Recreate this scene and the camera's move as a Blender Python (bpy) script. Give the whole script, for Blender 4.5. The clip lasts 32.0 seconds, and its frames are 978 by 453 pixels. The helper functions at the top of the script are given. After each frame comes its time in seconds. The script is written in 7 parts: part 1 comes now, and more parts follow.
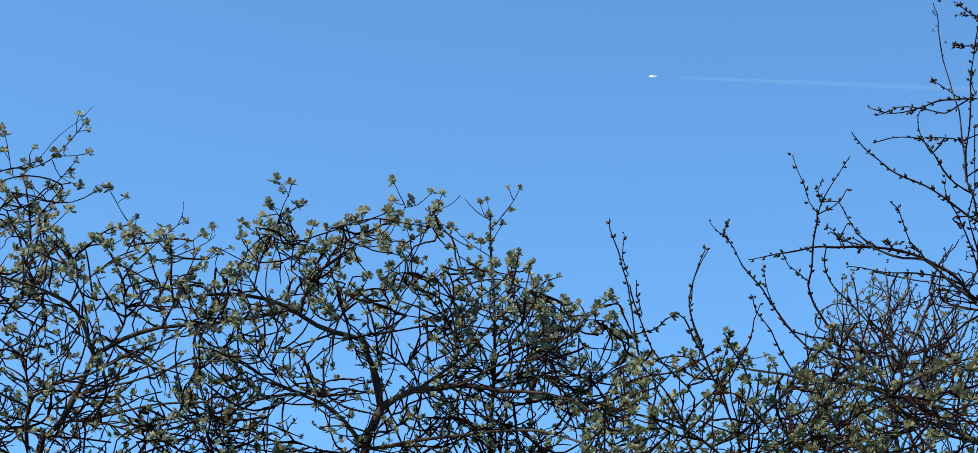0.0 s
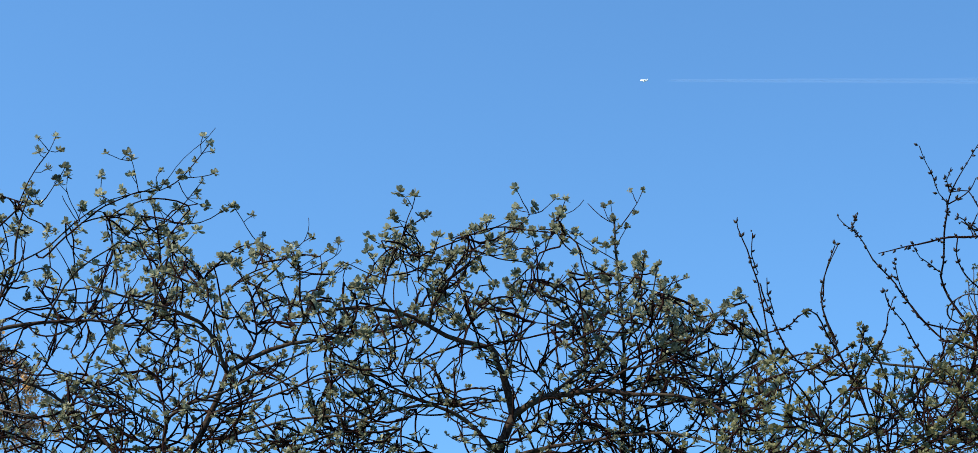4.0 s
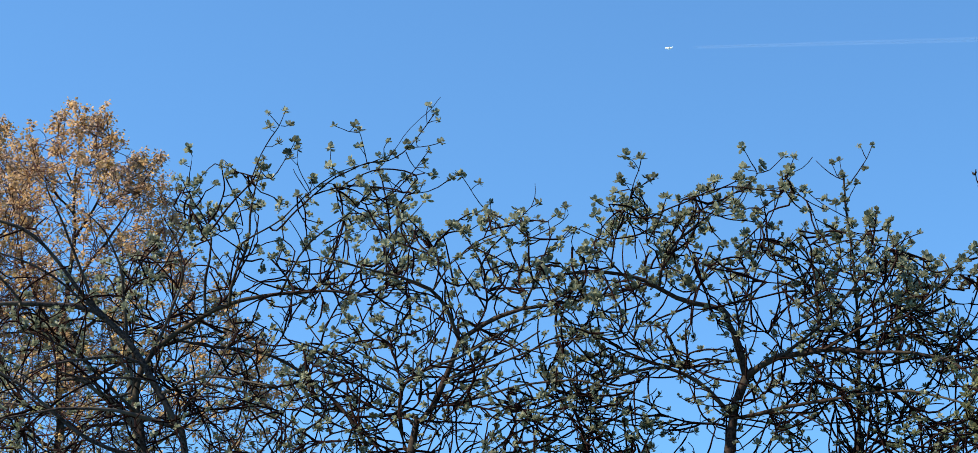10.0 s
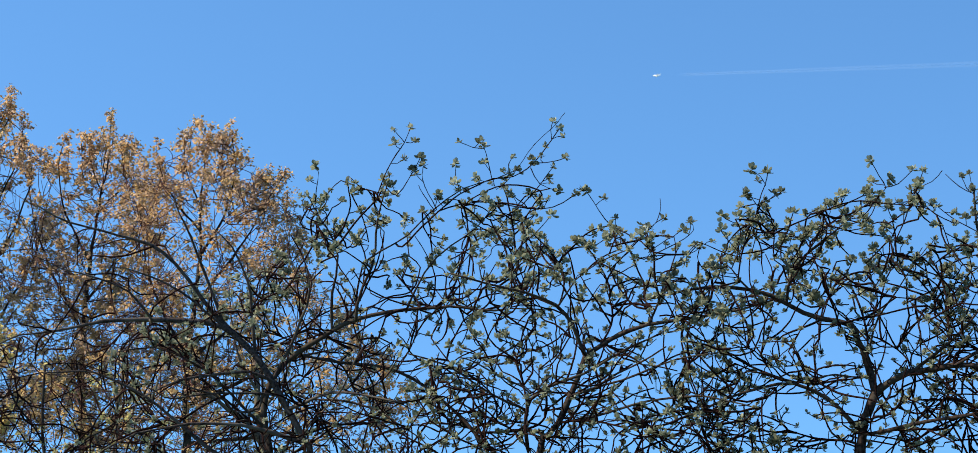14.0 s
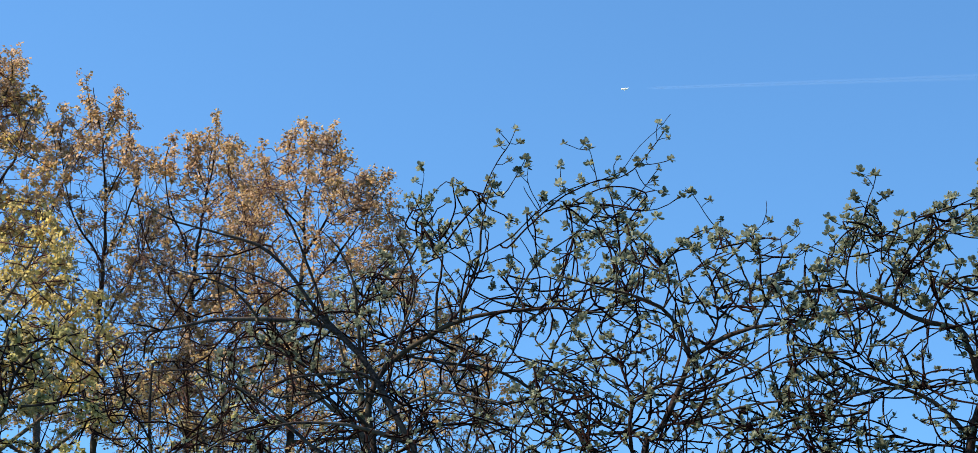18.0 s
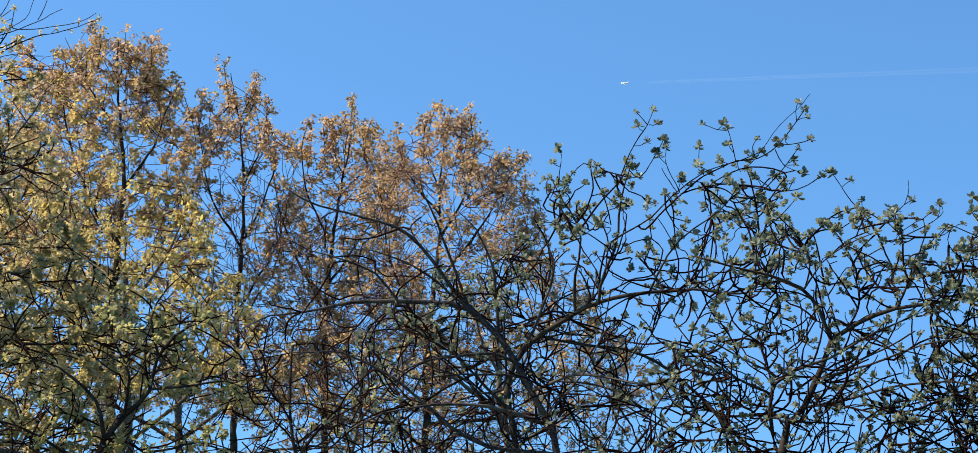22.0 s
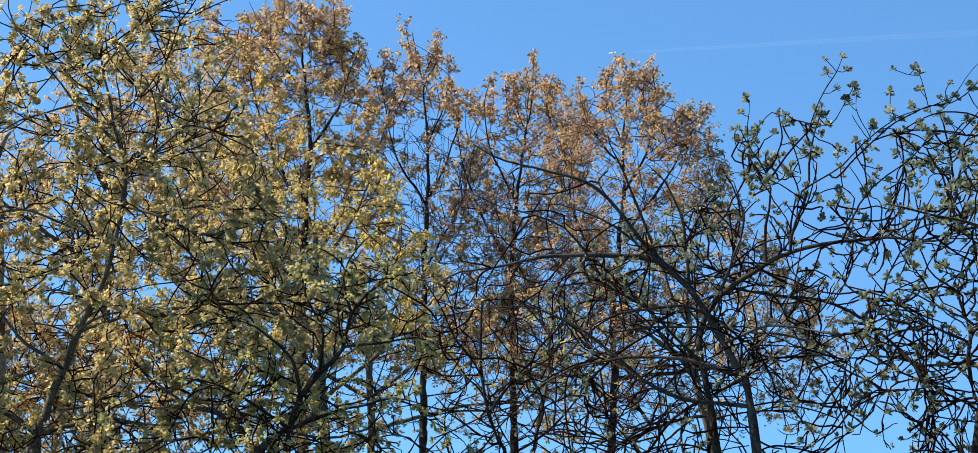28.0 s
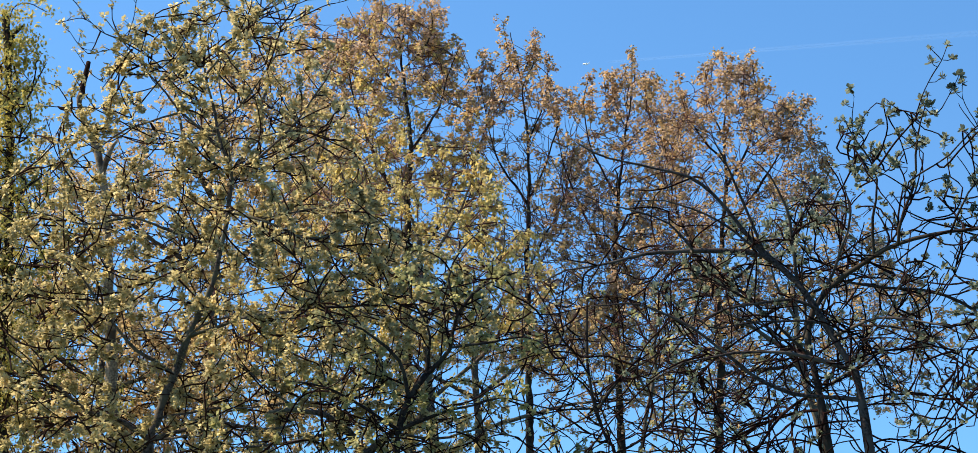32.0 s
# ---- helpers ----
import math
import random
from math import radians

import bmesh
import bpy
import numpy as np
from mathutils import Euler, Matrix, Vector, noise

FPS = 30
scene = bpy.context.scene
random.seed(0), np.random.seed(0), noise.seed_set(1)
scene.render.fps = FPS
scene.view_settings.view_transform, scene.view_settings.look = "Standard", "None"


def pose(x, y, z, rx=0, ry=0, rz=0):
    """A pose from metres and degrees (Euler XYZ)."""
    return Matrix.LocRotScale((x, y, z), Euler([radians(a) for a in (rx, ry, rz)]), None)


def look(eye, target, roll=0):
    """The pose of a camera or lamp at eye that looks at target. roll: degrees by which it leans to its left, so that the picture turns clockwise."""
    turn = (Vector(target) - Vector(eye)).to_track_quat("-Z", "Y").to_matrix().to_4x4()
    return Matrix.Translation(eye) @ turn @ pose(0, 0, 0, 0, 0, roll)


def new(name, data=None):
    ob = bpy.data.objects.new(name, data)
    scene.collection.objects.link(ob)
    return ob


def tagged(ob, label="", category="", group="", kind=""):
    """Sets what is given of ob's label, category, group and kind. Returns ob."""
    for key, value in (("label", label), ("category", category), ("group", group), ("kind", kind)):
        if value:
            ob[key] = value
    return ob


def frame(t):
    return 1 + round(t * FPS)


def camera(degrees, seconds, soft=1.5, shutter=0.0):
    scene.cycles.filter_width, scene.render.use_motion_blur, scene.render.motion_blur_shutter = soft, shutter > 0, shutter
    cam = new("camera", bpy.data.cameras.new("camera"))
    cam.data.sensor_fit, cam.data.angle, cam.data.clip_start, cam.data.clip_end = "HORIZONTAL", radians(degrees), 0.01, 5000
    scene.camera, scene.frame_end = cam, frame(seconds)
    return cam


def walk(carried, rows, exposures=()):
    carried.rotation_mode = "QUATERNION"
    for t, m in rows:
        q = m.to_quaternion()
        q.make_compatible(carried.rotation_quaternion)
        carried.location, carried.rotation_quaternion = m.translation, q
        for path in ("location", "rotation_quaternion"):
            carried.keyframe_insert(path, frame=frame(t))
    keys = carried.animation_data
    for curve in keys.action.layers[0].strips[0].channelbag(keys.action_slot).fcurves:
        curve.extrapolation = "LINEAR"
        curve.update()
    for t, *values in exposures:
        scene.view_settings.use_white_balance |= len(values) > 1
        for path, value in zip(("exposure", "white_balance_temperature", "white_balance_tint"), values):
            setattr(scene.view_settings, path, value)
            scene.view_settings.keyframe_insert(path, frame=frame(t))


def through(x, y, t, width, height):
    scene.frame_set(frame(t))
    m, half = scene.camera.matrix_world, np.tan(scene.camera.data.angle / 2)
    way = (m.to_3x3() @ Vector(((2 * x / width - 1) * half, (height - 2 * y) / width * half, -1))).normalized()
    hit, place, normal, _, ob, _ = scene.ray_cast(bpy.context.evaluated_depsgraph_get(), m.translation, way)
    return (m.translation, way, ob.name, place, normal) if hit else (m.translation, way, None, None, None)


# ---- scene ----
cam = camera(27.83, 32.0, soft=0.8)
walk(cam, [
    (0.0, pose(0.108, -0.013, 1.604, 102.476, -0.791, -12.946)),
    (0.5, pose(0.104, -0.012, 1.604, 102.412, -0.699, -12.402)),
    (1.0, pose(0.099, -0.011, 1.603, 102.366, -0.588, -11.868)),
    (1.5, pose(0.096, -0.010, 1.603, 102.321, -0.447, -11.405)),
    (2.0, pose(0.092, -0.009, 1.603, 102.341, -0.289, -10.936)),
    (2.5, pose(0.088, -0.009, 1.604, 102.412, -0.023, -10.420)),
    (3.0, pose(0.084, -0.008, 1.604, 102.521, 0.231, -9.912)),
    (3.5, pose(0.081, -0.008, 1.605, 102.628, 0.510, -9.440)),
    (5.5, pose(0.070, -0.006, 1.605, 102.636, 1.140, -8.009)),
    (6.0, pose(0.066, -0.006, 1.605, 102.641, 1.314, -7.510)),
    (6.5, pose(0.062, -0.005, 1.606, 102.679, 1.517, -6.902)),
    (7.0, pose(0.055, -0.004, 1.605, 102.635, 1.655, -6.150)),
    (7.5, pose(0.049, -0.003, 1.604, 102.520, 1.640, -5.398)),
    (8.0, pose(0.042, -0.002, 1.603, 102.323, 1.568, -4.627)),
    (8.5, pose(0.036, -0.002, 1.601, 102.086, 1.441, -3.959)),
    (9.0, pose(0.032, -0.001, 1.599, 101.928, 1.316, -3.428)),
    (9.5, pose(0.027, -0.000, 1.598, 101.821, 1.167, -2.950)),
    (10.0, pose(0.023, -0.000, 1.598, 101.731, 0.982, -2.529)),
    (10.5, pose(0.019, 0.000, 1.597, 101.700, 0.789, -2.080)),
    (11.0, pose(0.015, 0.000, 1.597, 101.679, 0.535, -1.634)),
    (11.5, pose(0.010, 0.000, 1.598, 101.713, 0.379, -1.145)),
    (12.0, pose(0.007, 0.000, 1.598, 101.772, 0.321, -0.699)),
    (12.5, pose(0.003, 0.000, 1.599, 101.882, 0.369, -0.295)),
    (13.0, pose(0.000, -0.000, 1.600, 102.000, 0.453, 0.095)),
    (13.5, pose(-0.003, -0.000, 1.601, 102.122, 0.510, 0.494)),
    (14.0, pose(-0.007, -0.000, 1.602, 102.212, 0.477, 0.931)),
    (14.5, pose(-0.011, -0.001, 1.602, 102.250, 0.403, 1.374)),
    (16.5, pose(-0.023, -0.001, 1.602, 102.267, 0.166, 2.788)),
    (17.0, pose(-0.026, -0.001, 1.602, 102.279, 0.028, 3.079)),
    (17.5, pose(-0.029, -0.001, 1.602, 102.286, -0.177, 3.390)),
    (18.0, pose(-0.033, -0.002, 1.602, 102.253, -0.391, 3.732)),
    (18.5, pose(-0.036, -0.002, 1.601, 102.146, -0.652, 4.104)),
    (19.0, pose(-0.040, -0.002, 1.600, 101.965, -0.884, 4.529)),
    (19.5, pose(-0.045, -0.002, 1.599, 101.837, -1.086, 5.009)),
    (20.0, pose(-0.050, -0.002, 1.598, 101.755, -1.161, 5.585)),
    (20.5, pose(-0.055, -0.003, 1.597, 101.708, -1.086, 6.183)),
    (21.0, pose(-0.059, -0.003, 1.597, 101.700, -1.057, 6.731)),
    (21.5, pose(-0.063, -0.004, 1.597, 101.708, -0.985, 7.168)),
    (22.0, pose(-0.066, -0.004, 1.597, 101.704, -0.903, 7.563)),
    (22.5, pose(-0.069, -0.004, 1.597, 101.704, -0.761, 7.947)),
    (23.0, pose(-0.072, -0.005, 1.597, 101.666, -0.667, 8.294)),
    (23.5, pose(-0.075, -0.005, 1.596, 101.524, -0.537, 8.673)),
    (24.0, pose(-0.078, -0.005, 1.594, 101.339, -0.413, 9.095)),
    (24.5, pose(-0.082, -0.005, 1.593, 101.165, -0.315, 9.590)),
    (25.0, pose(-0.087, -0.006, 1.592, 101.024, -0.365, 10.119)),
    (25.5, pose(-0.092, -0.007, 1.591, 100.895, -0.444, 10.668)),
    (27.5, pose(-0.108, -0.009, 1.586, 100.358, -0.812, 12.507)),
    (28.0, pose(-0.111, -0.010, 1.586, 100.338, -0.734, 12.957)),
    (28.5, pose(-0.115, -0.011, 1.586, 100.373, -0.640, 13.352)),
    (29.0, pose(-0.117, -0.012, 1.586, 100.397, -0.532, 13.724)),
    (29.5, pose(-0.120, -0.012, 1.586, 100.344, -0.425, 14.072)),
    (30.0, pose(-0.123, -0.013, 1.585, 100.229, -0.365, 14.413)),
    (30.5, pose(-0.126, -0.013, 1.584, 100.099, -0.332, 14.748)),
    (31.0, pose(-0.128, -0.014, 1.583, 100.043, -0.243, 15.081)),
    (31.5, pose(-0.132, -0.015, 1.584, 100.144, -0.094, 15.526)),
    (32.0, pose(-0.136, -0.016, 1.585, 100.291, -0.013, 16.048)),
])

import collections


# ---- daylight ----
SUN_AZIMUTH, SUN_HEIGHT = radians(-103.0), radians(44.0)
world = bpy.data.worlds.new("sky")
scene.world = world
world.use_nodes = True
wn, wl = world.node_tree.nodes, world.node_tree.links
sky = wn.new("ShaderNodeTexSky")
sky.sky_type = "NISHITA"
sky.sun_disc = False
sky.sun_elevation = SUN_HEIGHT
sky.sun_rotation = SUN_AZIMUTH
sky.altitude = 300.0
sky.air_density = 1.0
sky.dust_density = 0.6
sky.ozone_density = 3.0
# clear spring air: the deep blue of higher sky reaches far down, and red is filtered out
air, lift, tint = wn.new("ShaderNodeTexCoord"), wn.new("ShaderNodeMapping"), wn.new("ShaderNodeMix")
lift.inputs["Location"].default_value = (0, 0, 0.21)
wl.new(air.outputs["Generated"], lift.inputs["Vector"])
wl.new(lift.outputs["Vector"], sky.inputs["Vector"])
tint.data_type, tint.blend_type = "RGBA", "MULTIPLY"
tint.inputs[0].default_value = 1.0
tint.inputs[7].default_value = (0.655, 1.02, 1.19, 1)
wl.new(sky.outputs["Color"], tint.inputs[6])
wl.new(tint.outputs[2], wn["Background"].inputs["Color"])
wn["Background"].inputs["Strength"].default_value = 0.127

sun_lamp = new("sun", bpy.data.lights.new("sun", "SUN"))
sun_lamp.data.energy, sun_lamp.data.angle, sun_lamp.data.color = 5.2, radians(0.53), (1.0, 0.86, 0.68)
sun_way = Vector((math.sin(SUN_AZIMUTH) * math.cos(SUN_HEIGHT), math.cos(SUN_AZIMUTH) * math.cos(SUN_HEIGHT), math.sin(SUN_HEIGHT)))
sun_lamp.matrix_world = look(sun_way * 50, (0, 0, 0))
scene.view_settings.exposure = 0.80


# ---- materials ----
def node_material(name):
    mat = bpy.data.materials.new(name)
    mat.use_nodes = True
    return mat, mat.node_tree.nodes, mat.node_tree.links


def ramp(nodes, stops):
    node = nodes.new("ShaderNodeValToRGB")
    while len(node.color_ramp.elements) < len(stops):
        node.color_ramp.elements.new(0.5)
    for el, (at, colour) in zip(node.color_ramp.elements, stops):
        el.position, el.color = at, (*colour, 1)
    return node


def bark(name, dark, light, lichen=None, scale=60.0, bump=0.4):
    """Bark: streaks along the wood, blotches, fine cracks, some lichen."""
    mat, n, l = node_material(name)
    p = n["Principled BSDF"]
    p.inputs["Roughness"].default_value = 0.9
    p.inputs["Specular IOR Level"].default_value = 0.06
    co = n.new("ShaderNodeTexCoord")
    fine, broad = n.new("ShaderNodeTexNoise"), n.new("ShaderNodeTexNoise")
    fine.inputs["Scale"].default_value, fine.inputs["Detail"].default_value = scale, 6
    broad.inputs["Scale"].default_value, broad.inputs["Detail"].default_value = 5.0, 4
    l.new(co.outputs["Object"], fine.inputs["Vector"])
    l.new(co.outputs["Object"], broad.inputs["Vector"])
    r = ramp(n, [(0.35, dark), (0.65, light)])
    l.new(fine.outputs["Fac"], r.inputs["Fac"])
    colour = r.outputs["Color"]
    if lichen:
        mix, edge = n.new("ShaderNodeMix"), ramp(n, [(0.50, (0, 0, 0)), (0.62, (1, 1, 1))])
        mix.data_type = "RGBA"
        l.new(broad.outputs["Fac"], edge.inputs["Fac"])
        l.new(edge.outputs["Color"], mix.inputs[0])
        l.new(colour, mix.inputs[6])
        mix.inputs[7].default_value = (*lichen, 1)
        colour = mix.outputs[2]
    l.new(colour, p.inputs["Base Color"])
    b = n.new("ShaderNodeBump")
    b.inputs["Strength"].default_value, b.inputs["Distance"].default_value = bump, 0.01
    l.new(fine.outputs["Fac"], b.inputs["Height"])
    l.new(b.outputs["Normal"], p.inputs["Normal"])
    return mat


def leafage(name, stops, through=0.4, rough=0.5):
    """Leaves: every leaf its own tone, drifting over the crown, paler veins by fine noise, light shining through."""
    mat, n, l = node_material(name)
    p, out = n["Principled BSDF"], n["Material Output"]
    geo, info, add, wrap = n.new("ShaderNodeNewGeometry"), n.new("ShaderNodeObjectInfo"), n.new("ShaderNodeMath"), n.new("ShaderNodeMath")
    wrap.operation = "FRACT"
    l.new(geo.outputs["Random Per Island"], add.inputs[0])
    l.new(info.outputs["Random"], add.inputs[1])
    l.new(add.outputs[0], wrap.inputs[0])
    area, span, blend = n.new("ShaderNodeTexNoise"), n.new("ShaderNodeMapRange"), n.new("ShaderNodeMix")
    area.inputs["Scale"].default_value, area.inputs["Detail"].default_value = 2.2, 2
    span.inputs["From Min"].default_value, span.inputs["From Max"].default_value = 0.3, 0.7
    l.new(geo.outputs["Position"], area.inputs["Vector"])
    l.new(area.outputs["Fac"], span.inputs["Value"])
    blend.inputs[0].default_value = 0.5
    l.new(wrap.outputs[0], blend.inputs[2])
    l.new(span.outputs[0], blend.inputs[3])
    r = ramp(n, stops)
    l.new(blend.outputs[0], r.inputs["Fac"])
    grain, grade, mix = n.new("ShaderNodeTexNoise"), ramp(n, [(0.3, (0.72, 0.72, 0.72)), (0.7, (1.15, 1.15, 1.1))]), n.new("ShaderNodeMix")
    grain.inputs["Scale"].default_value = 40.0
    mix.data_type, mix.blend_type = "RGBA", "MULTIPLY"
    mix.inputs[0].default_value = 1.0
    l.new(grain.outputs["Fac"], grade.inputs["Fac"])
    l.new(r.outputs["Color"], mix.inputs[6])
    l.new(grade.outputs["Color"], mix.inputs[7])
    l.new(mix.outputs[2], p.inputs["Base Color"])
    p.inputs["Roughness"].default_value = rough
    p.inputs["Specular IOR Level"].default_value = 0.3
    tr, both = n.new("ShaderNodeBsdfTranslucent"), n.new("ShaderNodeMixShader")
    l.new(mix.outputs[2], tr.inputs["Color"])
    both.inputs[0].default_value = through
    l.new(p.outputs[0], both.inputs[1])
    l.new(tr.outputs[0], both.inputs[2])
    l.new(both.outputs[0], out.inputs["Surface"])
    return mat


BARK_BROWN = bark("brown bark", (0.016, 0.0115, 0.0096), (0.060, 0.043, 0.035), (0.058, 0.05, 0.038))
# a lighter, greyer tone of the brown bark, for the bare tree only
BARK_LIGHTER = bark("lighter brown bark", (0.020, 0.016, 0.0145), (0.085, 0.068, 0.060), (0.10, 0.085, 0.07))
BARK_DARK = bark("dark bark", (0.012, 0.0095, 0.0088), (0.042, 0.032, 0.028), (0.055, 0.05, 0.038))
BARK_GREY = bark("grey bark", (0.045, 0.036, 0.029), (0.15, 0.12, 0.095), (0.13, 0.125, 0.085))
BARK_PALE = bark("weathered wood", (0.16, 0.12, 0.08), (0.42, 0.33, 0.22), (0.10, 0.07, 0.05))
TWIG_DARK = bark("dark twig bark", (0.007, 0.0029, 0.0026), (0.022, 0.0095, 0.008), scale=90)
TWIG_BROWN = bark("brown twig bark", (0.013, 0.006, 0.0045), (0.042, 0.020, 0.014), scale=90)
TWIG_GREY = bark("grey twig bark", (0.022, 0.019, 0.02), (0.06, 0.054, 0.055), scale=90)
LEAF_BUD = leafage("young green leaf", [(0.0, (0.075, 0.082, 0.056)), (0.35, (0.175, 0.195, 0.135)), (0.7, (0.315, 0.345, 0.24)), (1.0, (0.47, 0.49, 0.35))], 0.45)
LEAF_HEDGE = leafage("dull green leaf", [(0.0, (0.085, 0.09, 0.045)), (0.5, (0.17, 0.185, 0.10)), (1.0, (0.31, 0.315, 0.175))], 0.4)
LEAF_OLIVE = leafage("pale olive leaf", [(0.0, (0.25, 0.20, 0.09)), (0.35, (0.48, 0.40, 0.18)), (0.75, (0.75, 0.64, 0.34)), (1.0, (0.72, 0.50, 0.23))], 0.6)
LEAF_GREEN = leafage("mid green leaf", [(0.0, (0.23, 0.215, 0.08)), (0.5, (0.46, 0.43, 0.18)), (1.0, (0.68, 0.60, 0.27))], 0.6)
LEAF_YELLOW = leafage("yellow leaf", [(0.0, (0.33, 0.265, 0.105)), (0.3, (0.54, 0.44, 0.175)), (0.6, (0.70, 0.56, 0.18)), (0.85, (0.66, 0.465, 0.19)), (1.0, (0.49, 0.44, 0.20))], 0.6)
LEAF_ORANGE = leafage("orange brown leaf", [(0.0, (0.15, 0.10, 0.07)), (0.25, (0.37, 0.265, 0.185)), (0.42, (0.60, 0.43, 0.31)), (0.6, (0.56, 0.385, 0.185)), (0.78, (0.58, 0.355, 0.15)), (1.0, (0.37, 0.295, 0.13))], 0.6)
TWIG_FAR = bark("purplish grey twig bark", (0.044, 0.0195, 0.0165), (0.135, 0.068, 0.056), scale=60)
LEAF_TAN = leafage("olive tan leaf", [(0.0, (0.17, 0.105, 0.05)), (0.35, (0.46, 0.32, 0.15)), (0.7, (0.70, 0.51, 0.24)), (1.0, (0.68, 0.43, 0.19))], 0.6)
LEAF_IVY = leafage("yellowish ivy leaf", [(0.0, (0.36, 0.30, 0.07)), (0.5, (0.56, 0.47, 0.12)), (1.0, (0.70, 0.57, 0.17))], 0.45)
BUD_BROWN = leafage("brown bud", [(0.0, (0.008, 0.005, 0.0045)), (0.6, (0.018, 0.011, 0.009)), (1.0, (0.035, 0.028, 0.016))], 0.05)


# ---- mesh helpers ----
def mesh_of(name, verts, tris, material, smooth=False):
    me = bpy.data.meshes.new(name)
    verts, tris = np.asarray(verts, float).reshape(-1, 3), np.asarray(tris, int).reshape(-1, 3)
    me.vertices.add(len(verts))
    me.vertices.foreach_set("co", verts.ravel())
    me.loops.add(tris.size)
    me.loops.foreach_set("vertex_index", tris.ravel())
    me.polygons.add(len(tris))
    me.polygons.foreach_set("loop_start", np.arange(0, tris.size, 3))
    if smooth:
        me.polygons.foreach_set("use_smooth", np.ones(len(tris), bool))
    me.materials.append(material)
    me.update(calc_edges=True)
    return me


def part(name, me, parent, label=""):
    ob = new(name, me)
    ob.parent = parent
    return tagged(ob, label)


def tubes(paths, radii, sides):
    """Tubes round many paths of equal point count: paths (p, n, 3), radii (p, n). Gives vertices and triangles."""
    p, n, _ = paths.shape
    way = np.gradient(paths, axis=1)
    way /= np.linalg.norm(way, axis=2, keepdims=True) + 1e-9
    up = np.where(np.abs(way[:, :1, 2:]) > 0.8, np.array([[[1.0, 0, 0]]]), np.array([[[0, 0, 1.0]]]))
    a = np.cross(way, up)
    a /= np.linalg.norm(a, axis=2, keepdims=True) + 1e-9
    b = np.cross(way, a)
    turn = np.linspace(0, 2 * np.pi, sides, endpoint=False)
    ring = a[:, :, None] * np.cos(turn)[:, None] + b[:, :, None] * np.sin(turn)[:, None]
    v = paths[:, :, None] + ring * radii[:, :, None, None]
    i, j = np.meshgrid(np.arange(n - 1), np.arange(sides), indexing="ij")
    k = (j + 1) % sides
    q = np.stack([i * sides + j, i * sides + k, (i + 1) * sides + k, (i + 1) * sides + j], -1).reshape(-1, 4)
    one = np.concatenate([q[:, [0, 2, 1]], q[:, [0, 3, 2]]])
    cap = np.array([[(n - 1) * sides, (n - 1) * sides + c, (n - 1) * sides + c + 1] for c in range(1, sides - 1)])
    one = np.concatenate([one, cap[:, ::-1]])
    tris = (one[None] + (np.arange(p) * n * sides)[:, None, None]).reshape(-1, 3)
    return v.reshape(-1, 3), tris


def joined(pieces):
    verts, tris, base = [], [], 0
    for v, t in pieces:
        verts.append(v)
        tris.append(t + base)
        base += len(v)
    return np.concatenate(verts), np.concatenate(tris)


def smooth_path(points, step):
    """A curve through the points, with a point about every step metres."""
    pts = np.asarray(points, float)
    pts = np.concatenate([[2 * pts[0] - pts[1]], pts, [2 * pts[-1] - pts[-2]]])
    out = []
    for a, b, c, d in zip(pts, pts[1:], pts[2:], pts[3:]):
        for s in np.linspace(0, 1, max(2, int(np.linalg.norm(c - b) / step)), endpoint=False):
            out.append(0.5 * (2 * b + (c - a) * s + (2 * a - 5 * b + 4 * c - d) * s * s + (3 * b - a - 3 * c + d) * s ** 3))
    out.append(pts[-2])
    return np.array(out)


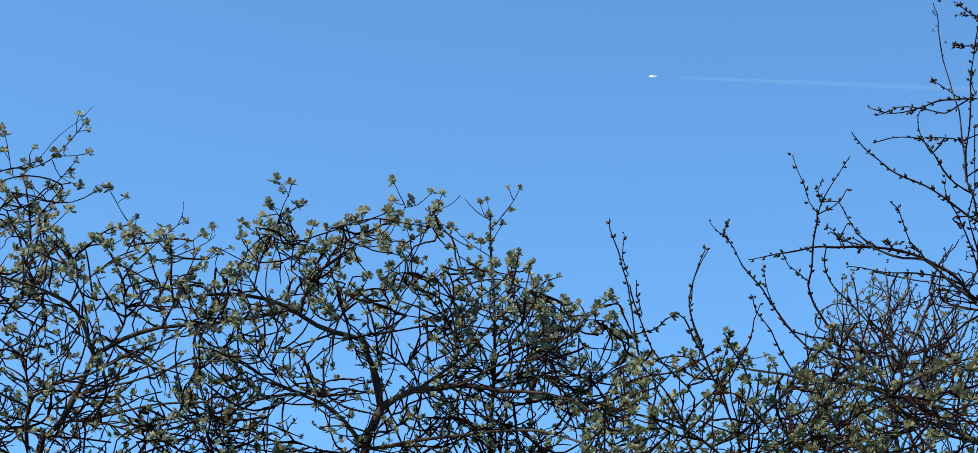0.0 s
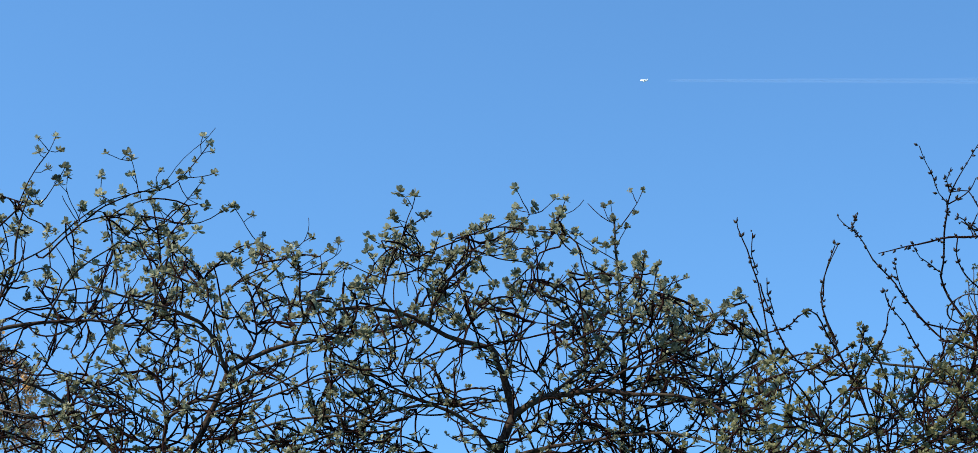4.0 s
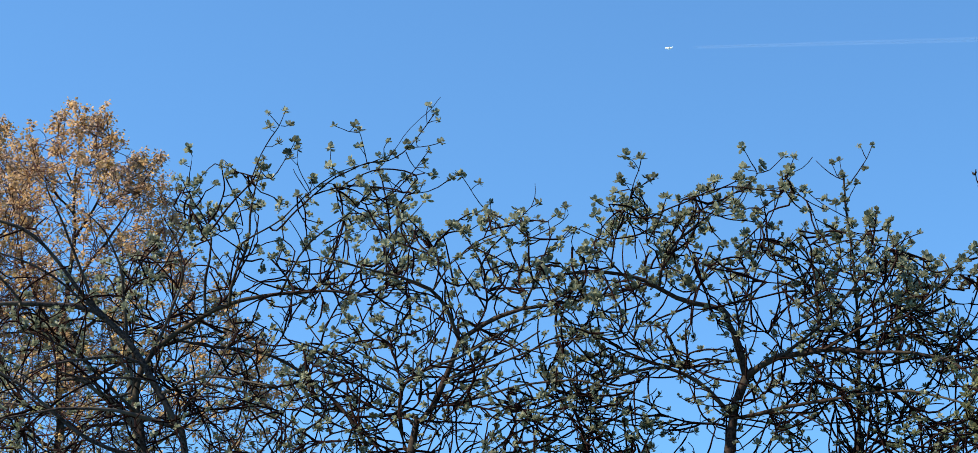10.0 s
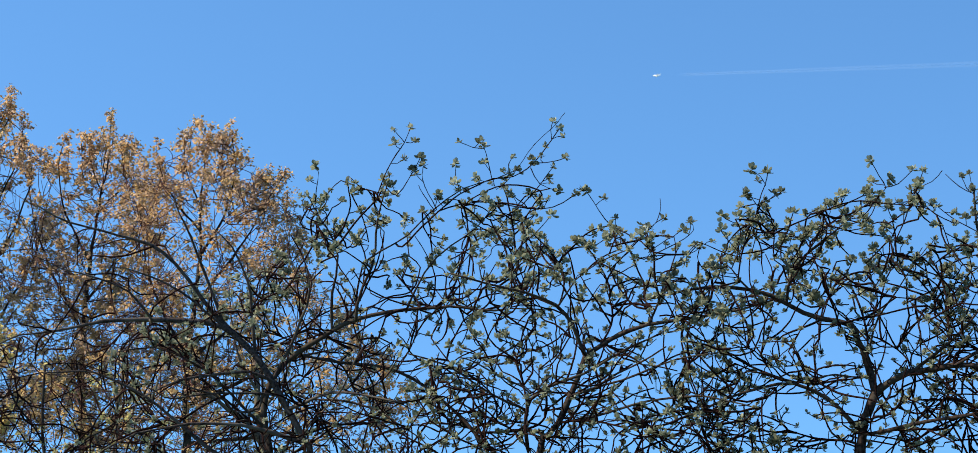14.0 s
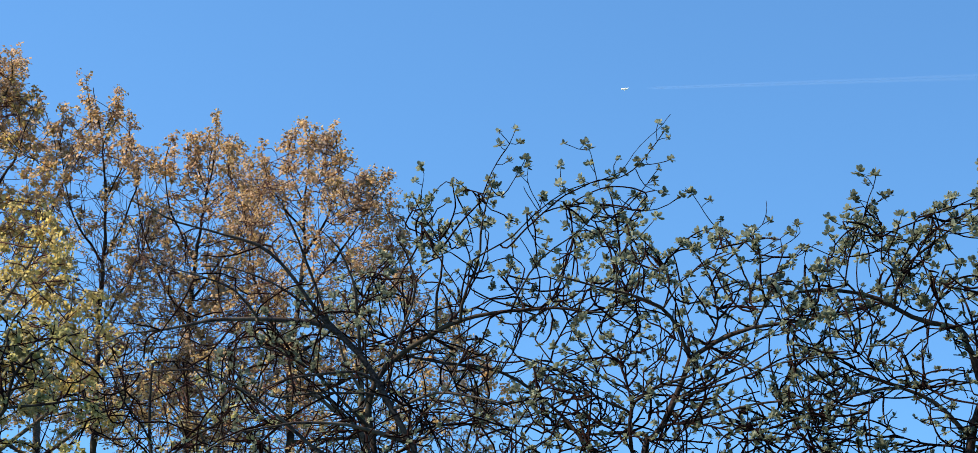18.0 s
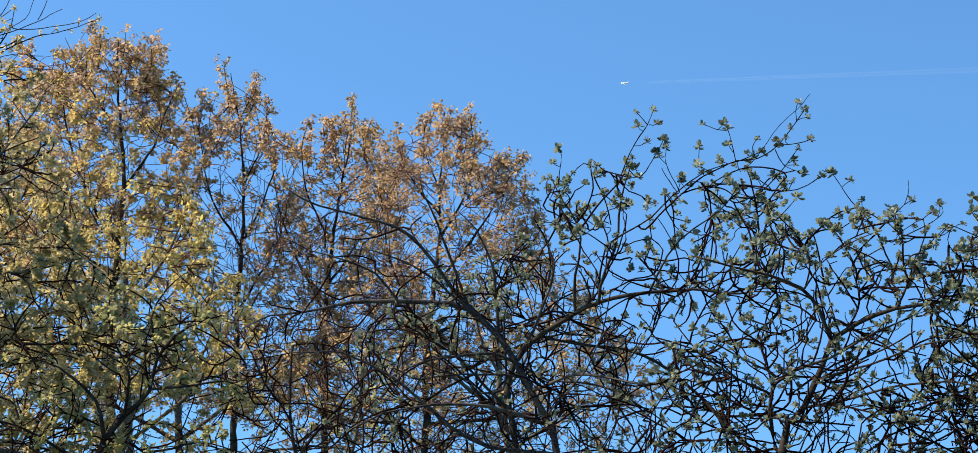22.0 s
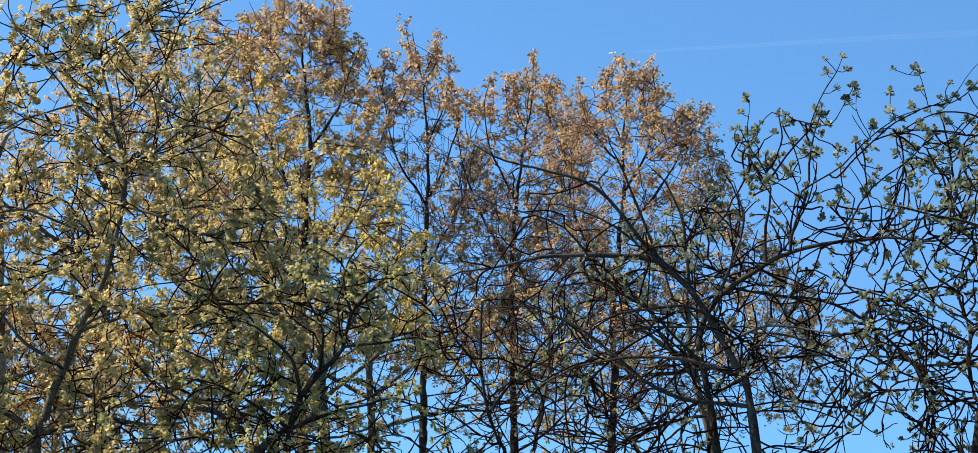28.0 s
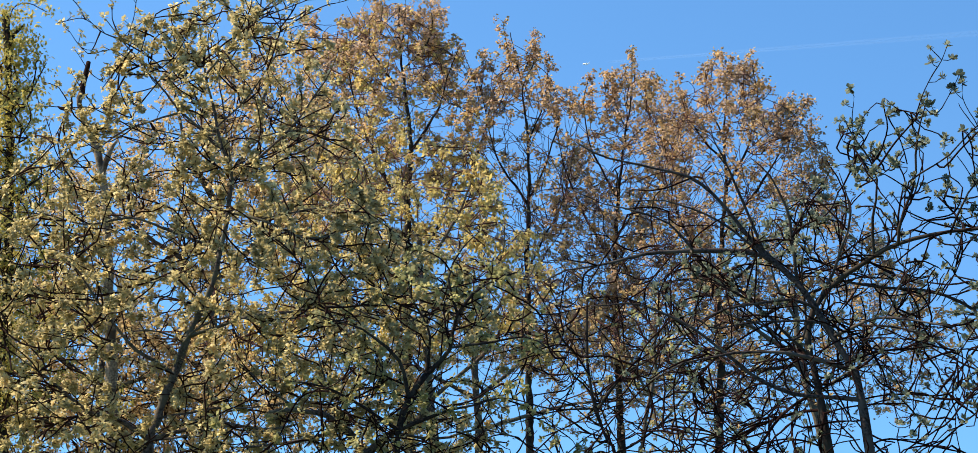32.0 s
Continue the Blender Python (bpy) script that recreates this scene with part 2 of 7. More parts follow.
def leaf_tuft(rng, count, length, width, droop, spread, loose=0.0, plain=False):
    """A whorl of cupped, pointed leaves on one bud, or a loose spray of simpler ones: vertices and triangles round the origin."""
    verts, tris = [], []
    for i in range(count):
        turn = 2 * np.pi * (i + rng.uniform(-0.3, 0.3)) / count
        rise = rng.uniform(*spread)
        out = np.array([np.cos(turn) * np.cos(rise), np.sin(turn) * np.cos(rise), np.sin(rise)])
        side = np.array([-np.sin(turn), np.cos(turn), 0.0])
        roll = rng.uniform(-0.6, 0.6)
        side = side * np.cos(roll) + np.cross(out, side) * np.sin(roll)
        face = np.cross(side, out)
        ln, wd = length * rng.uniform(0.65, 1.15), width * rng.uniform(0.75, 1.2)
        sag = np.array([0, 0, -droop * ln])
        mid, tip = out * ln * 0.5, out * ln + sag
        base = len(verts)
        off = rng.normal(0, 1, 3) * loose
        if not plain:
            verts += [off + q for q in (out * ln * 0.06, mid + side * wd * 0.5 + face * wd * 0.16 + sag * 0.25, mid - side * wd * 0.5 + face * wd * 0.16 + sag * 0.25,
                      mid + sag * 0.3, out * ln * 0.84 + side * wd * 0.42 + sag * 0.7, out * ln * 0.84 - side * wd * 0.42 + sag * 0.7, tip)]
            tris += [[base, base + 1, base + 3], [base, base + 3, base + 2], [base + 3, base + 1, base + 4], [base + 3, base + 5, base + 2],
                     [base + 3, base + 4, base + 6], [base + 3, base + 6, base + 5]]
        else:
            verts += [off + q for q in (out * ln * 0.06, mid + side * wd * 0.5 + face * wd * 0.2 + sag * 0.25, mid - side * wd * 0.5 + face * wd * 0.2 + sag * 0.25, mid + sag * 0.3, tip)]
            tris += [[base, base + 1, base + 3], [base, base + 3, base + 2], [base + 3, base + 1, base + 4], [base + 3, base + 4, base + 2]]
    return np.array(verts), np.array(tris)


def bud_shape(length, width):
    ring = [(math.cos(a) * width, math.sin(a) * width, length * 0.4) for a in (0, 2.1, 4.2)]
    return np.array([(0, 0, 0), *ring, (0, 0, length)]), np.array([[0, 2, 1], [0, 3, 2], [0, 1, 3], [4, 1, 2], [4, 2, 3], [4, 3, 1]])


def turned(rng, n, tilt):
    """n rotation matrices: any turn about the upright, then a lean of about tilt."""
    a, b, c = rng.uniform(0, 2 * np.pi, n), rng.normal(0, tilt, n), rng.uniform(0, 2 * np.pi, n)
    def about_z(x):
        o, i = np.zeros_like(x), np.ones_like(x)
        return np.stack([np.cos(x), -np.sin(x), o, np.sin(x), np.cos(x), o, o, o, i], -1).reshape(-1, 3, 3)
    o, i = np.zeros(n), np.ones(n)
    lean = np.stack([i, o, o, o, np.cos(b), -np.sin(b), o, np.sin(b), np.cos(b)], -1).reshape(-1, 3, 3)
    return about_z(c) @ lean @ about_z(a)


def scattered(rng, shapes, places, sizes, tilt):
    """The shapes set at the places in turn, joined."""
    pieces = []
    for s, (v, t) in enumerate(shapes):
        at, size = places[s::len(shapes)], sizes[s::len(shapes)]
        if len(at):
            m = turned(rng, len(at), tilt)
            w = np.einsum("pij,vj->pvi", m, v) * size[:, None, None] + at[:, None]
            pieces.append((w.reshape(-1, 3), (t[None] + (np.arange(len(at)) * len(v))[:, None, None]).reshape(-1, 3)))
    return joined(pieces)


# ---- trees ----
class Tree:
    """A tree that stands at a bearing (degrees right of north) and a distance; x across, y away, z up from its foot."""

    def __init__(self, name, bearing, distance, seed, wood, twig):
        a = radians(bearing)
        self.root = new(name)
        self.root.matrix_world = pose(math.sin(a) * distance, math.cos(a) * distance, 0, 0, 0, -bearing)
        self.rng = np.random.default_rng(seed)
        self.wood, self.twig, self.distance = wood, twig, distance
        self.samples, self.ways, self.spots, self.thin, self.spurs, self.owners, self.sizes, self.leafy = [], [], [], [], [], [], [], []
        reach = distance / 12.0
        self.waves = [(self.rng.normal(0, 1, 3) / (w * reach), self.rng.uniform(0, 6.3)) for w in (0.035, 0.05, 0.07, 0.10, 0.16)]

    def clump(self, pts):
        """Uneven density of the crown, about -1 to 1."""
        return sum(np.cos(pts @ k + at) for k, at in self.waves) / 2.2

    def rooted(self, points):
        """The points, led back to the nearest wood when they begin a little way off it."""
        if not self.samples:
            return points
        wood = np.concatenate(self.samples)
        gap = np.linalg.norm(wood - points[0], axis=1)
        i, far = gap.argmin(), gap.min() * 12 / self.distance
        return [tuple(wood[i]), *points] if 0.03 < far < 0.45 else points

    def grow(self, points, r, sides, rough):
        path = smooth_path(points, 0.09 if sides > 4 else 0.05)
        n = len(path)
        knots = self.rng.normal(0, 1, (n, 3))
        knots = np.stack([np.convolve(knots[:, c], [0.25, 0.5, 0.25], "same") for c in range(3)], 1)
        fade = np.minimum(1, np.arange(n) / 2.0)[:, None] * np.minimum(1, np.arange(n)[::-1] / 2.0)[:, None]
        path = path + knots * rough * fade
        s = np.linspace(0, 1, n)
        radii = (r[0] + (r[1] - r[0]) * s) * (1 + 0.09 * self.rng.normal(0, 1, n))
        way = np.gradient(path, axis=0)
        self.samples.append(path)
        self.sizes += list(radii)
        self.ways.append(way / (np.linalg.norm(way, axis=1, keepdims=True) + 1e-9))
        return path, radii

    def trunk(self, points, r, label="", leafy=True):
        path, radii = self.grow(points, r, 10, r[0] * 0.12)
        low = np.clip(1 - path[:, 2] / 0.5, 0, 1)
        base = max(r[0] * 1.25, r[0] + 0.012 * path[:, 2].max() * 0.5)
        radii = np.maximum(radii, np.interp(path[:, 2], [0, points[2][2]], [base, r[0]]) * (path[:, 2] < points[2][2])) * (1 + 0.45 * low ** 2)
        ob = part("trunk", mesh_of("trunk", *tubes(path[None], radii[None], 10), self.wood, True), self.root, label)
        self.owners += [ob] * len(path)
        self.spots += list(path[-1:-8:-1]) if leafy else []

    def limb(self, points, r, label=""):
        path, radii = self.grow(self.rooted(points), r, 7, 0.012)
        ob = part("limb", mesh_of("limb", *tubes(path[None], radii[None], 7), self.wood, True), self.root, label)
        self.owners += [ob] * len(path)
        self.spots += list(np.repeat(path[-1:-8:-1], 1 + int(self.distance > 25) * 2, 0) + self.rng.normal(0, 0.02 * self.distance / 12, (min(7, len(path)) * (1 + int(self.distance > 25) * 2), 3)))

    def shoot(self, points, r, leafy=True):
        """A fine shoot that ends in the open; leaves or buds sit along it."""
        path, radii = self.grow(self.rooted(points), (r[0] * 1.2, r[1] * 1.2), 4, 0.005)
        ob = part("shoot", mesh_of("shoot", *tubes(path[None], radii[None], 5), self.twig, True), self.root)
        self.owners += [ob] * len(path)
        self.spots += [path[-1]] if leafy else []
        self.thin.append(path)
        self.leafy += [path] if leafy else []

    def inside(self, pts, profile, deep):
        px, pz = np.array(profile).T
        lean = 1 + 0.8 * pts[..., 1] / self.distance
        ragged = 0.025 * self.distance / 12 * (1 - self.clump(pts * np.array([1.0, 1.0, 0.3])))
        return pts[..., 2] + ragged < 1.6 + (np.interp(pts[..., 0] / lean, px, pz) - 1.6) * lean * (1 - 0.06 * (pts[..., 1] / deep) ** 2)

    def colonise(self, pos, way, up, aims, step, kill, wild, rise, lift):
        """Lets twigs grow from the wood at pos towards the aims, each step a fork or a bend, until every aim is reached."""
        rng = self.rng
        base = len(pos)
        room = base + len(aims) * 14 + 2000
        spot, course, parent, kids = np.empty((room, 3)), np.empty((room, 3)), np.full(room, -1), np.zeros(room, int)
        spot[:base], course[:base], parent[:base] = pos, way, up
        n = base
        near, far = np.zeros(len(aims), int), np.full(len(aims), 1e9)
        for s in range(0, base, 512):
            d = np.linalg.norm(aims[:, None] - spot[None, s:min(s + 512, base)], axis=2)
            climb = 1 + rise * np.clip(spot[None, s:min(s + 512, base), 2] - aims[:, None, 2] + 0.05, 0, None) / (d + 1e-6)
            d = d * climb
            at = d.argmin(1)
            best = d[np.arange(len(aims)), at]
            better = best < far
            near[better], far[better] = at[better] + s, best[better]
        live = far > kill
        for _ in range(90):
            idx = np.flatnonzero(live)
            if not len(idx):
                break
            pull = aims[idx] - spot[near[idx]]
            pull /= np.linalg.norm(pull, axis=1, keepdims=True) + 1e-9
            node, which = np.unique(near[idx], return_inverse=True)
            total = np.zeros((len(node), 3))
            np.add.at(total, which, pull)
            free = kids[node] < 3
            node, total = node[free], total[free]
            if not len(node) or n + len(node) > room:
                break
            total /= np.linalg.norm(total, axis=1, keepdims=True) + 1e-9
            total += course[node] * 0.45 + rng.normal(0, wild, total.shape) + np.array([0, 0, lift])
            total /= np.linalg.norm(total, axis=1, keepdims=True) + 1e-9
            m = len(node)
            spot[n:n + m], course[n:n + m], parent[n:n + m] = spot[node] + total * step * rng.uniform(0.75, 1.25, (m, 1)), total, node
            np.add.at(kids, node, 1)
            d = np.linalg.norm(aims[idx][:, None] - spot[None, n:n + m], axis=2)
            at = d.argmin(1)
            best = d[np.arange(len(idx)), at]
            better = best < far[idx]
            near[idx[better]], far[idx[better]] = at[better] + n, best[better]
            live &= far > kill
            n += m
        return spot[:n], course[:n], parent[:n]

    def sprout(self, pts, ways, weight, count, points, length, angle, curl, lift, profile, deep, low, gaps):
        """Side twigs from the wood at pts: long even arcs with a knee here and there, set where the crown is still thin."""
        rng, k = self.rng, self.distance / 12.0
        many = count * 4
        at = rng.choice(len(pts), many, p=weight / weight.sum())
        way = ways[at]
        side = rng.normal(0, 1, (many, 3))
        side -= (side * way).sum(1, keepdims=True) * way
        side /= np.linalg.norm(side, axis=1, keepdims=True) + 1e-9
        turn = rng.normal(angle, 0.25, (many, 1))
        way = way * np.cos(turn) + side * np.sin(turn)
        step = rng.uniform(*length, (many, 1)) * rng.uniform(0.7, 1.0, (many, 1)) * k / (points - 1)
        bend = rng.normal(0, curl, (many, 3)) / (points - 1)
        knee, jolt = rng.integers(1, points + 2, (2, many)), rng.normal(0, 0.42, (2, many, 3))
        path = np.empty((many, points, 3))
        path[:, 0] = pts[at]
        for i in range(1, points):
            path[:, i] = path[:, i - 1] + way * step
            way = way + bend + np.array([0, 0, lift / (points - 1)]) + rng.normal(0, 0.13, (many, 3)) + (jolt * (knee == i)[..., None]).sum(0)
            way /= np.linalg.norm(way, axis=1, keepdims=True)
        fits = self.inside(path[:, -1], profile, deep) & self.inside(path[:, points // 2], profile, deep) & (path[:, :, 2].min(1) > low - 0.25 * k)
        fits &= np.abs(path[:, -1, 1]) < deep * 1.15
        path = path[fits]
        cell = 0.085 * k
        grid = np.floor((path[:, [points // 2, -1]][..., [0, 2]] - np.array([profile[0][0] - 1, 0])) / cell).astype(int).clip(0, 299)
        fill, keep, left = np.zeros((300, 300)), [], np.arange(len(path))
        want = 1 / (1 + np.exp(-(self.clump(path[:, -1]) - gaps) * 5)) + 0.03
        for batch in np.array_split(np.zeros(count), 10):
            if not len(left):
                break
            chance = want[left] / (1 + fill[grid[left, 1, 0], grid[left, 1, 1]] + 0.5 * fill[grid[left, 0, 0], grid[left, 0, 1]]) ** 1.5
            pick = rng.choice(len(left), min(len(batch), len(left)), replace=False, p=chance / chance.sum())
            keep.append(left[pick])
            np.add.at(fill, (grid[left[pick], 1, 0], grid[left[pick], 1, 1]), 1)
            left = np.delete(left, pick)
        keep = np.concatenate(keep)
        return path[keep]

    def crown(self, profile, counts, deep=0.9, low=2.2, girth=1.0, wild=0.24, split=60, rise=1.0, gaps=-0.5, spurs=0.13, per=0, back=-0.1, lift=0.06):
        """Fills the crown under the profile with boughs, then with two orders of twigs; counts of boughs and twigs."""
        rng = self.rng
        px, pz = np.array(profile).T
        self.profile = (px, pz)
        k = self.distance / 12.0
        thin = girth * k ** 0.75
        pos, way = np.concatenate(self.samples), np.concatenate(self.ways)
        keep = np.flatnonzero((pos[:, 2] > low - 0.4) & (rng.uniform(0, 1, len(pos)) < 0.45))
        owner, stem = [self.owners[i] for i in keep], np.array(self.sizes)[keep]
        pos, way, up = pos[keep], way[keep], np.full(len(keep), -1)
        base = len(pos)
        want, aim = counts[0] * 3, np.empty((0, 3))
        while len(aim) < want:
            c = np.stack([rng.uniform(px[0], px[-1], want * 3), np.clip(rng.normal(back, 0.5, want * 3), -1, 1) * deep, rng.uniform(low, pz.max(), want * 3)], 1)
            aim = np.concatenate([aim, c[self.inside(c, profile, deep) & (self.clump(c) > rng.normal(gaps, 0.25, len(c)))]])
        pos, way, up = self.colonise(pos, way, up, aim[:want], 0.085 * k, 0.13 * k, wild * 0.6, rise, lift)
        n = len(pos)
        load = np.zeros(n)
        child = [[] for _ in range(n)]
        for i in range(n - 1, base - 1, -1):
            load[i] = max(load[i], 1)
            load[up[i]] += load[i]
            child[up[i]].append(i)
        inner = np.array([i for i in range(base, n) if child[i]])
        main = np.array([max(child[i], key=lambda c: load[c]) for i in inner])
        for _ in range(8):
            pos[inner] = 0.5 * pos[inner] + 0.25 * pos[up[inner]] + 0.25 * pos[main]
        thick = np.minimum(0.0048 * load ** 0.34, 0.0125) * thin
        chains, root = [], np.arange(n)
        heads = [(i, c) for i in range(base) for c in child[i]]
        while heads:
            a, b = heads.pop()
            line = [a, b]
            root[b] = root[a]
            while child[line[-1]]:
                kids = sorted(child[line[-1]], key=lambda c: -load[c])
                for c in kids:
                    root[c] = root[a]
                heads += [(line[-1], c) for c in kids[1:]]
                line.append(kids[0])
            chains.append(line)
        chains.sort(key=lambda line: -load[line[1]] * len(line))
        fine = collections.defaultdict(list)
        for j, line in enumerate(chains):
            rad = np.minimum(thick[line], max(0.0036, stem[root[line[0]]] * 0.85))
            rad[0] = rad[1]
            size = next((s for s in (4, 8, 14, 22) if s >= len(line)), 34)
            at, to = np.linspace(0, 1, len(line)), np.linspace(0, 1, size)
            path = np.stack([np.interp(to, at, pos[line][:, c]) for c in range(3)], 1)
            rad = np.interp(to, at, rad) * rng.uniform(0.85, 1.2)
            self.spots.append(path[-1])
            if j < split:
                part("branch", mesh_of("branch", *tubes(path[None], rad[None], 5), self.twig, True), owner[root[line[0]]])
            else:
                fine[size].append((path, rad))
        fine = [tubes(np.array([p for p, _ in many]), np.array([r for _, r in many]), 4) for size, many in fine.items()]
        course = pos - pos[np.maximum(up, 0)]
        course[:base] = way[:base]
        course /= np.linalg.norm(course, axis=1, keepdims=True) + 1e-9
        weight = np.where(np.arange(n) < base, 0.35, 1.0) * np.where(pos[:, 2] > low, 1, 0.2)
        rise = 0.1 + 2 * lift
        first = self.sprout(pos, course, weight, int(counts[1] * 0.36), 9, (0.25, 0.70), 0.8, 0.9, rise, profile, deep, low, gaps)
        bulk = rng.uniform(0.85, 1.3, (len(first), 1)) * thin
        fine.append(tubes(first, np.linspace(0.0060, 0.0036, 9)[None] * bulk, 4))
        tips = np.concatenate([first[:, 2:].reshape(-1, 3), pos[base:]])
        runs = np.concatenate([np.gradient(first, axis=1)[:, 2:].reshape(-1, 3), course[base:]])
        runs /= np.linalg.norm(runs, axis=1, keepdims=True) + 1e-9
        share = np.concatenate([np.full(len(first) * 7, 1.0), np.full(n - base, 1.2)])
        second = self.sprout(tips, runs, share, int(counts[1] * 0.64), 5, (0.07, 0.22), 0.85, 0.8, rise, profile, deep, low, gaps)
        bulk = rng.uniform(0.85, 1.3, (len(second), 1)) * thin
        fine.append(tubes(second, np.linspace(0.0039, 0.0028, 5)[None] * bulk, 3))
        self.spots += list(first[:, -1]) + list(second[:, -1])
        for _ in range(per):
            pick = second[np.arange(len(second)), rng.integers(1, 5, len(second))]
            self.spots += list(pick + rng.normal(0, 0.012 * k, pick.shape))
        for path in self.leafy if spurs else []:
            reach = np.concatenate([[0], np.cumsum(np.linalg.norm(np.diff(path, axis=0), axis=1))])
            for s in np.arange(reach[-1] - spurs * 0.6, reach[-1] * 0.15, -spurs):
                s -= rng.uniform(0, 0.5) * spurs
                a = np.array([np.interp(s, reach, path[:, c]) for c in range(3)])
                out = rng.normal(0, 1, 3) * np.array([1, 0.6, 0.6]) + np.array([0, 0, 0.7])
                out *= rng.uniform(0.02, 0.10) / np.linalg.norm(out)
                self.spurs.append(np.array([a, a + out * 0.5 + rng.normal(0, 0.004, 3), a + out]))
        if self.spurs:
            fine.append(tubes(np.array(self.spurs), np.full((len(self.spurs), 3), 0.0027), 3))
        twigs = part("twig_network", mesh_of("twig_network", *joined(fine), self.twig, True), self.root)
        tagged(twigs, "fine bare twigs", kind="stuff")

    def below_top(self, pts):
        px, pz = self.profile
        return np.interp(pts[:, 0], px, pz) - pts[:, 2]

    def leaves(self, material, shape, size, share, single=0, tilt=0.6, small=0.0, name="leaf_rosette"):
        """Leaf clusters on the twig ends. share: of the ends that bear one, at the top and deep inside; single: how many are parts of their own."""
        rng = self.rng
        spots = np.array(self.spots)
        deep = np.clip(self.below_top(spots) / 0.9 / (self.distance / 12), 0, 1)
        spots = spots[rng.uniform(0, 1, len(spots)) < share[0] + (share[1] - share[0]) * deep]
        if self.spurs:
            spots = np.concatenate([spots, [s[-1] for s in self.spurs]])
        spots = spots[np.argsort(self.below_top(spots))]
        sizes = size * rng.uniform(0.65, 1.15, len(spots)) * (1 - small * np.clip(self.below_top(spots) / 0.9 / (self.distance / 12), 0, 1))
        shapes = [leaf_tuft(rng, *SHAPES[shape]) for _ in range(6)]
        if single:
            meshes = [mesh_of(name, v, t, material, True) for v, t in shapes]
            pick = np.sort(rng.permutation(min(len(spots), single * 2))[:single])
            turn = turned(rng, len(pick), tilt)
            for i, (k, m) in enumerate(zip(pick, turn)):
                ob = part(name, meshes[i % 6], self.root)
                ob.matrix_basis = Matrix.Translation(spots[k]) @ Matrix(m.tolist()).to_4x4() @ Matrix.Scale(sizes[k], 4)
            rest = np.setdiff1d(np.arange(len(spots)), pick)
            spots, sizes = spots[rest], sizes[rest]
        if len(spots):
            ob = part("foliage", mesh_of("foliage", *scattered(rng, shapes, spots, sizes, tilt), material, True), self.root)
            tagged(ob, kind="stuff")

    def clad(self, count, low, reach):
        """Spots for leaves all round the trunk, from the height low upwards."""
        stem = self.samples[0][self.samples[0][:, 2] > low]
        pick = stem[self.rng.integers(0, len(stem), count)]
        self.spots += list(pick + self.rng.normal(0, reach, (count, 3)))

    def buds(self, material, gap=0.035, size=1.0):
        """Dark pointed buds, singly and in small groups, that lean outwards along the shoots."""
        rng, shape, pieces = self.rng, bud_shape(0.026, 0.0078), []
        for path in self.thin:
            reach = np.concatenate([[0], np.cumsum(np.linalg.norm(np.diff(path, axis=0), axis=1))])
            along = np.gradient(path, axis=0)
            for s in np.arange(reach[-1], 0.0, -gap):
                s = np.clip(s + rng.uniform(-0.9, 0.9) * gap, 0, reach[-1])
                at, way = (np.array([np.interp(s, reach, line[:, c]) for c in range(3)]) for line in (path, along))
                way /= np.linalg.norm(way) + 1e-9
                for _ in range(rng.choice([0, 1, 1, 1, 2, 4])):
                    side = np.cross(way, rng.normal(0, 1, 3))
                    up = way * rng.uniform(0.4, 1.0) + side / (np.linalg.norm(side) + 1e-9) * rng.uniform(0.4, 0.9)
                    up /= np.linalg.norm(up)
                    a = np.cross(up, (0.3, 1.0, 0.2))
                    a /= np.linalg.norm(a)
                    turn = np.stack([a, np.cross(up, a), up], 1)
                    pieces.append((shape[0] * size * rng.uniform(0.6, 1.3) @ turn.T + at + up * rng.uniform(0, 0.006), shape[1]))
        ob = part("bud_spray", mesh_of("bud_spray", *joined(pieces), material, True), self.root)
        tagged(ob, "swollen brown buds", kind="stuff")


# leaves in a whorl, length, width, droop, how far they rise
SHAPES = {
    "rosette": (14, 0.026, 0.0140, 0.0, (-0.5, 1.4), 0.002),
    "small": (8, 0.031, 0.020, 0.2, (-0.9, 1.1), 0.004, True),
    "hanging": (8, 0.050, 0.037, 0.3, (-1.2, 0.9), 0.030, True),
    "clustered": (12, 0.050, 0.042, 0.2, (-1.0, 1.2), 0.026, True),
    "broad": (12, 0.040, 0.026, 0.4, (-1.1, 0.8), 0.024, True),
}

# ---- ground ----
def rough_ground():
    side, verts, tris = 61, [], []
    reach = np.sinh(np.linspace(-1, 1, side) * 8.0) / np.sinh(8.0) * 4800
    for y in reach:
        for x in reach:
            verts.append((x, y, 0.05 * noise.noise((x * 0.3, y * 0.3, 0)) if math.hypot(x, y) < 200 else 0.0))
    for j in range(side - 1):
        for i in range(side - 1):
            k = j * side + i
            tris += [(k, k + 1, k + side + 1), (k, k + side + 1, k + side)]
    return verts, tris


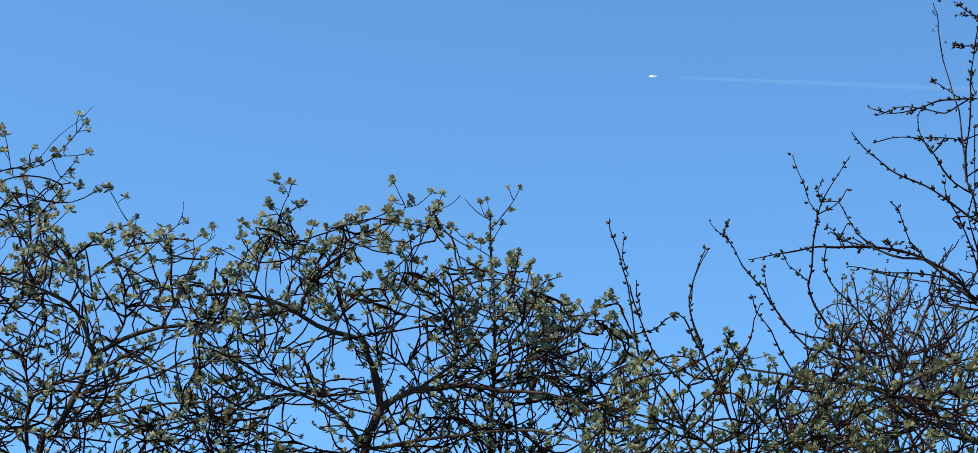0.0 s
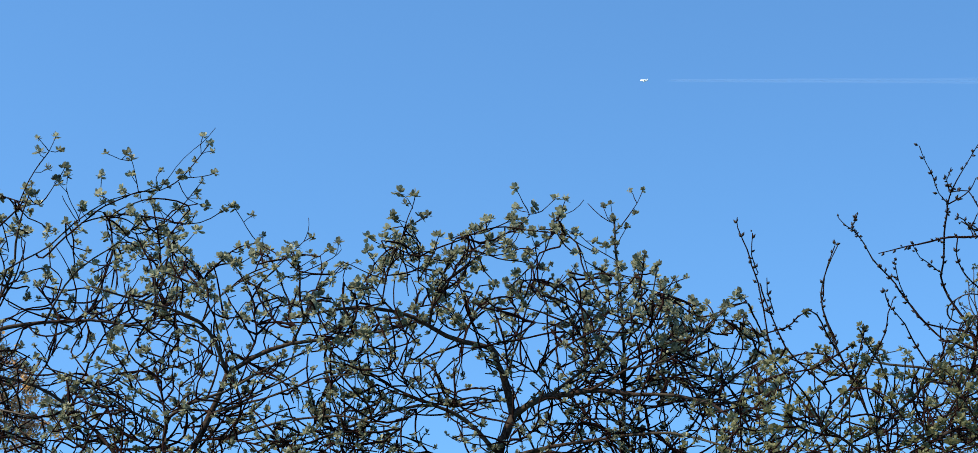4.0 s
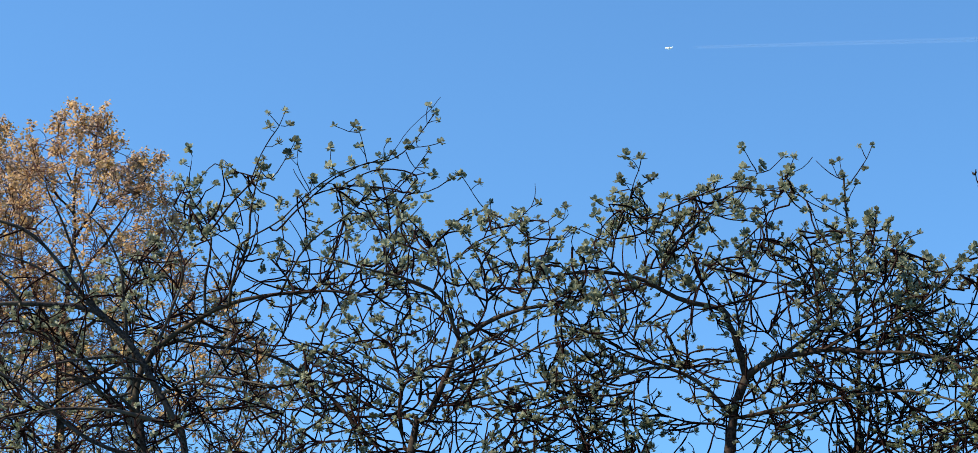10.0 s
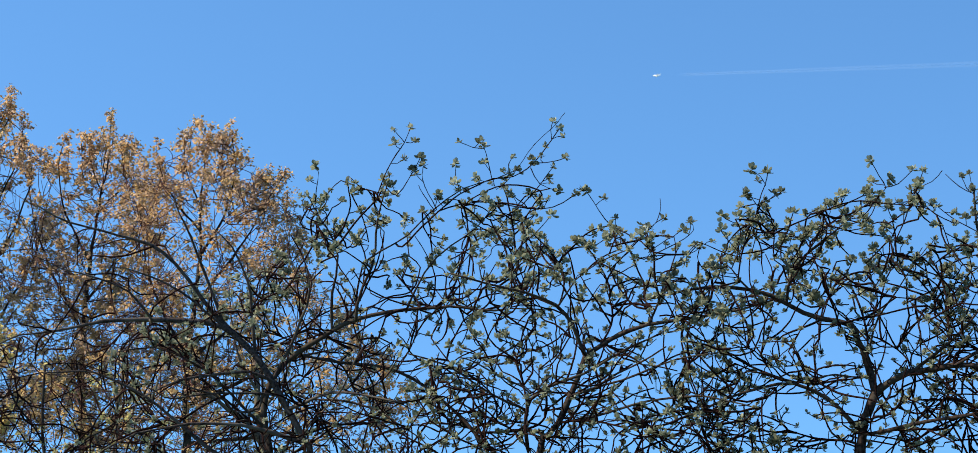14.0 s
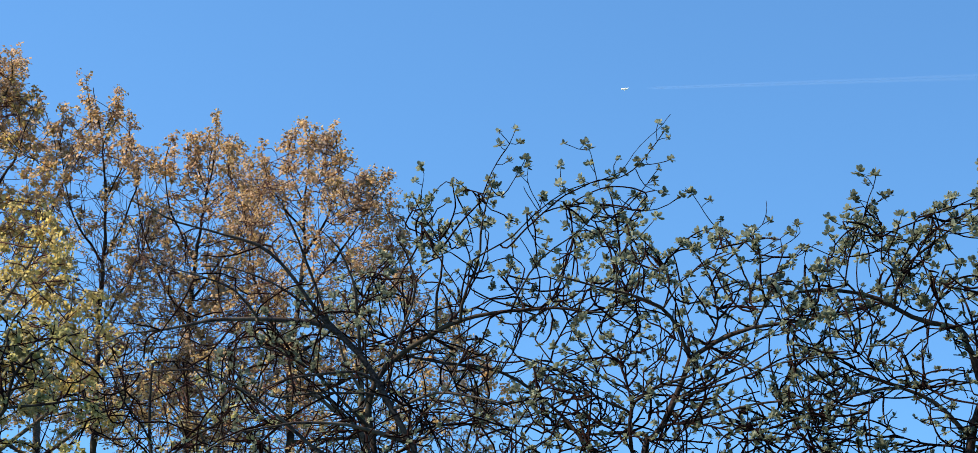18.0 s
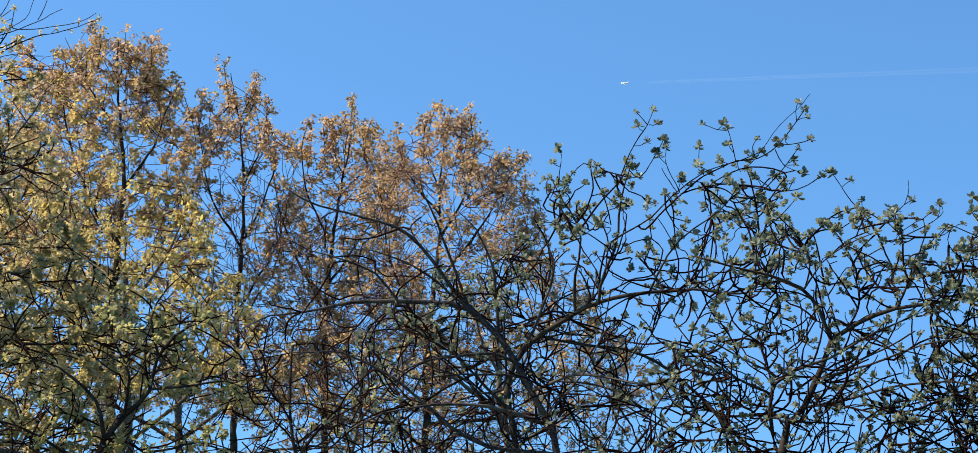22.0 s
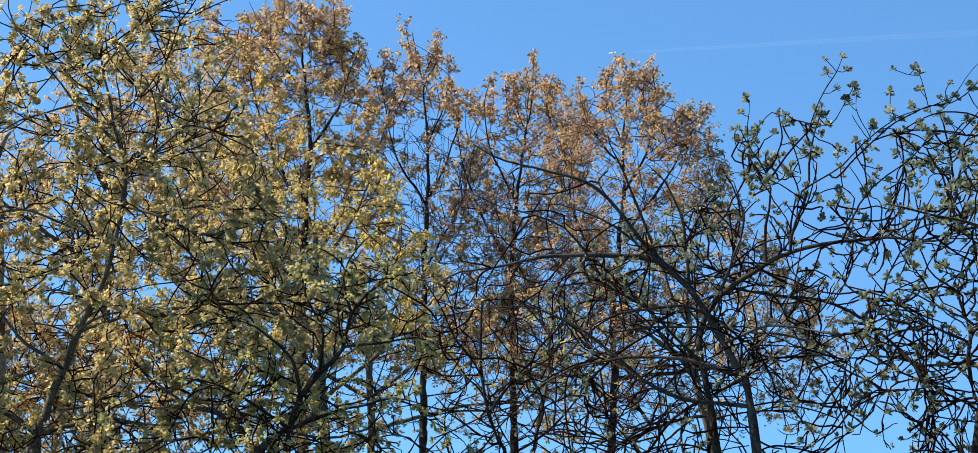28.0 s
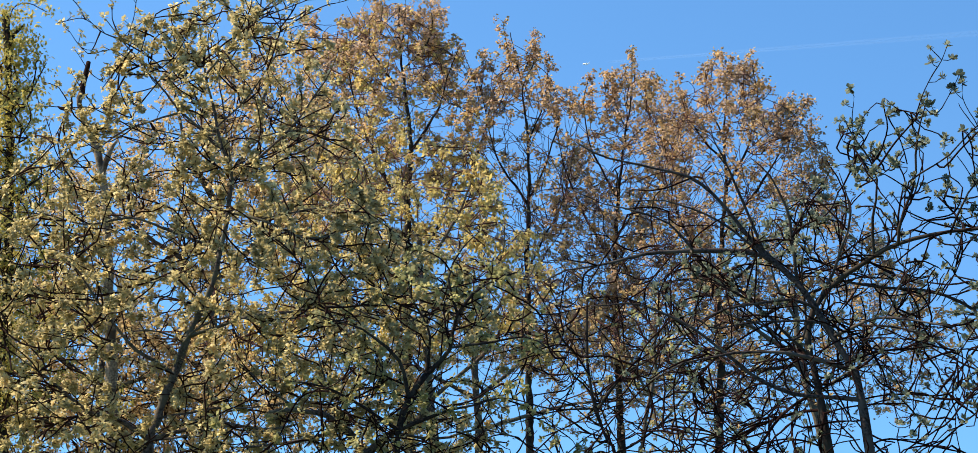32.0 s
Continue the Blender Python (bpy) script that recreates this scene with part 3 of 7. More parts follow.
mat, n, l = node_material("spring grass")
spots, tone = n.new("ShaderNodeTexNoise"), ramp(n, [(0.3, (0.035, 0.055, 0.018)), (0.55, (0.06, 0.085, 0.025)), (0.75, (0.11, 0.10, 0.045))])
spots.inputs["Scale"].default_value, spots.inputs["Detail"].default_value = 1.5, 8
co = n.new("ShaderNodeTexCoord")
l.new(co.outputs["Object"], spots.inputs["Vector"])
l.new(spots.outputs["Fac"], tone.inputs["Fac"])
l.new(tone.outputs["Color"], n["Principled BSDF"].inputs["Base Color"])
n["Principled BSDF"].inputs["Roughness"].default_value = 0.9
tagged(new("ground", mesh_of("ground", *rough_ground(), mat, True)), "rough spring grass under the trees", "ground", kind="structure")

# ---- trees, from the far row to the near one ----
tree = Tree("maple_tree", -18.46, 30.0, 1, BARK_DARK, TWIG_FAR)
tree.trunk([(0.10, 0.00, -0.15), (0.04, 0.00, 1.52), (-0.04, 0.00, 3.37), (-0.10, 0.00, 4.74), (-0.14, 0.00, 6.18), (-0.12, 0.00, 7.35), (-0.08, 0.00, 8.23), (-0.18, 0.00, 9.13), (-0.28, 0.00, 10.03), (-0.29, 0.00, 10.56)], (0.13, 0.008))
tree.limb([(-0.12, 0.00, 7.35), (-0.55, -0.12, 7.91), (-0.85, -0.25, 8.56), (-1.05, -0.38, 9.32), (-1.10, -0.50, 9.88)], (0.0325, 0.006))
tree.limb([(-0.08, 0.00, 8.23), (0.31, -0.17, 8.79), (0.49, -0.33, 9.35), (0.63, -0.50, 9.71)], (0.026, 0.006))
tree.limb([(-0.14, 0.00, 6.18), (0.51, -0.17, 7.32), (0.88, -0.33, 7.97), (1.07, -0.50, 8.53)], (0.0325, 0.006))
tree.limb([(-0.18, 0.00, 9.13), (-0.67, -0.25, 9.66), (-0.76, -0.50, 10.19)], (0.0195, 0.0048))
tree.limb([(-0.11, 0.00, 6.86), (-1.03, -0.17, 7.31), (-1.41, -0.33, 7.95), (-1.51, -0.50, 8.69)], (0.026, 0.0048))
tree.limb([(-0.20, 0.00, 9.53), (0.20, -0.25, 9.97), (0.20, -0.50, 10.40)], (0.0195, 0.0048))
tree.limb([(-0.56, -0.10, 10.07), (-0.55, -0.20, 10.44), (-0.57, -0.30, 10.67)], (0.011, 0.004))
tree.limb([(0.15, -0.10, 9.92), (0.23, -0.20, 10.29), (0.25, -0.30, 10.57)], (0.011, 0.004))
tree.limb([(-0.21, -0.10, 9.99), (-0.19, -0.20, 10.37), (-0.19, -0.30, 10.60)], (0.011, 0.004))
tree.crown([(-2.18, 7.17), (-2.13, 8.62), (-2.07, 9.91), (-1.86, 10.44), (-1.40, 10.51), (-1.02, 10.59), (-0.82, 10.67), (-0.70, 10.86), (-0.56, 10.91), (-0.43, 10.77), (-0.22, 10.83), (-0.07, 10.68), (0.08, 10.64), (0.19, 10.79), (0.33, 10.74), (0.44, 10.49), (0.60, 10.25), (0.80, 9.96), (0.95, 9.54), (1.10, 8.30), (1.32, 7.04)], (56, 1120), deep=2.2, low=7.0, girth=0.5, gaps=-0.05, spurs=0, per=5, lift=0.15)
tree.leaves(LEAF_ORANGE, "clustered", 1.2, (0.78, 0.24))
tree.leaves(LEAF_YELLOW, "clustered", 1.2, (0.06, 0.36))
tagged(tree.root, "tall maple with hanging orange and yellow spring leaves", "tree", "row of tall trees behind")

tree = Tree("maple_tree", -14.95, 30.0, 2, BARK_DARK, TWIG_FAR)
tree.trunk([(-0.05, 0.00, -0.15), (-0.07, 0.00, 1.52), (-0.09, 0.00, 3.37), (-0.10, 0.00, 4.74), (-0.12, 0.00, 6.37), (-0.09, 0.00, 7.45), (-0.11, 0.00, 8.34), (-0.19, 0.00, 9.24), (-0.31, 0.00, 9.74), (-0.38, 0.00, 10.13)], (0.1, 0.006))
tree.limb([(-0.09, 0.00, 7.45), (0.22, -0.17, 8.10), (0.36, -0.33, 8.66), (0.31, -0.50, 9.11)], (0.0195, 0.0048))
tree.limb([(-0.09, 0.00, 7.35), (-0.55, -0.17, 8.01), (-0.74, -0.33, 8.66), (-0.84, -0.50, 9.31)], (0.0195, 0.0048))
tree.limb([(-0.19, 0.00, 9.24), (-0.02, -0.20, 9.59), (0.03, -0.40, 9.88)], (0.013, 0.0036))
tree.limb([(-0.11, 0.00, 8.34), (0.12, -0.20, 8.89), (0.22, -0.40, 9.43)], (0.013, 0.0036))
tree.limb([(-0.12, 0.00, 6.37), (0.40, -0.25, 7.30), (0.59, -0.50, 8.03)], (0.0195, 0.0048))
tree.limb([(-0.38, -0.10, 9.58), (-0.45, -0.20, 9.96), (-0.49, -0.30, 10.23)], (0.011, 0.004))
tree.limb([(-0.18, -0.10, 9.39), (-0.04, -0.20, 9.77), (0.04, -0.30, 10.05)], (0.011, 0.004))
tree.limb([(-0.56, -0.10, 9.38), (-0.69, -0.20, 9.54), (-0.77, -0.30, 9.63)], (0.011, 0.004))
tree.crown([(-1.33, 6.14), (-1.16, 7.02), (-1.06, 8.29), (-1.03, 9.28), (-0.89, 9.79), (-0.70, 9.90), (-0.57, 10.01), (-0.53, 10.41), (-0.43, 10.36), (-0.33, 10.16), (-0.15, 10.15), (0.01, 10.28), (0.14, 10.16), (0.31, 9.78), (0.53, 9.43), (0.81, 8.96), (1.02, 8.07), (1.20, 7.09), (1.31, 6.22)], (42, 850), deep=2.2, low=4.8, girth=0.5, gaps=-0.1, spurs=0, per=4, lift=0.15)
tree.leaves(LEAF_ORANGE, "clustered", 1.15, (0.8, 0.14))
tree.leaves(LEAF_TAN, "clustered", 1.2, (0.06, 0.14))
tagged(tree.root, "slender maple with thin orange-brown spring leaves", "tree", "row of tall trees behind")

tree = Tree("maple_tree", -12.43, 30.5, 3, BARK_DARK, TWIG_FAR)
tree.trunk([(0.20, 0.00, -0.15), (0.12, 0.00, 1.53), (0.00, 0.00, 3.40), (-0.07, 0.00, 4.79), (-0.10, 0.00, 6.45), (-0.04, 0.00, 7.54), (0.06, 0.00, 8.34), (0.19, 0.00, 9.14), (0.26, 0.00, 9.78)], (0.1, 0.006))
tree.limb([(-0.04, 0.00, 7.54), (-0.43, -0.17, 8.31), (-0.56, -0.33, 8.97), (-0.46, -0.50, 9.43)], (0.0195, 0.0048))
tree.limb([(0.06, 0.00, 8.34), (0.46, -0.25, 8.78), (0.51, -0.50, 9.22)], (0.01625, 0.0048))
tree.limb([(-0.10, 0.00, 6.45), (-0.63, -0.17, 7.41), (-0.91, -0.33, 8.18), (-1.00, -0.50, 8.94)], (0.02275, 0.0048))
tree.limb([(-0.07, 0.00, 6.94), (0.44, -0.25, 7.68), (0.74, -0.50, 8.32)], (0.0195, 0.0048))
tree.limb([(0.12, 0.00, 8.64), (-0.08, -0.25, 9.09), (-0.12, -0.50, 9.48)], (0.013, 0.0036))
tree.limb([(0.12, -0.10, 9.07), (0.18, -0.20, 9.51), (0.22, -0.30, 9.84)], (0.011, 0.004))
tree.limb([(-0.17, -0.10, 8.86), (-0.22, -0.20, 9.24), (-0.24, -0.30, 9.47)], (0.011, 0.004))
tree.limb([(0.42, -0.10, 8.98), (0.44, -0.20, 9.31), (0.42, -0.30, 9.52)], (0.011, 0.004))
tree.crown([(-1.36, 6.26), (-1.11, 7.45), (-0.95, 8.56), (-0.89, 9.43), (-0.73, 9.52), (-0.48, 9.51), (-0.26, 9.74), (0.00, 9.87), (0.14, 9.92), (0.22, 10.07), (0.31, 9.86), (0.48, 9.79), (0.65, 9.47), (0.90, 8.97), (1.18, 8.01), (1.44, 7.12), (1.60, 6.33)], (54, 1150), deep=2.2, low=4.8, girth=0.5, gaps=-0.15, spurs=0, per=4, lift=0.15)
tree.leaves(LEAF_ORANGE, "clustered", 1.2, (0.85, 0.14))
tree.leaves(LEAF_TAN, "clustered", 1.2, (0.1, 0.12))
tagged(tree.root, "maple with orange-brown spring leaves on fine twigs", "tree", "row of tall trees behind")

tree = Tree("maple_tree", -9.30, 29.0, 44, BARK_DARK, TWIG_FAR)
tree.trunk([(-0.41, 0.00, -0.15), (-0.34, 0.00, 1.49), (-0.23, 0.00, 3.30), (-0.16, 0.00, 4.62), (-0.18, 0.00, 5.82), (-0.09, 0.00, 6.65), (-0.01, 0.00, 7.41), (-0.04, 0.00, 8.17), (0.02, 0.00, 8.84), (-0.02, 0.00, 9.27)], (0.11, 0.006))
tree.limb([(-0.01, 0.00, 7.41), (0.32, -0.17, 8.02), (0.47, -0.33, 8.64), (0.39, -0.50, 9.22)], (0.02275, 0.0048))
tree.limb([(-0.09, 0.00, 6.65), (0.59, -0.17, 7.55), (0.92, -0.33, 8.16), (1.20, -0.50, 8.58)], (0.026, 0.0048))
tree.limb([(-0.03, 0.00, 7.78), (-0.50, -0.25, 8.31), (-0.67, -0.50, 8.73)], (0.0195, 0.0048))
tree.limb([(-0.18, 0.00, 5.82), (-0.71, -0.17, 6.92), (-0.87, -0.33, 7.73), (-0.95, -0.50, 8.27)], (0.026, 0.0048))
tree.limb([(-0.18, 0.00, 5.82), (0.84, -0.17, 6.61), (1.30, -0.33, 7.21), (1.53, -0.50, 7.64)], (0.02925, 0.0048))
tree.limb([(-0.18, 0.00, 5.17), (1.17, -0.20, 5.76), (2.06, -0.40, 5.99), (2.74, -0.60, 5.86)], (0.0325, 0.0048))
tree.limb([(-0.16, 0.00, 4.62), (1.32, -0.20, 4.76), (2.37, -0.40, 4.90), (3.04, -0.60, 4.69)], (0.0325, 0.0048))
tree.limb([(-0.17, 0.00, 4.25), (-1.01, -0.20, 4.97), (-1.54, -0.40, 5.32), (-1.89, -0.60, 5.48)], (0.026, 0.006))
tree.limb([(-0.04, 0.00, 8.17), (-0.26, -0.25, 8.69), (-0.29, -0.50, 9.10)], (0.013, 0.0036))
tree.limb([(-0.29, -0.10, 8.64), (-0.20, -0.20, 9.05), (-0.12, -0.30, 9.38)], (0.011, 0.004))
tree.limb([(0.18, -0.10, 8.55), (0.27, -0.20, 8.96), (0.34, -0.30, 9.33)], (0.011, 0.004))
tree.limb([(-0.53, -0.10, 8.44), (-0.62, -0.20, 8.70), (-0.70, -0.30, 8.93)], (0.011, 0.004))
tree.limb([(0.51, -0.10, 7.88), (0.77, -0.20, 8.29), (0.95, -0.30, 8.63)], (0.011, 0.004))
tree.limb([(0.77, -0.10, 8.32), (0.99, -0.20, 8.44), (1.17, -0.30, 8.61)], (0.011, 0.004))
tree.crown([(-1.77, 5.88), (-1.53, 7.01), (-1.27, 8.16), (-1.12, 8.74), (-0.95, 9.08), (-0.73, 9.18), (-0.54, 9.22), (-0.40, 9.15), (-0.30, 9.30), (-0.19, 9.62), (-0.05, 9.60), (0.06, 9.47), (0.16, 9.51), (0.27, 9.57), (0.40, 9.57), (0.50, 9.26), (0.67, 8.95), (0.81, 8.74), (0.88, 8.85), (1.01, 8.90), (1.22, 8.86), (1.37, 8.59), (1.53, 7.92), (1.69, 7.44), (1.97, 7.16), (2.30, 6.88), (2.57, 6.13)], (78, 1750), deep=2.2, low=4.4, girth=0.5, gaps=-0.15, spurs=0, per=4, lift=0.12)
tree.leaves(LEAF_ORANGE, "clustered", 1.2, (0.85, 0.16))
tree.leaves(LEAF_TAN, "clustered", 1.2, (0.1, 0.10))
tagged(tree.root, "broad maple with orange-brown young leaves and grey twigs", "tree", "row of tall trees behind")

tree = Tree("spring_tree", -24.18, 24.0, 21, BARK_GREY, TWIG_BROWN)
tree.trunk([(-0.15, 0.00, -0.15), (-0.14, 0.00, 1.35), (-0.13, 0.00, 3.00), (-0.12, 0.00, 4.08), (-0.07, 0.00, 5.22), (-0.06, 0.00, 6.15)], (0.1, 0.05))
tree.limb([(-0.06, 0.00, 6.15), (-0.45, -0.17, 6.80), (-0.62, -0.33, 7.46), (-0.70, -0.50, 7.88)], (0.04, 0.008))
tree.limb([(-0.06, 0.00, 6.15), (0.30, -0.17, 6.91), (0.51, -0.33, 7.66), (0.57, -0.50, 8.17)], (0.04, 0.008))
tree.limb([(-0.07, 0.00, 5.22), (-0.87, -0.17, 5.71), (-1.54, -0.33, 6.12), (-1.91, -0.50, 6.53)], (0.04, 0.008))
tree.limb([(-0.07, 0.00, 5.22), (0.70, -0.17, 5.98), (1.14, -0.33, 6.74), (1.27, -0.50, 7.33)], (0.04, 0.008))
tree.limb([(-0.12, 0.00, 4.08), (-1.13, -0.17, 4.65), (-2.00, -0.33, 4.98), (-2.58, -0.50, 5.31)], (0.04, 0.008))
tree.limb([(-0.12, 0.00, 4.08), (0.73, -0.17, 4.53), (1.39, -0.33, 5.13), (1.67, -0.50, 5.72)], (0.04, 0.008))
tree.limb([(-0.11, 0.00, 3.78), (-0.95, -0.17, 3.75), (-1.67, -0.33, 3.88), (-2.23, -0.50, 3.71)], (0.03, 0.008))
tree.crown([(-3.49, 5.22), (-2.95, 6.07), (-2.25, 6.78), (-1.58, 6.88), (-1.14, 7.29), (-0.79, 8.09), (-0.34, 8.27), (0.13, 8.05), (0.58, 8.47), (1.05, 8.25), (1.37, 7.61), (1.62, 6.75), (2.01, 6.05), (2.64, 5.28), (2.80, 4.12)], (48, 1850), deep=1.8, low=3.5, girth=0.7, gaps=-0.3, spurs=0, per=5)
tree.leaves(LEAF_TAN, "hanging", 1.05, (0.95, 0.9))
tagged(tree.root, "tall tree with olive-tan young leaves on fine twigs", "tree", "row of tall trees behind")

tree = Tree("spring_tree", -27.33, 20.0, 23, BARK_GREY, TWIG_BROWN)
tree.trunk([(-0.24, 0.00, -0.15), (-0.19, 0.00, 1.24), (-0.12, 0.00, 2.75), (-0.11, 0.00, 3.15), (-0.09, 0.00, 3.52), (-0.07, 0.00, 3.89)], (0.06, 0.03))
tree.limb([(-0.09, 0.00, 3.52), (-0.52, -0.13, 3.81), (-0.95, -0.27, 4.09), (-1.42, -0.40, 4.30)], (0.026, 0.008))
tree.limb([(-0.09, 0.00, 3.40), (0.39, -0.13, 3.64), (0.87, -0.27, 3.82), (1.35, -0.40, 3.88)], (0.026, 0.008))
tree.limb([(-0.07, 0.00, 3.89), (0.13, -0.15, 4.19), (0.36, -0.30, 4.43)], (0.02, 0.006))
tree.limb([(-0.11, 0.00, 3.09), (-0.68, -0.10, 3.19), (-1.27, -0.20, 3.36), (-1.74, -0.30, 3.46)], (0.024, 0.008))
tree.limb([(-0.11, 0.00, 3.09), (0.53, -0.10, 3.09), (1.13, -0.20, 3.28), (1.62, -0.30, 3.28)], (0.024, 0.008))
tree.crown([(-2.63, 4.45), (-1.82, 4.72), (-1.10, 4.62), (-0.38, 4.70), (0.37, 4.60), (0.93, 4.30), (1.38, 4.12), (1.90, 3.43)], (40, 1300), deep=1.2, low=2.5, girth=0.8, gaps=-0.2, spurs=0, per=6)
tree.leaves(LEAF_TAN, "hanging", 0.85, (0.9, 0.9))
tagged(tree.root, "low tree with tan young leaves and brown twigs", "tree", "row of tall trees behind")

tree = Tree("spring_tree", -16.48, 25.0, 22, BARK_GREY, TWIG_FAR)
tree.trunk([(0.09, 0.00, -0.15), (0.03, 0.00, 1.38), (-0.06, 0.00, 3.07), (-0.10, 0.00, 3.90), (-0.14, 0.00, 4.69)], (0.08, 0.04))
tree.limb([(-0.14, 0.00, 4.69), (-0.61, -0.25, 5.14), (-1.00, -0.50, 5.42)], (0.03, 0.008))
tree.limb([(-0.14, 0.00, 4.69), (0.33, -0.25, 5.22), (0.64, -0.50, 5.50)], (0.03, 0.008))
tree.limb([(-0.10, 0.00, 3.90), (-1.00, -0.17, 4.35), (-1.55, -0.33, 4.49), (-2.16, -0.50, 4.47)], (0.03, 0.008))
tree.limb([(-0.10, 0.00, 3.90), (0.65, -0.17, 4.51), (1.12, -0.33, 4.81), (1.42, -0.50, 4.95)], (0.03, 0.008))
tree.limb([(-0.07, 0.00, 3.50), (0.96, -0.17, 3.80), (1.73, -0.33, 3.87), (2.34, -0.50, 3.70)], (0.03, 0.008))
tree.crown([(-2.83, 4.21), (-2.21, 5.01), (-1.42, 5.57), (-0.62, 5.82), (0.18, 5.82), (0.82, 5.82), (1.46, 5.42), (2.09, 4.85), (2.71, 4.06)], (16, 120), deep=1.8, low=3.2, girth=0.7, gaps=0.0, spurs=0, per=6)
tree.leaves(LEAF_TAN, "hanging", 0.95, (0.7, 0.6))
tagged(tree.root, "low tree with sparse olive-tan young leaves", "tree", "row of tall trees behind")

tree = Tree("maple_tree", -17.20, 20.0, 5, BARK_GREY, TWIG_FAR)
tree.trunk([(0.02, 0.00, -0.15), (-0.09, 0.00, 1.25), (-0.26, 0.00, 2.77), (-0.33, 0.00, 3.43), (-0.39, 0.00, 4.07), (-0.43, 0.00, 4.65), (-0.46, 0.00, 5.10)], (0.06, 0.03))
tree.limb([(-0.39, 0.00, 4.07), (-0.78, -0.10, 4.57), (-0.97, -0.20, 5.06), (-1.03, -0.30, 5.43)], (0.024, 0.006))
tree.limb([(-0.43, 0.00, 4.65), (-0.14, -0.10, 5.15), (0.05, -0.20, 5.52), (0.14, -0.30, 5.82)], (0.024, 0.006))
tree.limb([(-0.46, 0.00, 5.10), (-0.59, -0.15, 5.46), (-0.65, -0.30, 5.69)], (0.018, 0.006))
tree.limb([(-0.33, 0.00, 3.43), (0.24, -0.17, 3.92), (0.55, -0.33, 4.41), (0.73, -0.50, 4.76)], (0.026, 0.006))
tree.limb([(-0.39, 0.00, 4.07), (-1.15, -0.13, 4.30), (-1.53, -0.27, 4.67), (-1.77, -0.40, 5.02)], (0.024, 0.006))
tree.limb([(-0.33, 0.00, 3.69), (-0.01, -0.13, 4.31), (0.36, -0.27, 4.80), (0.42, -0.40, 5.22)], (0.02, 0.006))
tree.crown([(-2.81, 4.45), (-2.51, 5.22), (-2.07, 5.68), (-1.63, 6.08), (-1.18, 6.35), (-0.80, 6.28), (-0.41, 6.22), (-0.02, 6.35), (0.30, 6.09), (0.56, 5.63), (0.82, 5.10), (1.01, 4.33), (1.13, 3.44)], (30, 370), deep=1.6, low=3.7, girth=0.8, gaps=0.1, spurs=0, per=6)
tree.leaves(LEAF_YELLOW, "broad", 1.25, (0.55, 0.6))
tree.leaves(LEAF_OLIVE, "small", 1.6, (0.15, 0.55))
tagged(tree.root, "tree with bright yellow-green young leaves", "tree", "leafy trees")

tree = Tree("ivy_clad_tree", -29.82, 17.5, 6, BARK_DARK, TWIG_BROWN)
tree.trunk([(0.05, 0.00, -0.15), (-0.01, 0.00, 1.17), (-0.10, 0.00, 2.59), (-0.14, 0.00, 3.37), (-0.16, 0.00, 4.46), (-0.19, 0.00, 5.29), (-0.22, 0.00, 6.02), (-0.25, 0.00, 6.36), (-0.28, 0.00, 6.59)], (0.075, 0.03))
tree.limb([(-0.24, 0.00, 6.24), (-0.18, 0.00, 6.39), (-0.11, 0.00, 6.48)], (0.02, 0.012))
tree.limb([(-0.20, 0.00, 5.57), (-0.02, 0.00, 5.86), (0.10, 0.00, 6.15)], (0.012, 0.004))
tree.limb([(-0.19, 0.00, 5.29), (-0.60, 0.00, 5.66), (-0.92, 0.00, 5.81)], (0.015, 0.004))
tree.limb([(-0.18, 0.00, 4.84), (0.06, -0.15, 5.05), (0.26, -0.30, 5.25)], (0.015, 0.004))
tree.shoot([(-0.25, 0.00, 6.42), (-0.21, -0.07, 6.60), (-0.08, -0.13, 6.65), (0.08, -0.20, 6.56)], (0.006, 0.003))
tree.crown([(-1.31, 5.17), (-0.93, 5.97), (-0.63, 6.33), (-0.37, 6.52), (-0.17, 6.31), (0.01, 6.38), (0.10, 6.10), (-0.01, 5.58), (0.21, 5.36), (0.45, 4.87), (0.59, 3.93)], (40, 700), deep=0.8, low=2.6, girth=0.9, gaps=-.2, per=1)
tree.clad(1100, 3.0, 0.15)
tree.leaves(LEAF_IVY, "broad", 1.0, (1.0, 0.8))
tagged(tree.root, "tall trunk wrapped in yellowish ivy leaves", "tree", "leafy trees")

tree = Tree("dead_tree", -26.98, 16.8, 7, BARK_PALE, TWIG_BROWN)
tree.trunk([(0.05, 0.00, -0.15), (-0.00, 0.00, 1.15), (-0.07, 0.00, 2.56), (-0.11, 0.00, 3.32), (-0.17, 0.00, 4.26), (-0.21, 0.00, 4.80), (-0.27, 0.00, 5.11), (-0.31, 0.00, 5.26), (-0.39, 0.00, 5.42), (-0.45, 0.00, 5.61), (-0.44, 0.00, 5.72)], (0.085, 0.026))
tree.shoot([(-0.44, 0.00, 5.70), (-0.43, 0.00, 5.78), (-0.41, 0.00, 5.89), (-0.39, 0.00, 6.00)], (0.024, 0.016), leafy=False)
tree.limb([(-0.24, 0.00, 5.04), (-0.19, -0.05, 5.20), (-0.13, -0.10, 5.29)], (0.03, 0.012))
tagged(tree.root, "broken pale dead trunk without bark", "tree", "leafy trees")

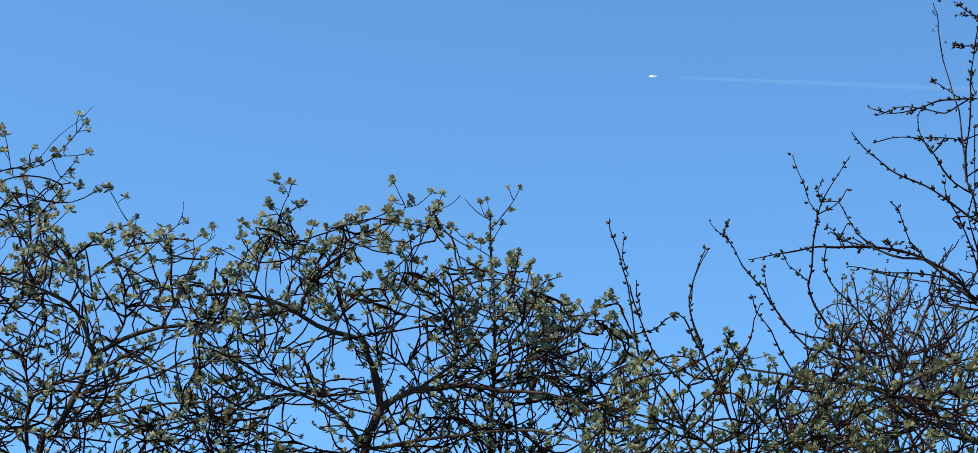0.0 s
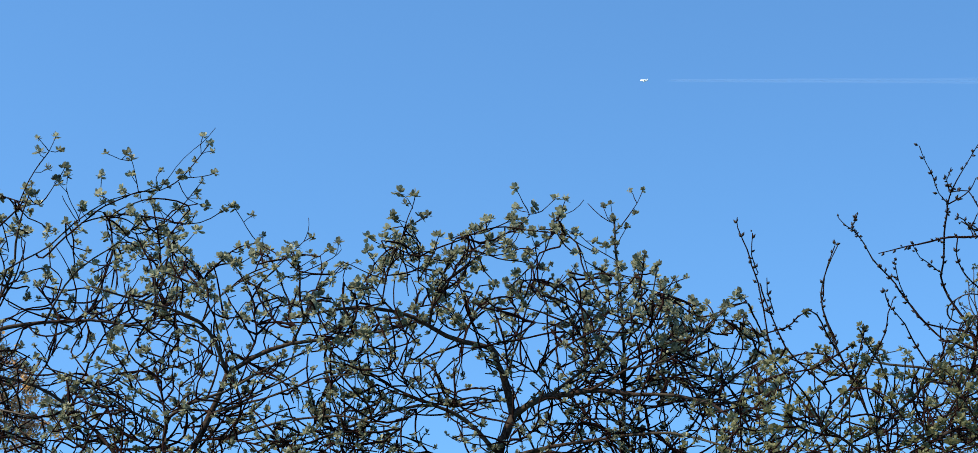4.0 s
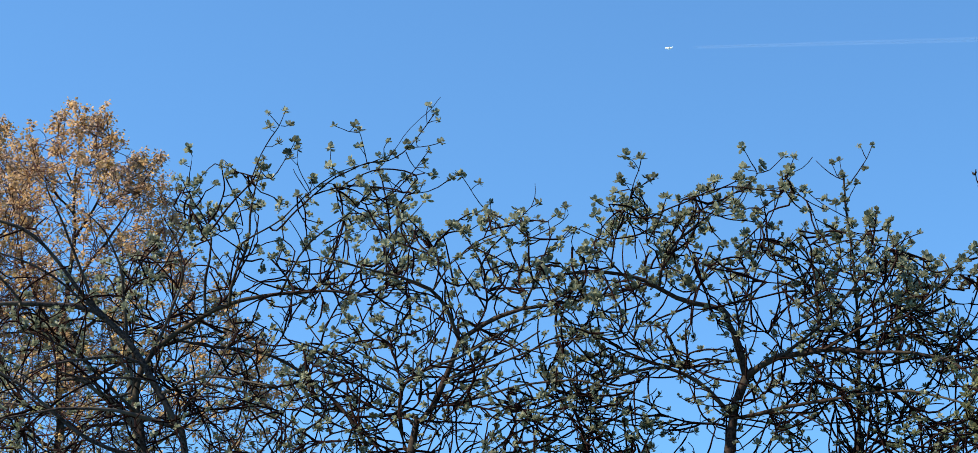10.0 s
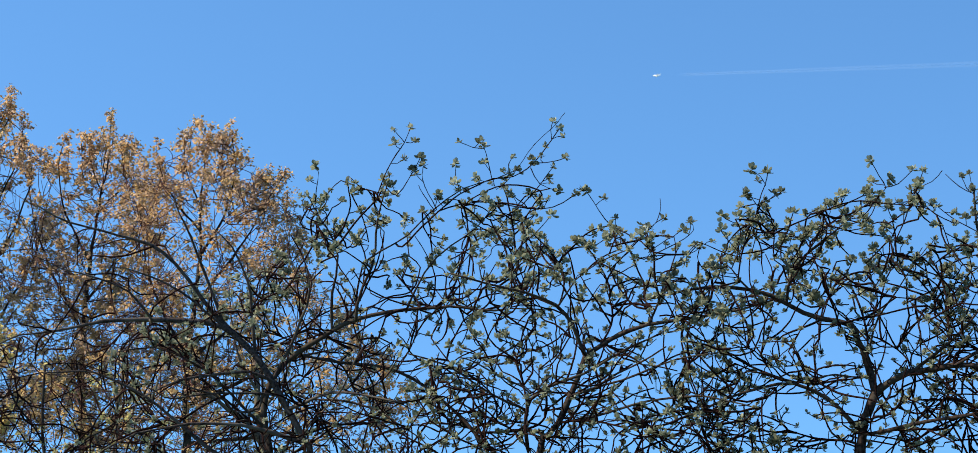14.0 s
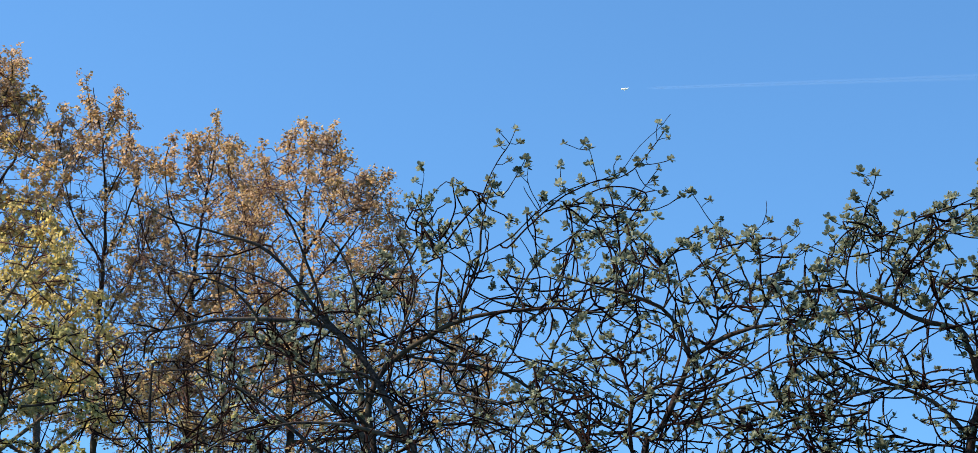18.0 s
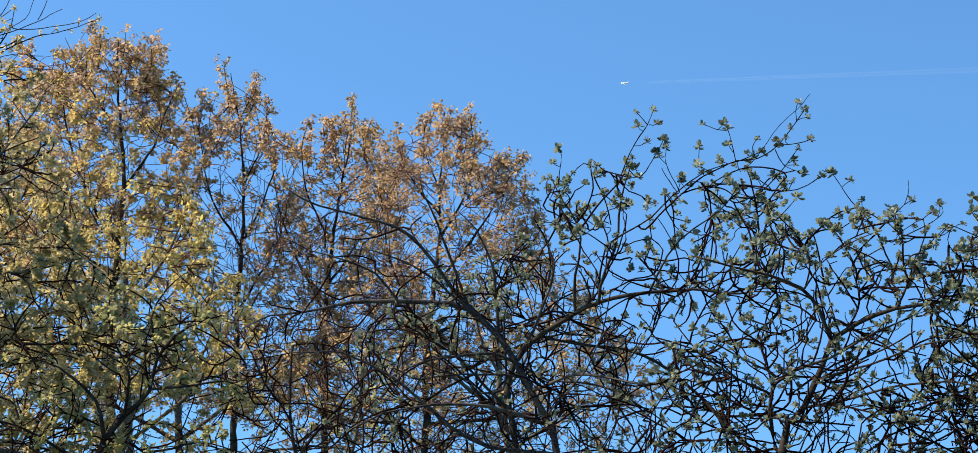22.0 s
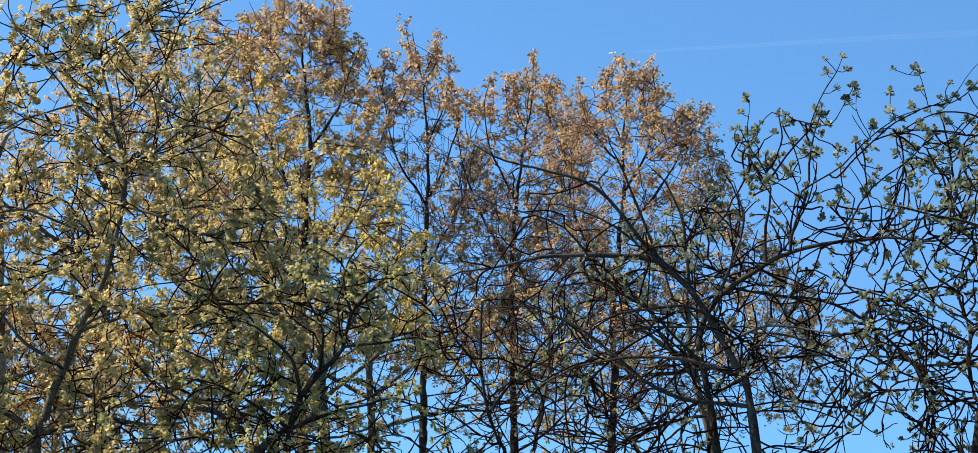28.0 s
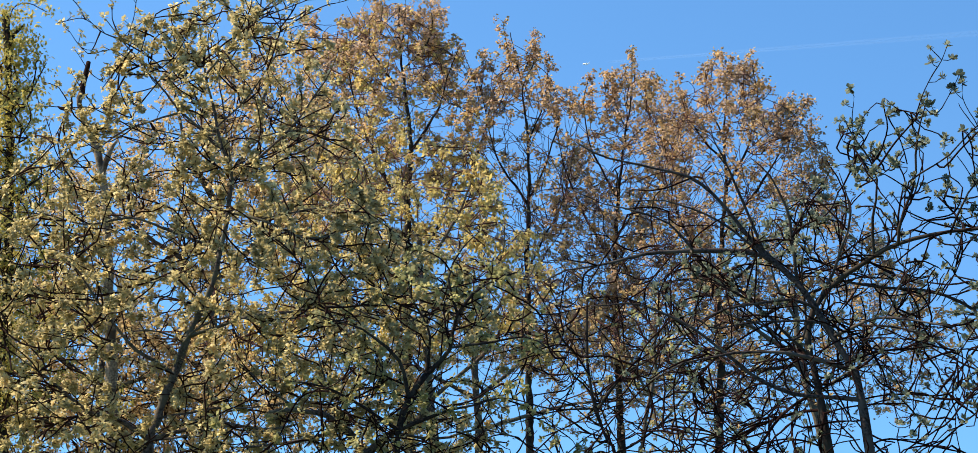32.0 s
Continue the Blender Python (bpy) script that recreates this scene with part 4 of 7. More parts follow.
tree = Tree("leafy_tree", -25.76, 15.5, 8, BARK_GREY, TWIG_BROWN)
tree.trunk([(-0.46, 0.00, -0.15), (-0.34, 0.00, 1.12), (-0.16, 0.00, 2.49), (-0.13, 0.00, 2.68), (-0.07, 0.00, 2.85), (-0.04, 0.00, 3.00), (0.04, 0.00, 3.19), (0.13, 0.00, 3.48)], (0.06, 0.03))
tree.limb([(0.13, 0.00, 3.48), (0.31, -0.07, 3.92), (0.42, -0.13, 4.46), (0.43, -0.20, 4.79), (0.30, -0.27, 5.12), (0.21, -0.33, 5.51), (0.15, -0.40, 5.89)], (0.026, 0.005))
tree.limb([(0.44, 0.00, 4.74), (0.72, -0.12, 4.97), (0.95, -0.25, 5.20), (1.14, -0.38, 5.48), (1.22, -0.50, 5.66)], (0.016, 0.004))
tree.limb([(0.30, -0.20, 4.99), (0.03, -0.30, 5.21), (-0.22, -0.40, 5.47), (-0.41, -0.50, 5.68), (-0.56, -0.60, 5.84)], (0.013, 0.003))
tree.limb([(-0.13, 0.00, 2.68), (-0.42, -0.12, 2.85), (-0.60, -0.25, 2.87), (-0.83, -0.38, 3.04), (-1.06, -0.50, 3.21)], (0.024, 0.005))
tree.limb([(0.04, 0.00, 3.19), (-0.25, -0.12, 3.37), (-0.49, -0.25, 3.63), (-0.68, -0.38, 3.90), (-0.87, -0.50, 4.06)], (0.018, 0.004))
tree.limb([(0.42, 0.00, 4.48), (0.68, -0.15, 4.41), (1.02, -0.30, 4.25), (1.34, -0.45, 4.28), (1.61, -0.60, 4.36)], (0.014, 0.004))
tree.limb([(0.13, 0.00, 3.48), (0.51, -0.15, 3.62), (0.88, -0.30, 3.66), (1.25, -0.45, 3.69), (1.53, -0.60, 3.58)], (0.016, 0.004))
tree.limb([(0.35, -0.10, 4.16), (0.01, -0.23, 4.28), (-0.33, -0.35, 4.35), (-0.69, -0.47, 4.26), (-1.01, -0.60, 4.33)], (0.014, 0.004))
tree.limb([(-0.13, 0.00, 2.68), (0.29, -0.13, 2.80), (0.71, -0.27, 2.75), (0.99, -0.40, 2.79)], (0.02, 0.007))
tree.limb([(0.21, -0.30, 5.51), (0.45, -0.40, 5.80), (0.68, -0.50, 6.04), (0.91, -0.60, 6.22)], (0.01, 0.003))
tree.limb([(0.30, -0.20, 5.09), (0.56, -0.33, 5.37), (0.74, -0.47, 5.64), (0.82, -0.60, 5.86)], (0.01, 0.003))
tree.limb([(0.03, -0.40, 5.18), (-0.39, -0.47, 5.00), (-0.75, -0.53, 4.73), (-1.02, -0.60, 4.52)], (0.01, 0.003))
tree.limb([(0.45, 0.00, 4.83), (0.54, -0.12, 4.94), (0.67, -0.25, 5.05), (0.88, -0.38, 5.08), (1.10, -0.50, 5.09)], (.011, .004))
tree.limb([(0.34, 0.00, 5.12), (0.12, -0.12, 5.06), (-0.12, -0.25, 5.05), (-0.35, -0.38, 5.06), (-0.54, -0.50, 5.11)], (.01, .003))
tree.limb([(0.42, 0.00, 4.88), (0.35, -0.17, 5.34), (0.32, -0.33, 5.60), (0.29, -0.50, 5.80)], (.009, .003))
tree.limb([(0.69, 0.00, 4.44), (0.87, -0.10, 4.48), (1.01, -0.20, 4.48), (1.19, -0.30, 4.50), (1.33, -0.40, 4.56), (1.46, -0.50, 4.69)], (.009, .004))
tree.limb([(0.04, 0.00, 3.19), (0.11, -0.10, 3.43), (0.24, -0.20, 3.55), (0.47, -0.30, 3.61), (0.70, -0.40, 3.57), (0.93, -0.50, 3.58)], (.012, .005))
tree.limb([(0.10, 0.00, 3.43), (-0.08, -0.17, 3.48), (-0.27, -0.33, 3.48), (-0.44, -0.50, 3.38)], (.01, .004))
tree.limb([(0.35, 0.00, 4.13), (0.12, -0.17, 4.06), (-0.01, -0.33, 3.92), (-0.15, -0.50, 3.83)], (.008, .003))
tree.limb([(-0.07, 0.00, 2.85), (0.32, -0.10, 2.93), (0.64, -0.20, 2.92), (0.97, -0.30, 2.96), (1.24, -0.40, 2.91), (1.56, -0.50, 2.91)], (.01, .005))
tree.limb([(-0.13, 0.00, 2.68), (0.14, -0.12, 2.71), (0.51, -0.25, 2.76), (0.88, -0.38, 2.71), (1.19, -0.50, 2.69)], (.01, .005))
tree.shoot([(-0.27, -0.50, 5.49), (-0.51, -0.50, 5.63), (-0.69, -0.50, 5.59), (-0.89, -0.50, 5.83)], (0.004, 0.002))
tree.shoot([(-0.41, -0.50, 5.68), (-0.35, -0.50, 5.93), (-0.33, -0.50, 6.11)], (0.004, 0.002))
tree.shoot([(-0.50, -0.50, 5.38), (-0.64, -0.50, 5.42), (-0.79, -0.50, 5.62)], (0.004, 0.002))
tree.shoot([(0.69, -0.50, 5.55), (0.77, -0.50, 5.86), (0.72, -0.50, 6.05), (0.52, -0.50, 6.23)], (0.006, 0.003))
tree.shoot([(0.77, -0.50, 5.86), (0.90, -0.50, 6.07), (0.94, -0.50, 6.27)], (0.005, 0.002))
tree.shoot([(0.77, -0.50, 5.83), (1.05, -0.50, 6.03), (1.33, -0.50, 6.13), (1.59, -0.50, 6.26)], (0.005, 0.002))
tree.shoot([(0.72, -0.50, 6.00), (0.49, -0.50, 5.93), (0.29, -0.50, 6.11)], (0.005, 0.002))
tree.shoot([(0.09, -0.50, 5.47), (0.39, -0.53, 5.74), (0.66, -0.55, 5.94), (0.98, -0.57, 6.08), (1.29, -0.60, 6.27)], (0.007, 0.002), leafy=False)
tree.shoot([(0.66, -0.50, 5.95), (0.79, -0.50, 6.13), (0.89, -0.50, 6.28), (0.91, -0.50, 6.44)], (0.004, 0.002), leafy=False)
tree.shoot([(0.98, -0.50, 6.10), (1.22, -0.53, 6.14), (1.43, -0.57, 6.19), (1.55, -0.60, 6.27)], (0.004, 0.002), leafy=False)
tree.shoot([(0.40, -0.50, 5.74), (0.52, -0.50, 5.95), (0.57, -0.50, 6.15), (0.66, -0.50, 6.36)], (0.005, 0.002), leafy=False)
tree.shoot([(1.11, -0.60, 6.16), (1.16, -0.60, 6.28), (1.19, -0.60, 6.41)], (0.003, 0.002), leafy=False)
tree.shoot([(0.82, -0.50, 6.04), (1.02, -0.55, 6.18), (1.07, -0.60, 6.32)], (0.003, 0.002), leafy=False)
tree.shoot([(0.40, -0.50, 5.74), (0.72, -0.53, 5.80), (0.94, -0.57, 5.88), (1.17, -0.60, 5.88)], (0.004, 0.002), leafy=False)
tree.shoot([(0.57, -0.50, 5.90), (0.49, -0.55, 6.08), (0.41, -0.60, 6.26)], (0.004, 0.002), leafy=False)
tree.shoot([(-0.12, -0.50, 4.94), (-0.29, -0.51, 5.00), (-0.62, -0.53, 5.15), (-0.80, -0.54, 5.15), (-1.03, -0.55, 5.15)], (0.0052, 0.0026))
tree.shoot([(-0.62, -0.50, 5.16), (-0.73, -0.53, 5.31), (-0.81, -0.55, 5.43)], (0.0052, 0.0026))
tree.shoot([(-0.80, -0.50, 5.16), (-0.90, -0.53, 5.31), (-1.02, -0.55, 5.34)], (0.0052, 0.0026))
tree.shoot([(-0.21, -0.50, 5.57), (-0.40, -0.51, 5.68), (-0.60, -0.53, 5.77), (-0.72, -0.54, 5.85), (-0.92, -0.55, 5.81)], (0.0052, 0.0026))
tree.shoot([(-0.36, -0.50, 5.64), (-0.47, -0.53, 5.47), (-0.57, -0.55, 5.31)], (0.0052, 0.0026))
tree.shoot([(-0.64, -0.50, 4.70), (-0.85, -0.52, 4.73), (-0.93, -0.53, 4.92), (-0.98, -0.55, 5.06)], (0.0052, 0.0026))
tree.shoot([(-0.45, -0.50, 5.73), (-0.52, -0.53, 5.87), (-0.51, -0.55, 5.99)], (0.0052, 0.0026))
tree.shoot([(-0.60, -0.50, 5.77), (-0.66, -0.53, 5.61), (-0.75, -0.55, 5.63)], (0.0052, 0.0026))
tree.shoot([(0.20, -0.50, 5.32), (0.08, -0.51, 5.40), (-0.09, -0.52, 5.47), (-0.21, -0.53, 5.56), (-0.33, -0.54, 5.65), (-0.45, -0.55, 5.72)], (0.0052, 0.0026))
tree.shoot([(-0.85, -0.50, 4.74), (-0.94, -0.53, 4.63), (-1.03, -0.55, 4.64)], (0.0052, 0.0026))
tree.shoot([(-0.29, -0.50, 5.00), (-0.39, -0.52, 5.19), (-0.44, -0.53, 5.33), (-0.39, -0.55, 5.43)], (0.0052, 0.0026))
tree.shoot([(-0.72, -0.50, 5.86), (-0.77, -0.53, 5.95), (-0.84, -0.55, 6.02)], (0.0052, 0.0026))
tree.crown([(-1.87, 4.02), (-1.62, 4.61), (-1.21, 4.83), (-0.88, 5.45), (-0.65, 5.75), (-0.50, 5.95), (-0.28, 6.15), (0.01, 6.30), (0.30, 6.37), (0.65, 6.50), (1.00, 6.36), (1.21, 5.95), (1.35, 5.49), (1.53, 4.98), (1.78, 4.58), (2.09, 4.28), (2.39, 4.09), (2.60, 3.64), (2.70, 3.04)], (78, 1650), deep=1.4, low=2.2, girth=0.9, gaps=-0.45, per=10, spurs=0.1)
tree.leaves(LEAF_OLIVE, "small", 1.4, (1.0, 0.85), single=300)
tagged(tree.root, "large tree in pale olive leaf with dark crooked limbs", "tree", "leafy trees")

tree = Tree("grey_tree", -19.70, 15.0, 51, BARK_GREY, TWIG_BROWN)
tree.trunk([(0.02, 0.00, -0.15), (-0.05, 0.00, 1.11), (-0.10, 0.00, 2.46), (-0.10, 0.00, 2.53), (-0.14, 0.00, 2.60)], (0.062, 0.05))
tree.limb([(-0.12, 0.00, 2.57), (-0.21, -0.06, 2.66), (-0.31, -0.12, 2.77), (-0.45, -0.18, 2.85), (-0.63, -0.24, 2.87), (-0.83, -0.30, 2.84)], (.036, .012))
tree.limb([(-0.11, 0.00, 2.55), (-0.02, -0.06, 2.65), (0.09, -0.12, 2.71), (0.23, -0.18, 2.77), (0.34, -0.24, 2.90), (0.40, -0.30, 3.03)], (.034, .012))
tree.limb([(-0.28, 0.00, 2.74), (-0.37, -0.07, 2.71), (-0.53, -0.15, 2.65), (-0.75, -0.22, 2.61), (-1.00, -0.30, 2.58)], (.022, .008))
tree.limb([(-0.64, 0.00, 2.89), (-0.77, -0.10, 2.97), (-0.98, -0.20, 3.14), (-1.21, -0.30, 3.30)], (.012, .004))
tree.limb([(-0.45, 0.00, 2.87), (-0.41, -0.10, 3.03), (-0.44, -0.20, 3.20), (-0.51, -0.30, 3.38)], (.012, .004))
tree.limb([(0.23, 0.00, 2.78), (0.15, -0.10, 2.95), (0.03, -0.20, 3.12), (-0.05, -0.30, 3.30)], (.012, .004))
tree.limb([(0.09, 0.00, 2.72), (0.39, -0.10, 2.67), (0.71, -0.20, 2.72), (0.99, -0.30, 2.67)], (.014, .005))
tree.crown([(-1.47, 2.92), (-1.21, 3.30), (-0.85, 3.50), (-0.43, 3.56), (-0.05, 3.52), (0.33, 3.34), (0.76, 3.16), (1.20, 2.84)], (18, 105), deep=0.9, low=2.2, girth=0.9, gaps=-0.2, per=2, spurs=0)
tree.leaves(LEAF_OLIVE, "small", 1.15, (0.6, 0.45))
tagged(tree.root, "forked grey-barked tree with thick bent limbs", "tree", "leafy trees")

tree = Tree("grey_tree", -6.50, 16.0, 52, BARK_GREY, TWIG_DARK)
tree.trunk([(0.01, 0.00, -0.15), (-0.06, 0.00, 1.12), (-0.11, 0.00, 2.49), (-0.13, 0.00, 2.66), (-0.18, 0.00, 2.89), (-0.23, 0.00, 3.09), (-0.26, 0.00, 3.30), (-0.30, 0.00, 3.50), (-0.32, 0.00, 3.70), (-0.34, 0.00, 3.96)], (0.062, 0.022))
tree.limb([(-0.24, 0.00, 3.23), (-0.39, -0.07, 3.43), (-0.53, -0.15, 3.53), (-0.68, -0.22, 3.61), (-0.83, -0.30, 3.64)], (.03, .008))
tree.limb([(-0.30, 0.00, 3.50), (-0.16, -0.10, 3.66), (-0.06, -0.20, 3.88), (-0.03, -0.30, 4.06)], (.018, .005))
tree.limb([(-0.32, 0.00, 3.70), (-0.43, -0.10, 3.89), (-0.49, -0.20, 4.08), (-0.53, -0.30, 4.27)], (.014, .005))
tree.limb([(-0.21, 0.00, 3.04), (-0.04, -0.10, 3.18), (0.16, -0.20, 3.27), (0.40, -0.30, 3.31)], (.014, .005))
tree.crown([(-1.05, 3.50), (-0.84, 4.11), (-0.54, 4.42), (-0.23, 4.47), (0.07, 4.32), (0.42, 3.95), (0.66, 3.40)], (20, 110), deep=0.9, low=2.6, girth=0.85, gaps=-0.2, per=1, spurs=0)
tree.leaves(LEAF_TAN, "small", 1.3, (0.4, 0.3))
tagged(tree.root, "grey trunk with a low fork and bare twigs", "tree", "row of tall trees behind")

tree = Tree("grey_tree", -11.77, 21.0, 53, BARK_GREY, TWIG_FAR)
tree.trunk([(0.01, 0.00, -0.15), (-0.06, 0.00, 1.27), (-0.11, 0.00, 2.83), (-0.08, 0.00, 3.02), (-0.05, 0.00, 3.29), (0.01, 0.00, 3.55), (0.07, 0.00, 3.82), (0.25, 0.00, 4.02), (0.41, 0.00, 4.22), (0.49, 0.00, 4.49)], (0.05, 0.012))
tree.limb([(0.01, 0.00, 3.55), (-0.14, -0.10, 3.81), (-0.24, -0.20, 4.06), (-0.37, -0.30, 4.24)], (.02, .006))
tree.limb([(0.07, 0.00, 3.82), (0.06, -0.10, 4.14), (0.12, -0.20, 4.46), (0.09, -0.30, 4.72)], (.018, .006))
tree.limb([(0.25, 0.00, 4.02), (0.52, -0.10, 4.08), (0.75, -0.20, 4.27), (0.91, -0.30, 4.39)], (.014, .005))
tree.crown([(-0.67, 4.08), (-0.35, 4.76), (0.05, 5.03), (0.52, 4.97), (0.93, 4.70), (1.19, 4.17)], (16, 80), deep=1.2, low=3.4, girth=0.75, gaps=-0.1, per=2, spurs=0)
tree.leaves(LEAF_TAN, "hanging", 0.8, (0.6, 0.4))
tagged(tree.root, "slender brown trunk with tan young leaves", "tree", "row of tall trees behind")

tree = Tree("thin_tree", -13.15, 16.0, 9, BARK_DARK, TWIG_DARK)
tree.trunk([(0.39, 0.00, -0.15), (0.27, 0.00, 1.14), (0.09, 0.00, 2.54), (0.02, 0.00, 2.71), (-0.08, 0.00, 2.96), (-0.14, 0.00, 3.27), (-0.15, 0.00, 3.57), (-0.14, 0.00, 3.88)], (0.03, 0.01))
tree.limb([(-0.08, 0.00, 2.96), (0.15, -0.10, 3.25), (0.45, -0.20, 3.44), (0.60, -0.30, 3.73)], (0.014, 0.004))
tree.limb([(-0.14, 0.00, 3.27), (-0.35, -0.10, 3.56), (-0.45, -0.20, 3.75), (-0.60, -0.30, 3.99)], (0.01, 0.004))
tree.limb([(0.06, 0.00, 2.59), (0.44, -0.13, 2.85), (0.74, -0.27, 3.23), (0.93, -0.40, 3.42)], (0.014, 0.005))
tree.limb([(-0.11, 0.00, 2.99), (-0.30, -0.10, 2.98), (-0.49, -0.20, 2.98), (-0.67, -0.30, 3.00), (-0.83, -0.40, 2.96)], (0.01, 0.004))
tree.crown([(-0.76, 3.27), (-0.56, 3.88), (-0.35, 4.09), (-0.05, 4.14), (0.26, 4.08), (0.56, 3.98), (0.86, 3.67), (1.05, 3.26), (1.14, 2.76)], (28, 220), deep=1.0, low=2.0, girth=0.9)
tree.leaves(LEAF_GREEN, "small", 1.3, (0.5, 0.35))
tagged(tree.root, "thin dark tree with mostly bare twigs", "tree", "leafy trees")

tree = Tree("leafy_tree", -18.64, 14.3, 10, BARK_DARK, TWIG_DARK)
tree.trunk([(-0.46, 0.00, -0.15), (-0.35, 0.00, 1.10), (-0.17, 0.00, 2.43), (-0.14, 0.00, 2.68), (-0.07, 0.00, 2.91), (0.06, 0.00, 3.09)], (0.04, 0.024))
tree.limb([(0.06, 0.00, 3.09), (0.23, -0.10, 3.27), (0.28, -0.20, 3.49), (0.48, -0.30, 3.71), (0.70, -0.40, 3.78)], (0.02, 0.005))
tree.limb([(-0.07, 0.00, 2.91), (-0.14, -0.10, 3.17), (-0.32, -0.20, 3.33), (-0.50, -0.30, 3.41), (-0.71, -0.40, 3.46)], (0.016, 0.004))
tree.limb([(0.06, 0.00, 3.09), (0.08, -0.10, 3.35), (-0.05, -0.20, 3.60), (-0.10, -0.30, 3.82)], (0.014, 0.004))
tree.limb([(0.23, -0.10, 3.27), (0.48, -0.20, 3.29), (0.75, -0.30, 3.33), (0.92, -0.40, 3.23)], (0.011, 0.004))
tree.limb([(-0.14, 0.00, 2.68), (-0.40, -0.17, 2.84), (-0.67, -0.33, 2.96), (-0.96, -0.50, 2.99)], (0.014, 0.004))
tree.limb([(0.28, -0.20, 3.49), (0.21, -0.27, 3.73), (0.30, -0.33, 3.95), (0.43, -0.40, 4.07)], (0.01, 0.003))
tree.limb([(-0.14, 0.00, 2.68), (0.22, -0.17, 2.80), (0.57, -0.33, 2.88), (0.82, -0.50, 2.82)], (0.014, 0.004))
tree.crown([(-1.22, 3.08), (-0.87, 3.54), (-0.51, 3.81), (-0.15, 4.05), (0.22, 4.19), (0.58, 4.05), (0.81, 3.78), (0.99, 3.36), (1.17, 2.82)], (26, 190), deep=1.0, low=2.0, girth=0.9, per=4)
tree.leaves(LEAF_GREEN, "small", 1.6, (0.8, 0.65), single=150)
tagged(tree.root, "crooked dark-limbed tree with small green leaves", "tree", "leafy trees")

tree = Tree("twiggy_tree", 24.91, 15.0, 11, TWIG_GREY, TWIG_GREY)
tree.trunk([(0.07, 0.00, -0.15), (0.05, 0.00, 1.40), (0.01, 0.00, 3.10), (0.00, 0.00, 3.57), (-0.01, 0.00, 3.95), (-0.02, 0.00, 4.33), (-0.04, 0.00, 4.57)], (0.035, 0.006))
tree.limb([(0.00, 0.00, 3.57), (-0.19, -0.10, 3.93), (-0.25, -0.20, 4.30), (-0.29, -0.30, 4.47)], (0.012, 0.004))
tree.limb([(-0.01, 0.00, 3.76), (0.22, -0.10, 4.11), (0.32, -0.20, 4.38), (0.37, -0.30, 4.45)], (0.012, 0.004))
tree.limb([(-0.00, 0.00, 3.48), (0.44, -0.10, 3.92), (0.59, -0.20, 4.18), (0.72, -0.30, 4.25)], (0.014, 0.004))
tree.crown([(-0.71, 3.77), (-0.51, 4.29), (-0.36, 4.53), (-0.13, 4.59), (0.06, 4.66), (0.24, 4.56), (0.38, 4.60), (0.60, 4.45), (1.00, 4.21), (1.19, 3.55)], (48, 950), deep=0.6, low=2.4, girth=0.85, spurs=0, lift=0.6, rise=1.6, per=1)
tree.leaves(LEAF_HEDGE, "small", 0.95, (0.9, 0.8))
tagged(tree.root, "grey twiggy tree with tiny leaf buds", "tree", "row of budding trees")

tree = Tree("bare_tree", -6.00, 12.4, 12, BARK_LIGHTER, TWIG_DARK)
tree.trunk([(0.33, 0.00, -0.15), (0.20, 0.00, 1.22), (0.00, 0.00, 2.71), (-0.04, 0.00, 2.89), (-0.16, 0.00, 3.11), (-0.26, 0.00, 3.29), (-0.37, 0.00, 3.45), (-0.50, 0.00, 3.58), (-0.57, 0.00, 3.65)], (0.030, 0.018))
tree.limb([(-0.57, 0.00, 3.65), (-0.72, -0.06, 3.81), (-0.87, -0.11, 4.01), (-1.03, -0.17, 4.12), (-1.23, -0.23, 4.17), (-1.41, -0.29, 4.21), (-1.60, -0.34, 4.26), (-1.71, -0.40, 4.32)], (0.0147, 0.0039))
tree.limb([(-0.50, 0.00, 3.58), (-0.68, -0.07, 3.65), (-1.03, -0.13, 3.65), (-1.29, -0.20, 3.62), (-1.51, -0.27, 3.57), (-1.77, -0.33, 3.52), (-1.94, -0.40, 3.43)], (0.0196, 0.0039))
tree.limb([(-0.26, 0.00, 3.29), (-0.40, -0.10, 3.32), (-0.63, -0.20, 3.29), (-0.81, -0.30, 3.25), (-1.03, -0.40, 3.13)], (0.0127, 0.0039))
tree.limb([(-0.57, 0.00, 3.65), (-0.68, -0.12, 3.95), (-0.76, -0.25, 4.13), (-0.83, -0.38, 4.26), (-0.86, -0.50, 4.35)], (0.0118, 0.0029))
tree.limb([(-0.37, 0.00, 3.45), (-0.40, -0.10, 3.72), (-0.42, -0.20, 3.90), (-0.52, -0.30, 4.08), (-0.63, -0.40, 4.18)], (0.0127, 0.0029))
tree.limb([(-0.26, 0.00, 3.29), (-0.13, -0.10, 3.56), (-0.05, -0.20, 3.74), (-0.05, -0.30, 3.92), (-0.09, -0.40, 4.06)], (0.0118, 0.0029))
tree.limb([(-0.04, 0.00, 2.89), (-0.35, -0.10, 2.97), (-0.66, -0.20, 3.00), (-0.96, -0.30, 2.95), (-1.24, -0.40, 2.82)], (0.0137, 0.0049))
tree.limb([(-0.16, 0.00, 3.11), (0.11, -0.13, 3.20), (0.34, -0.27, 3.15), (0.56, -0.40, 3.10)], (0.0118, 0.0039))
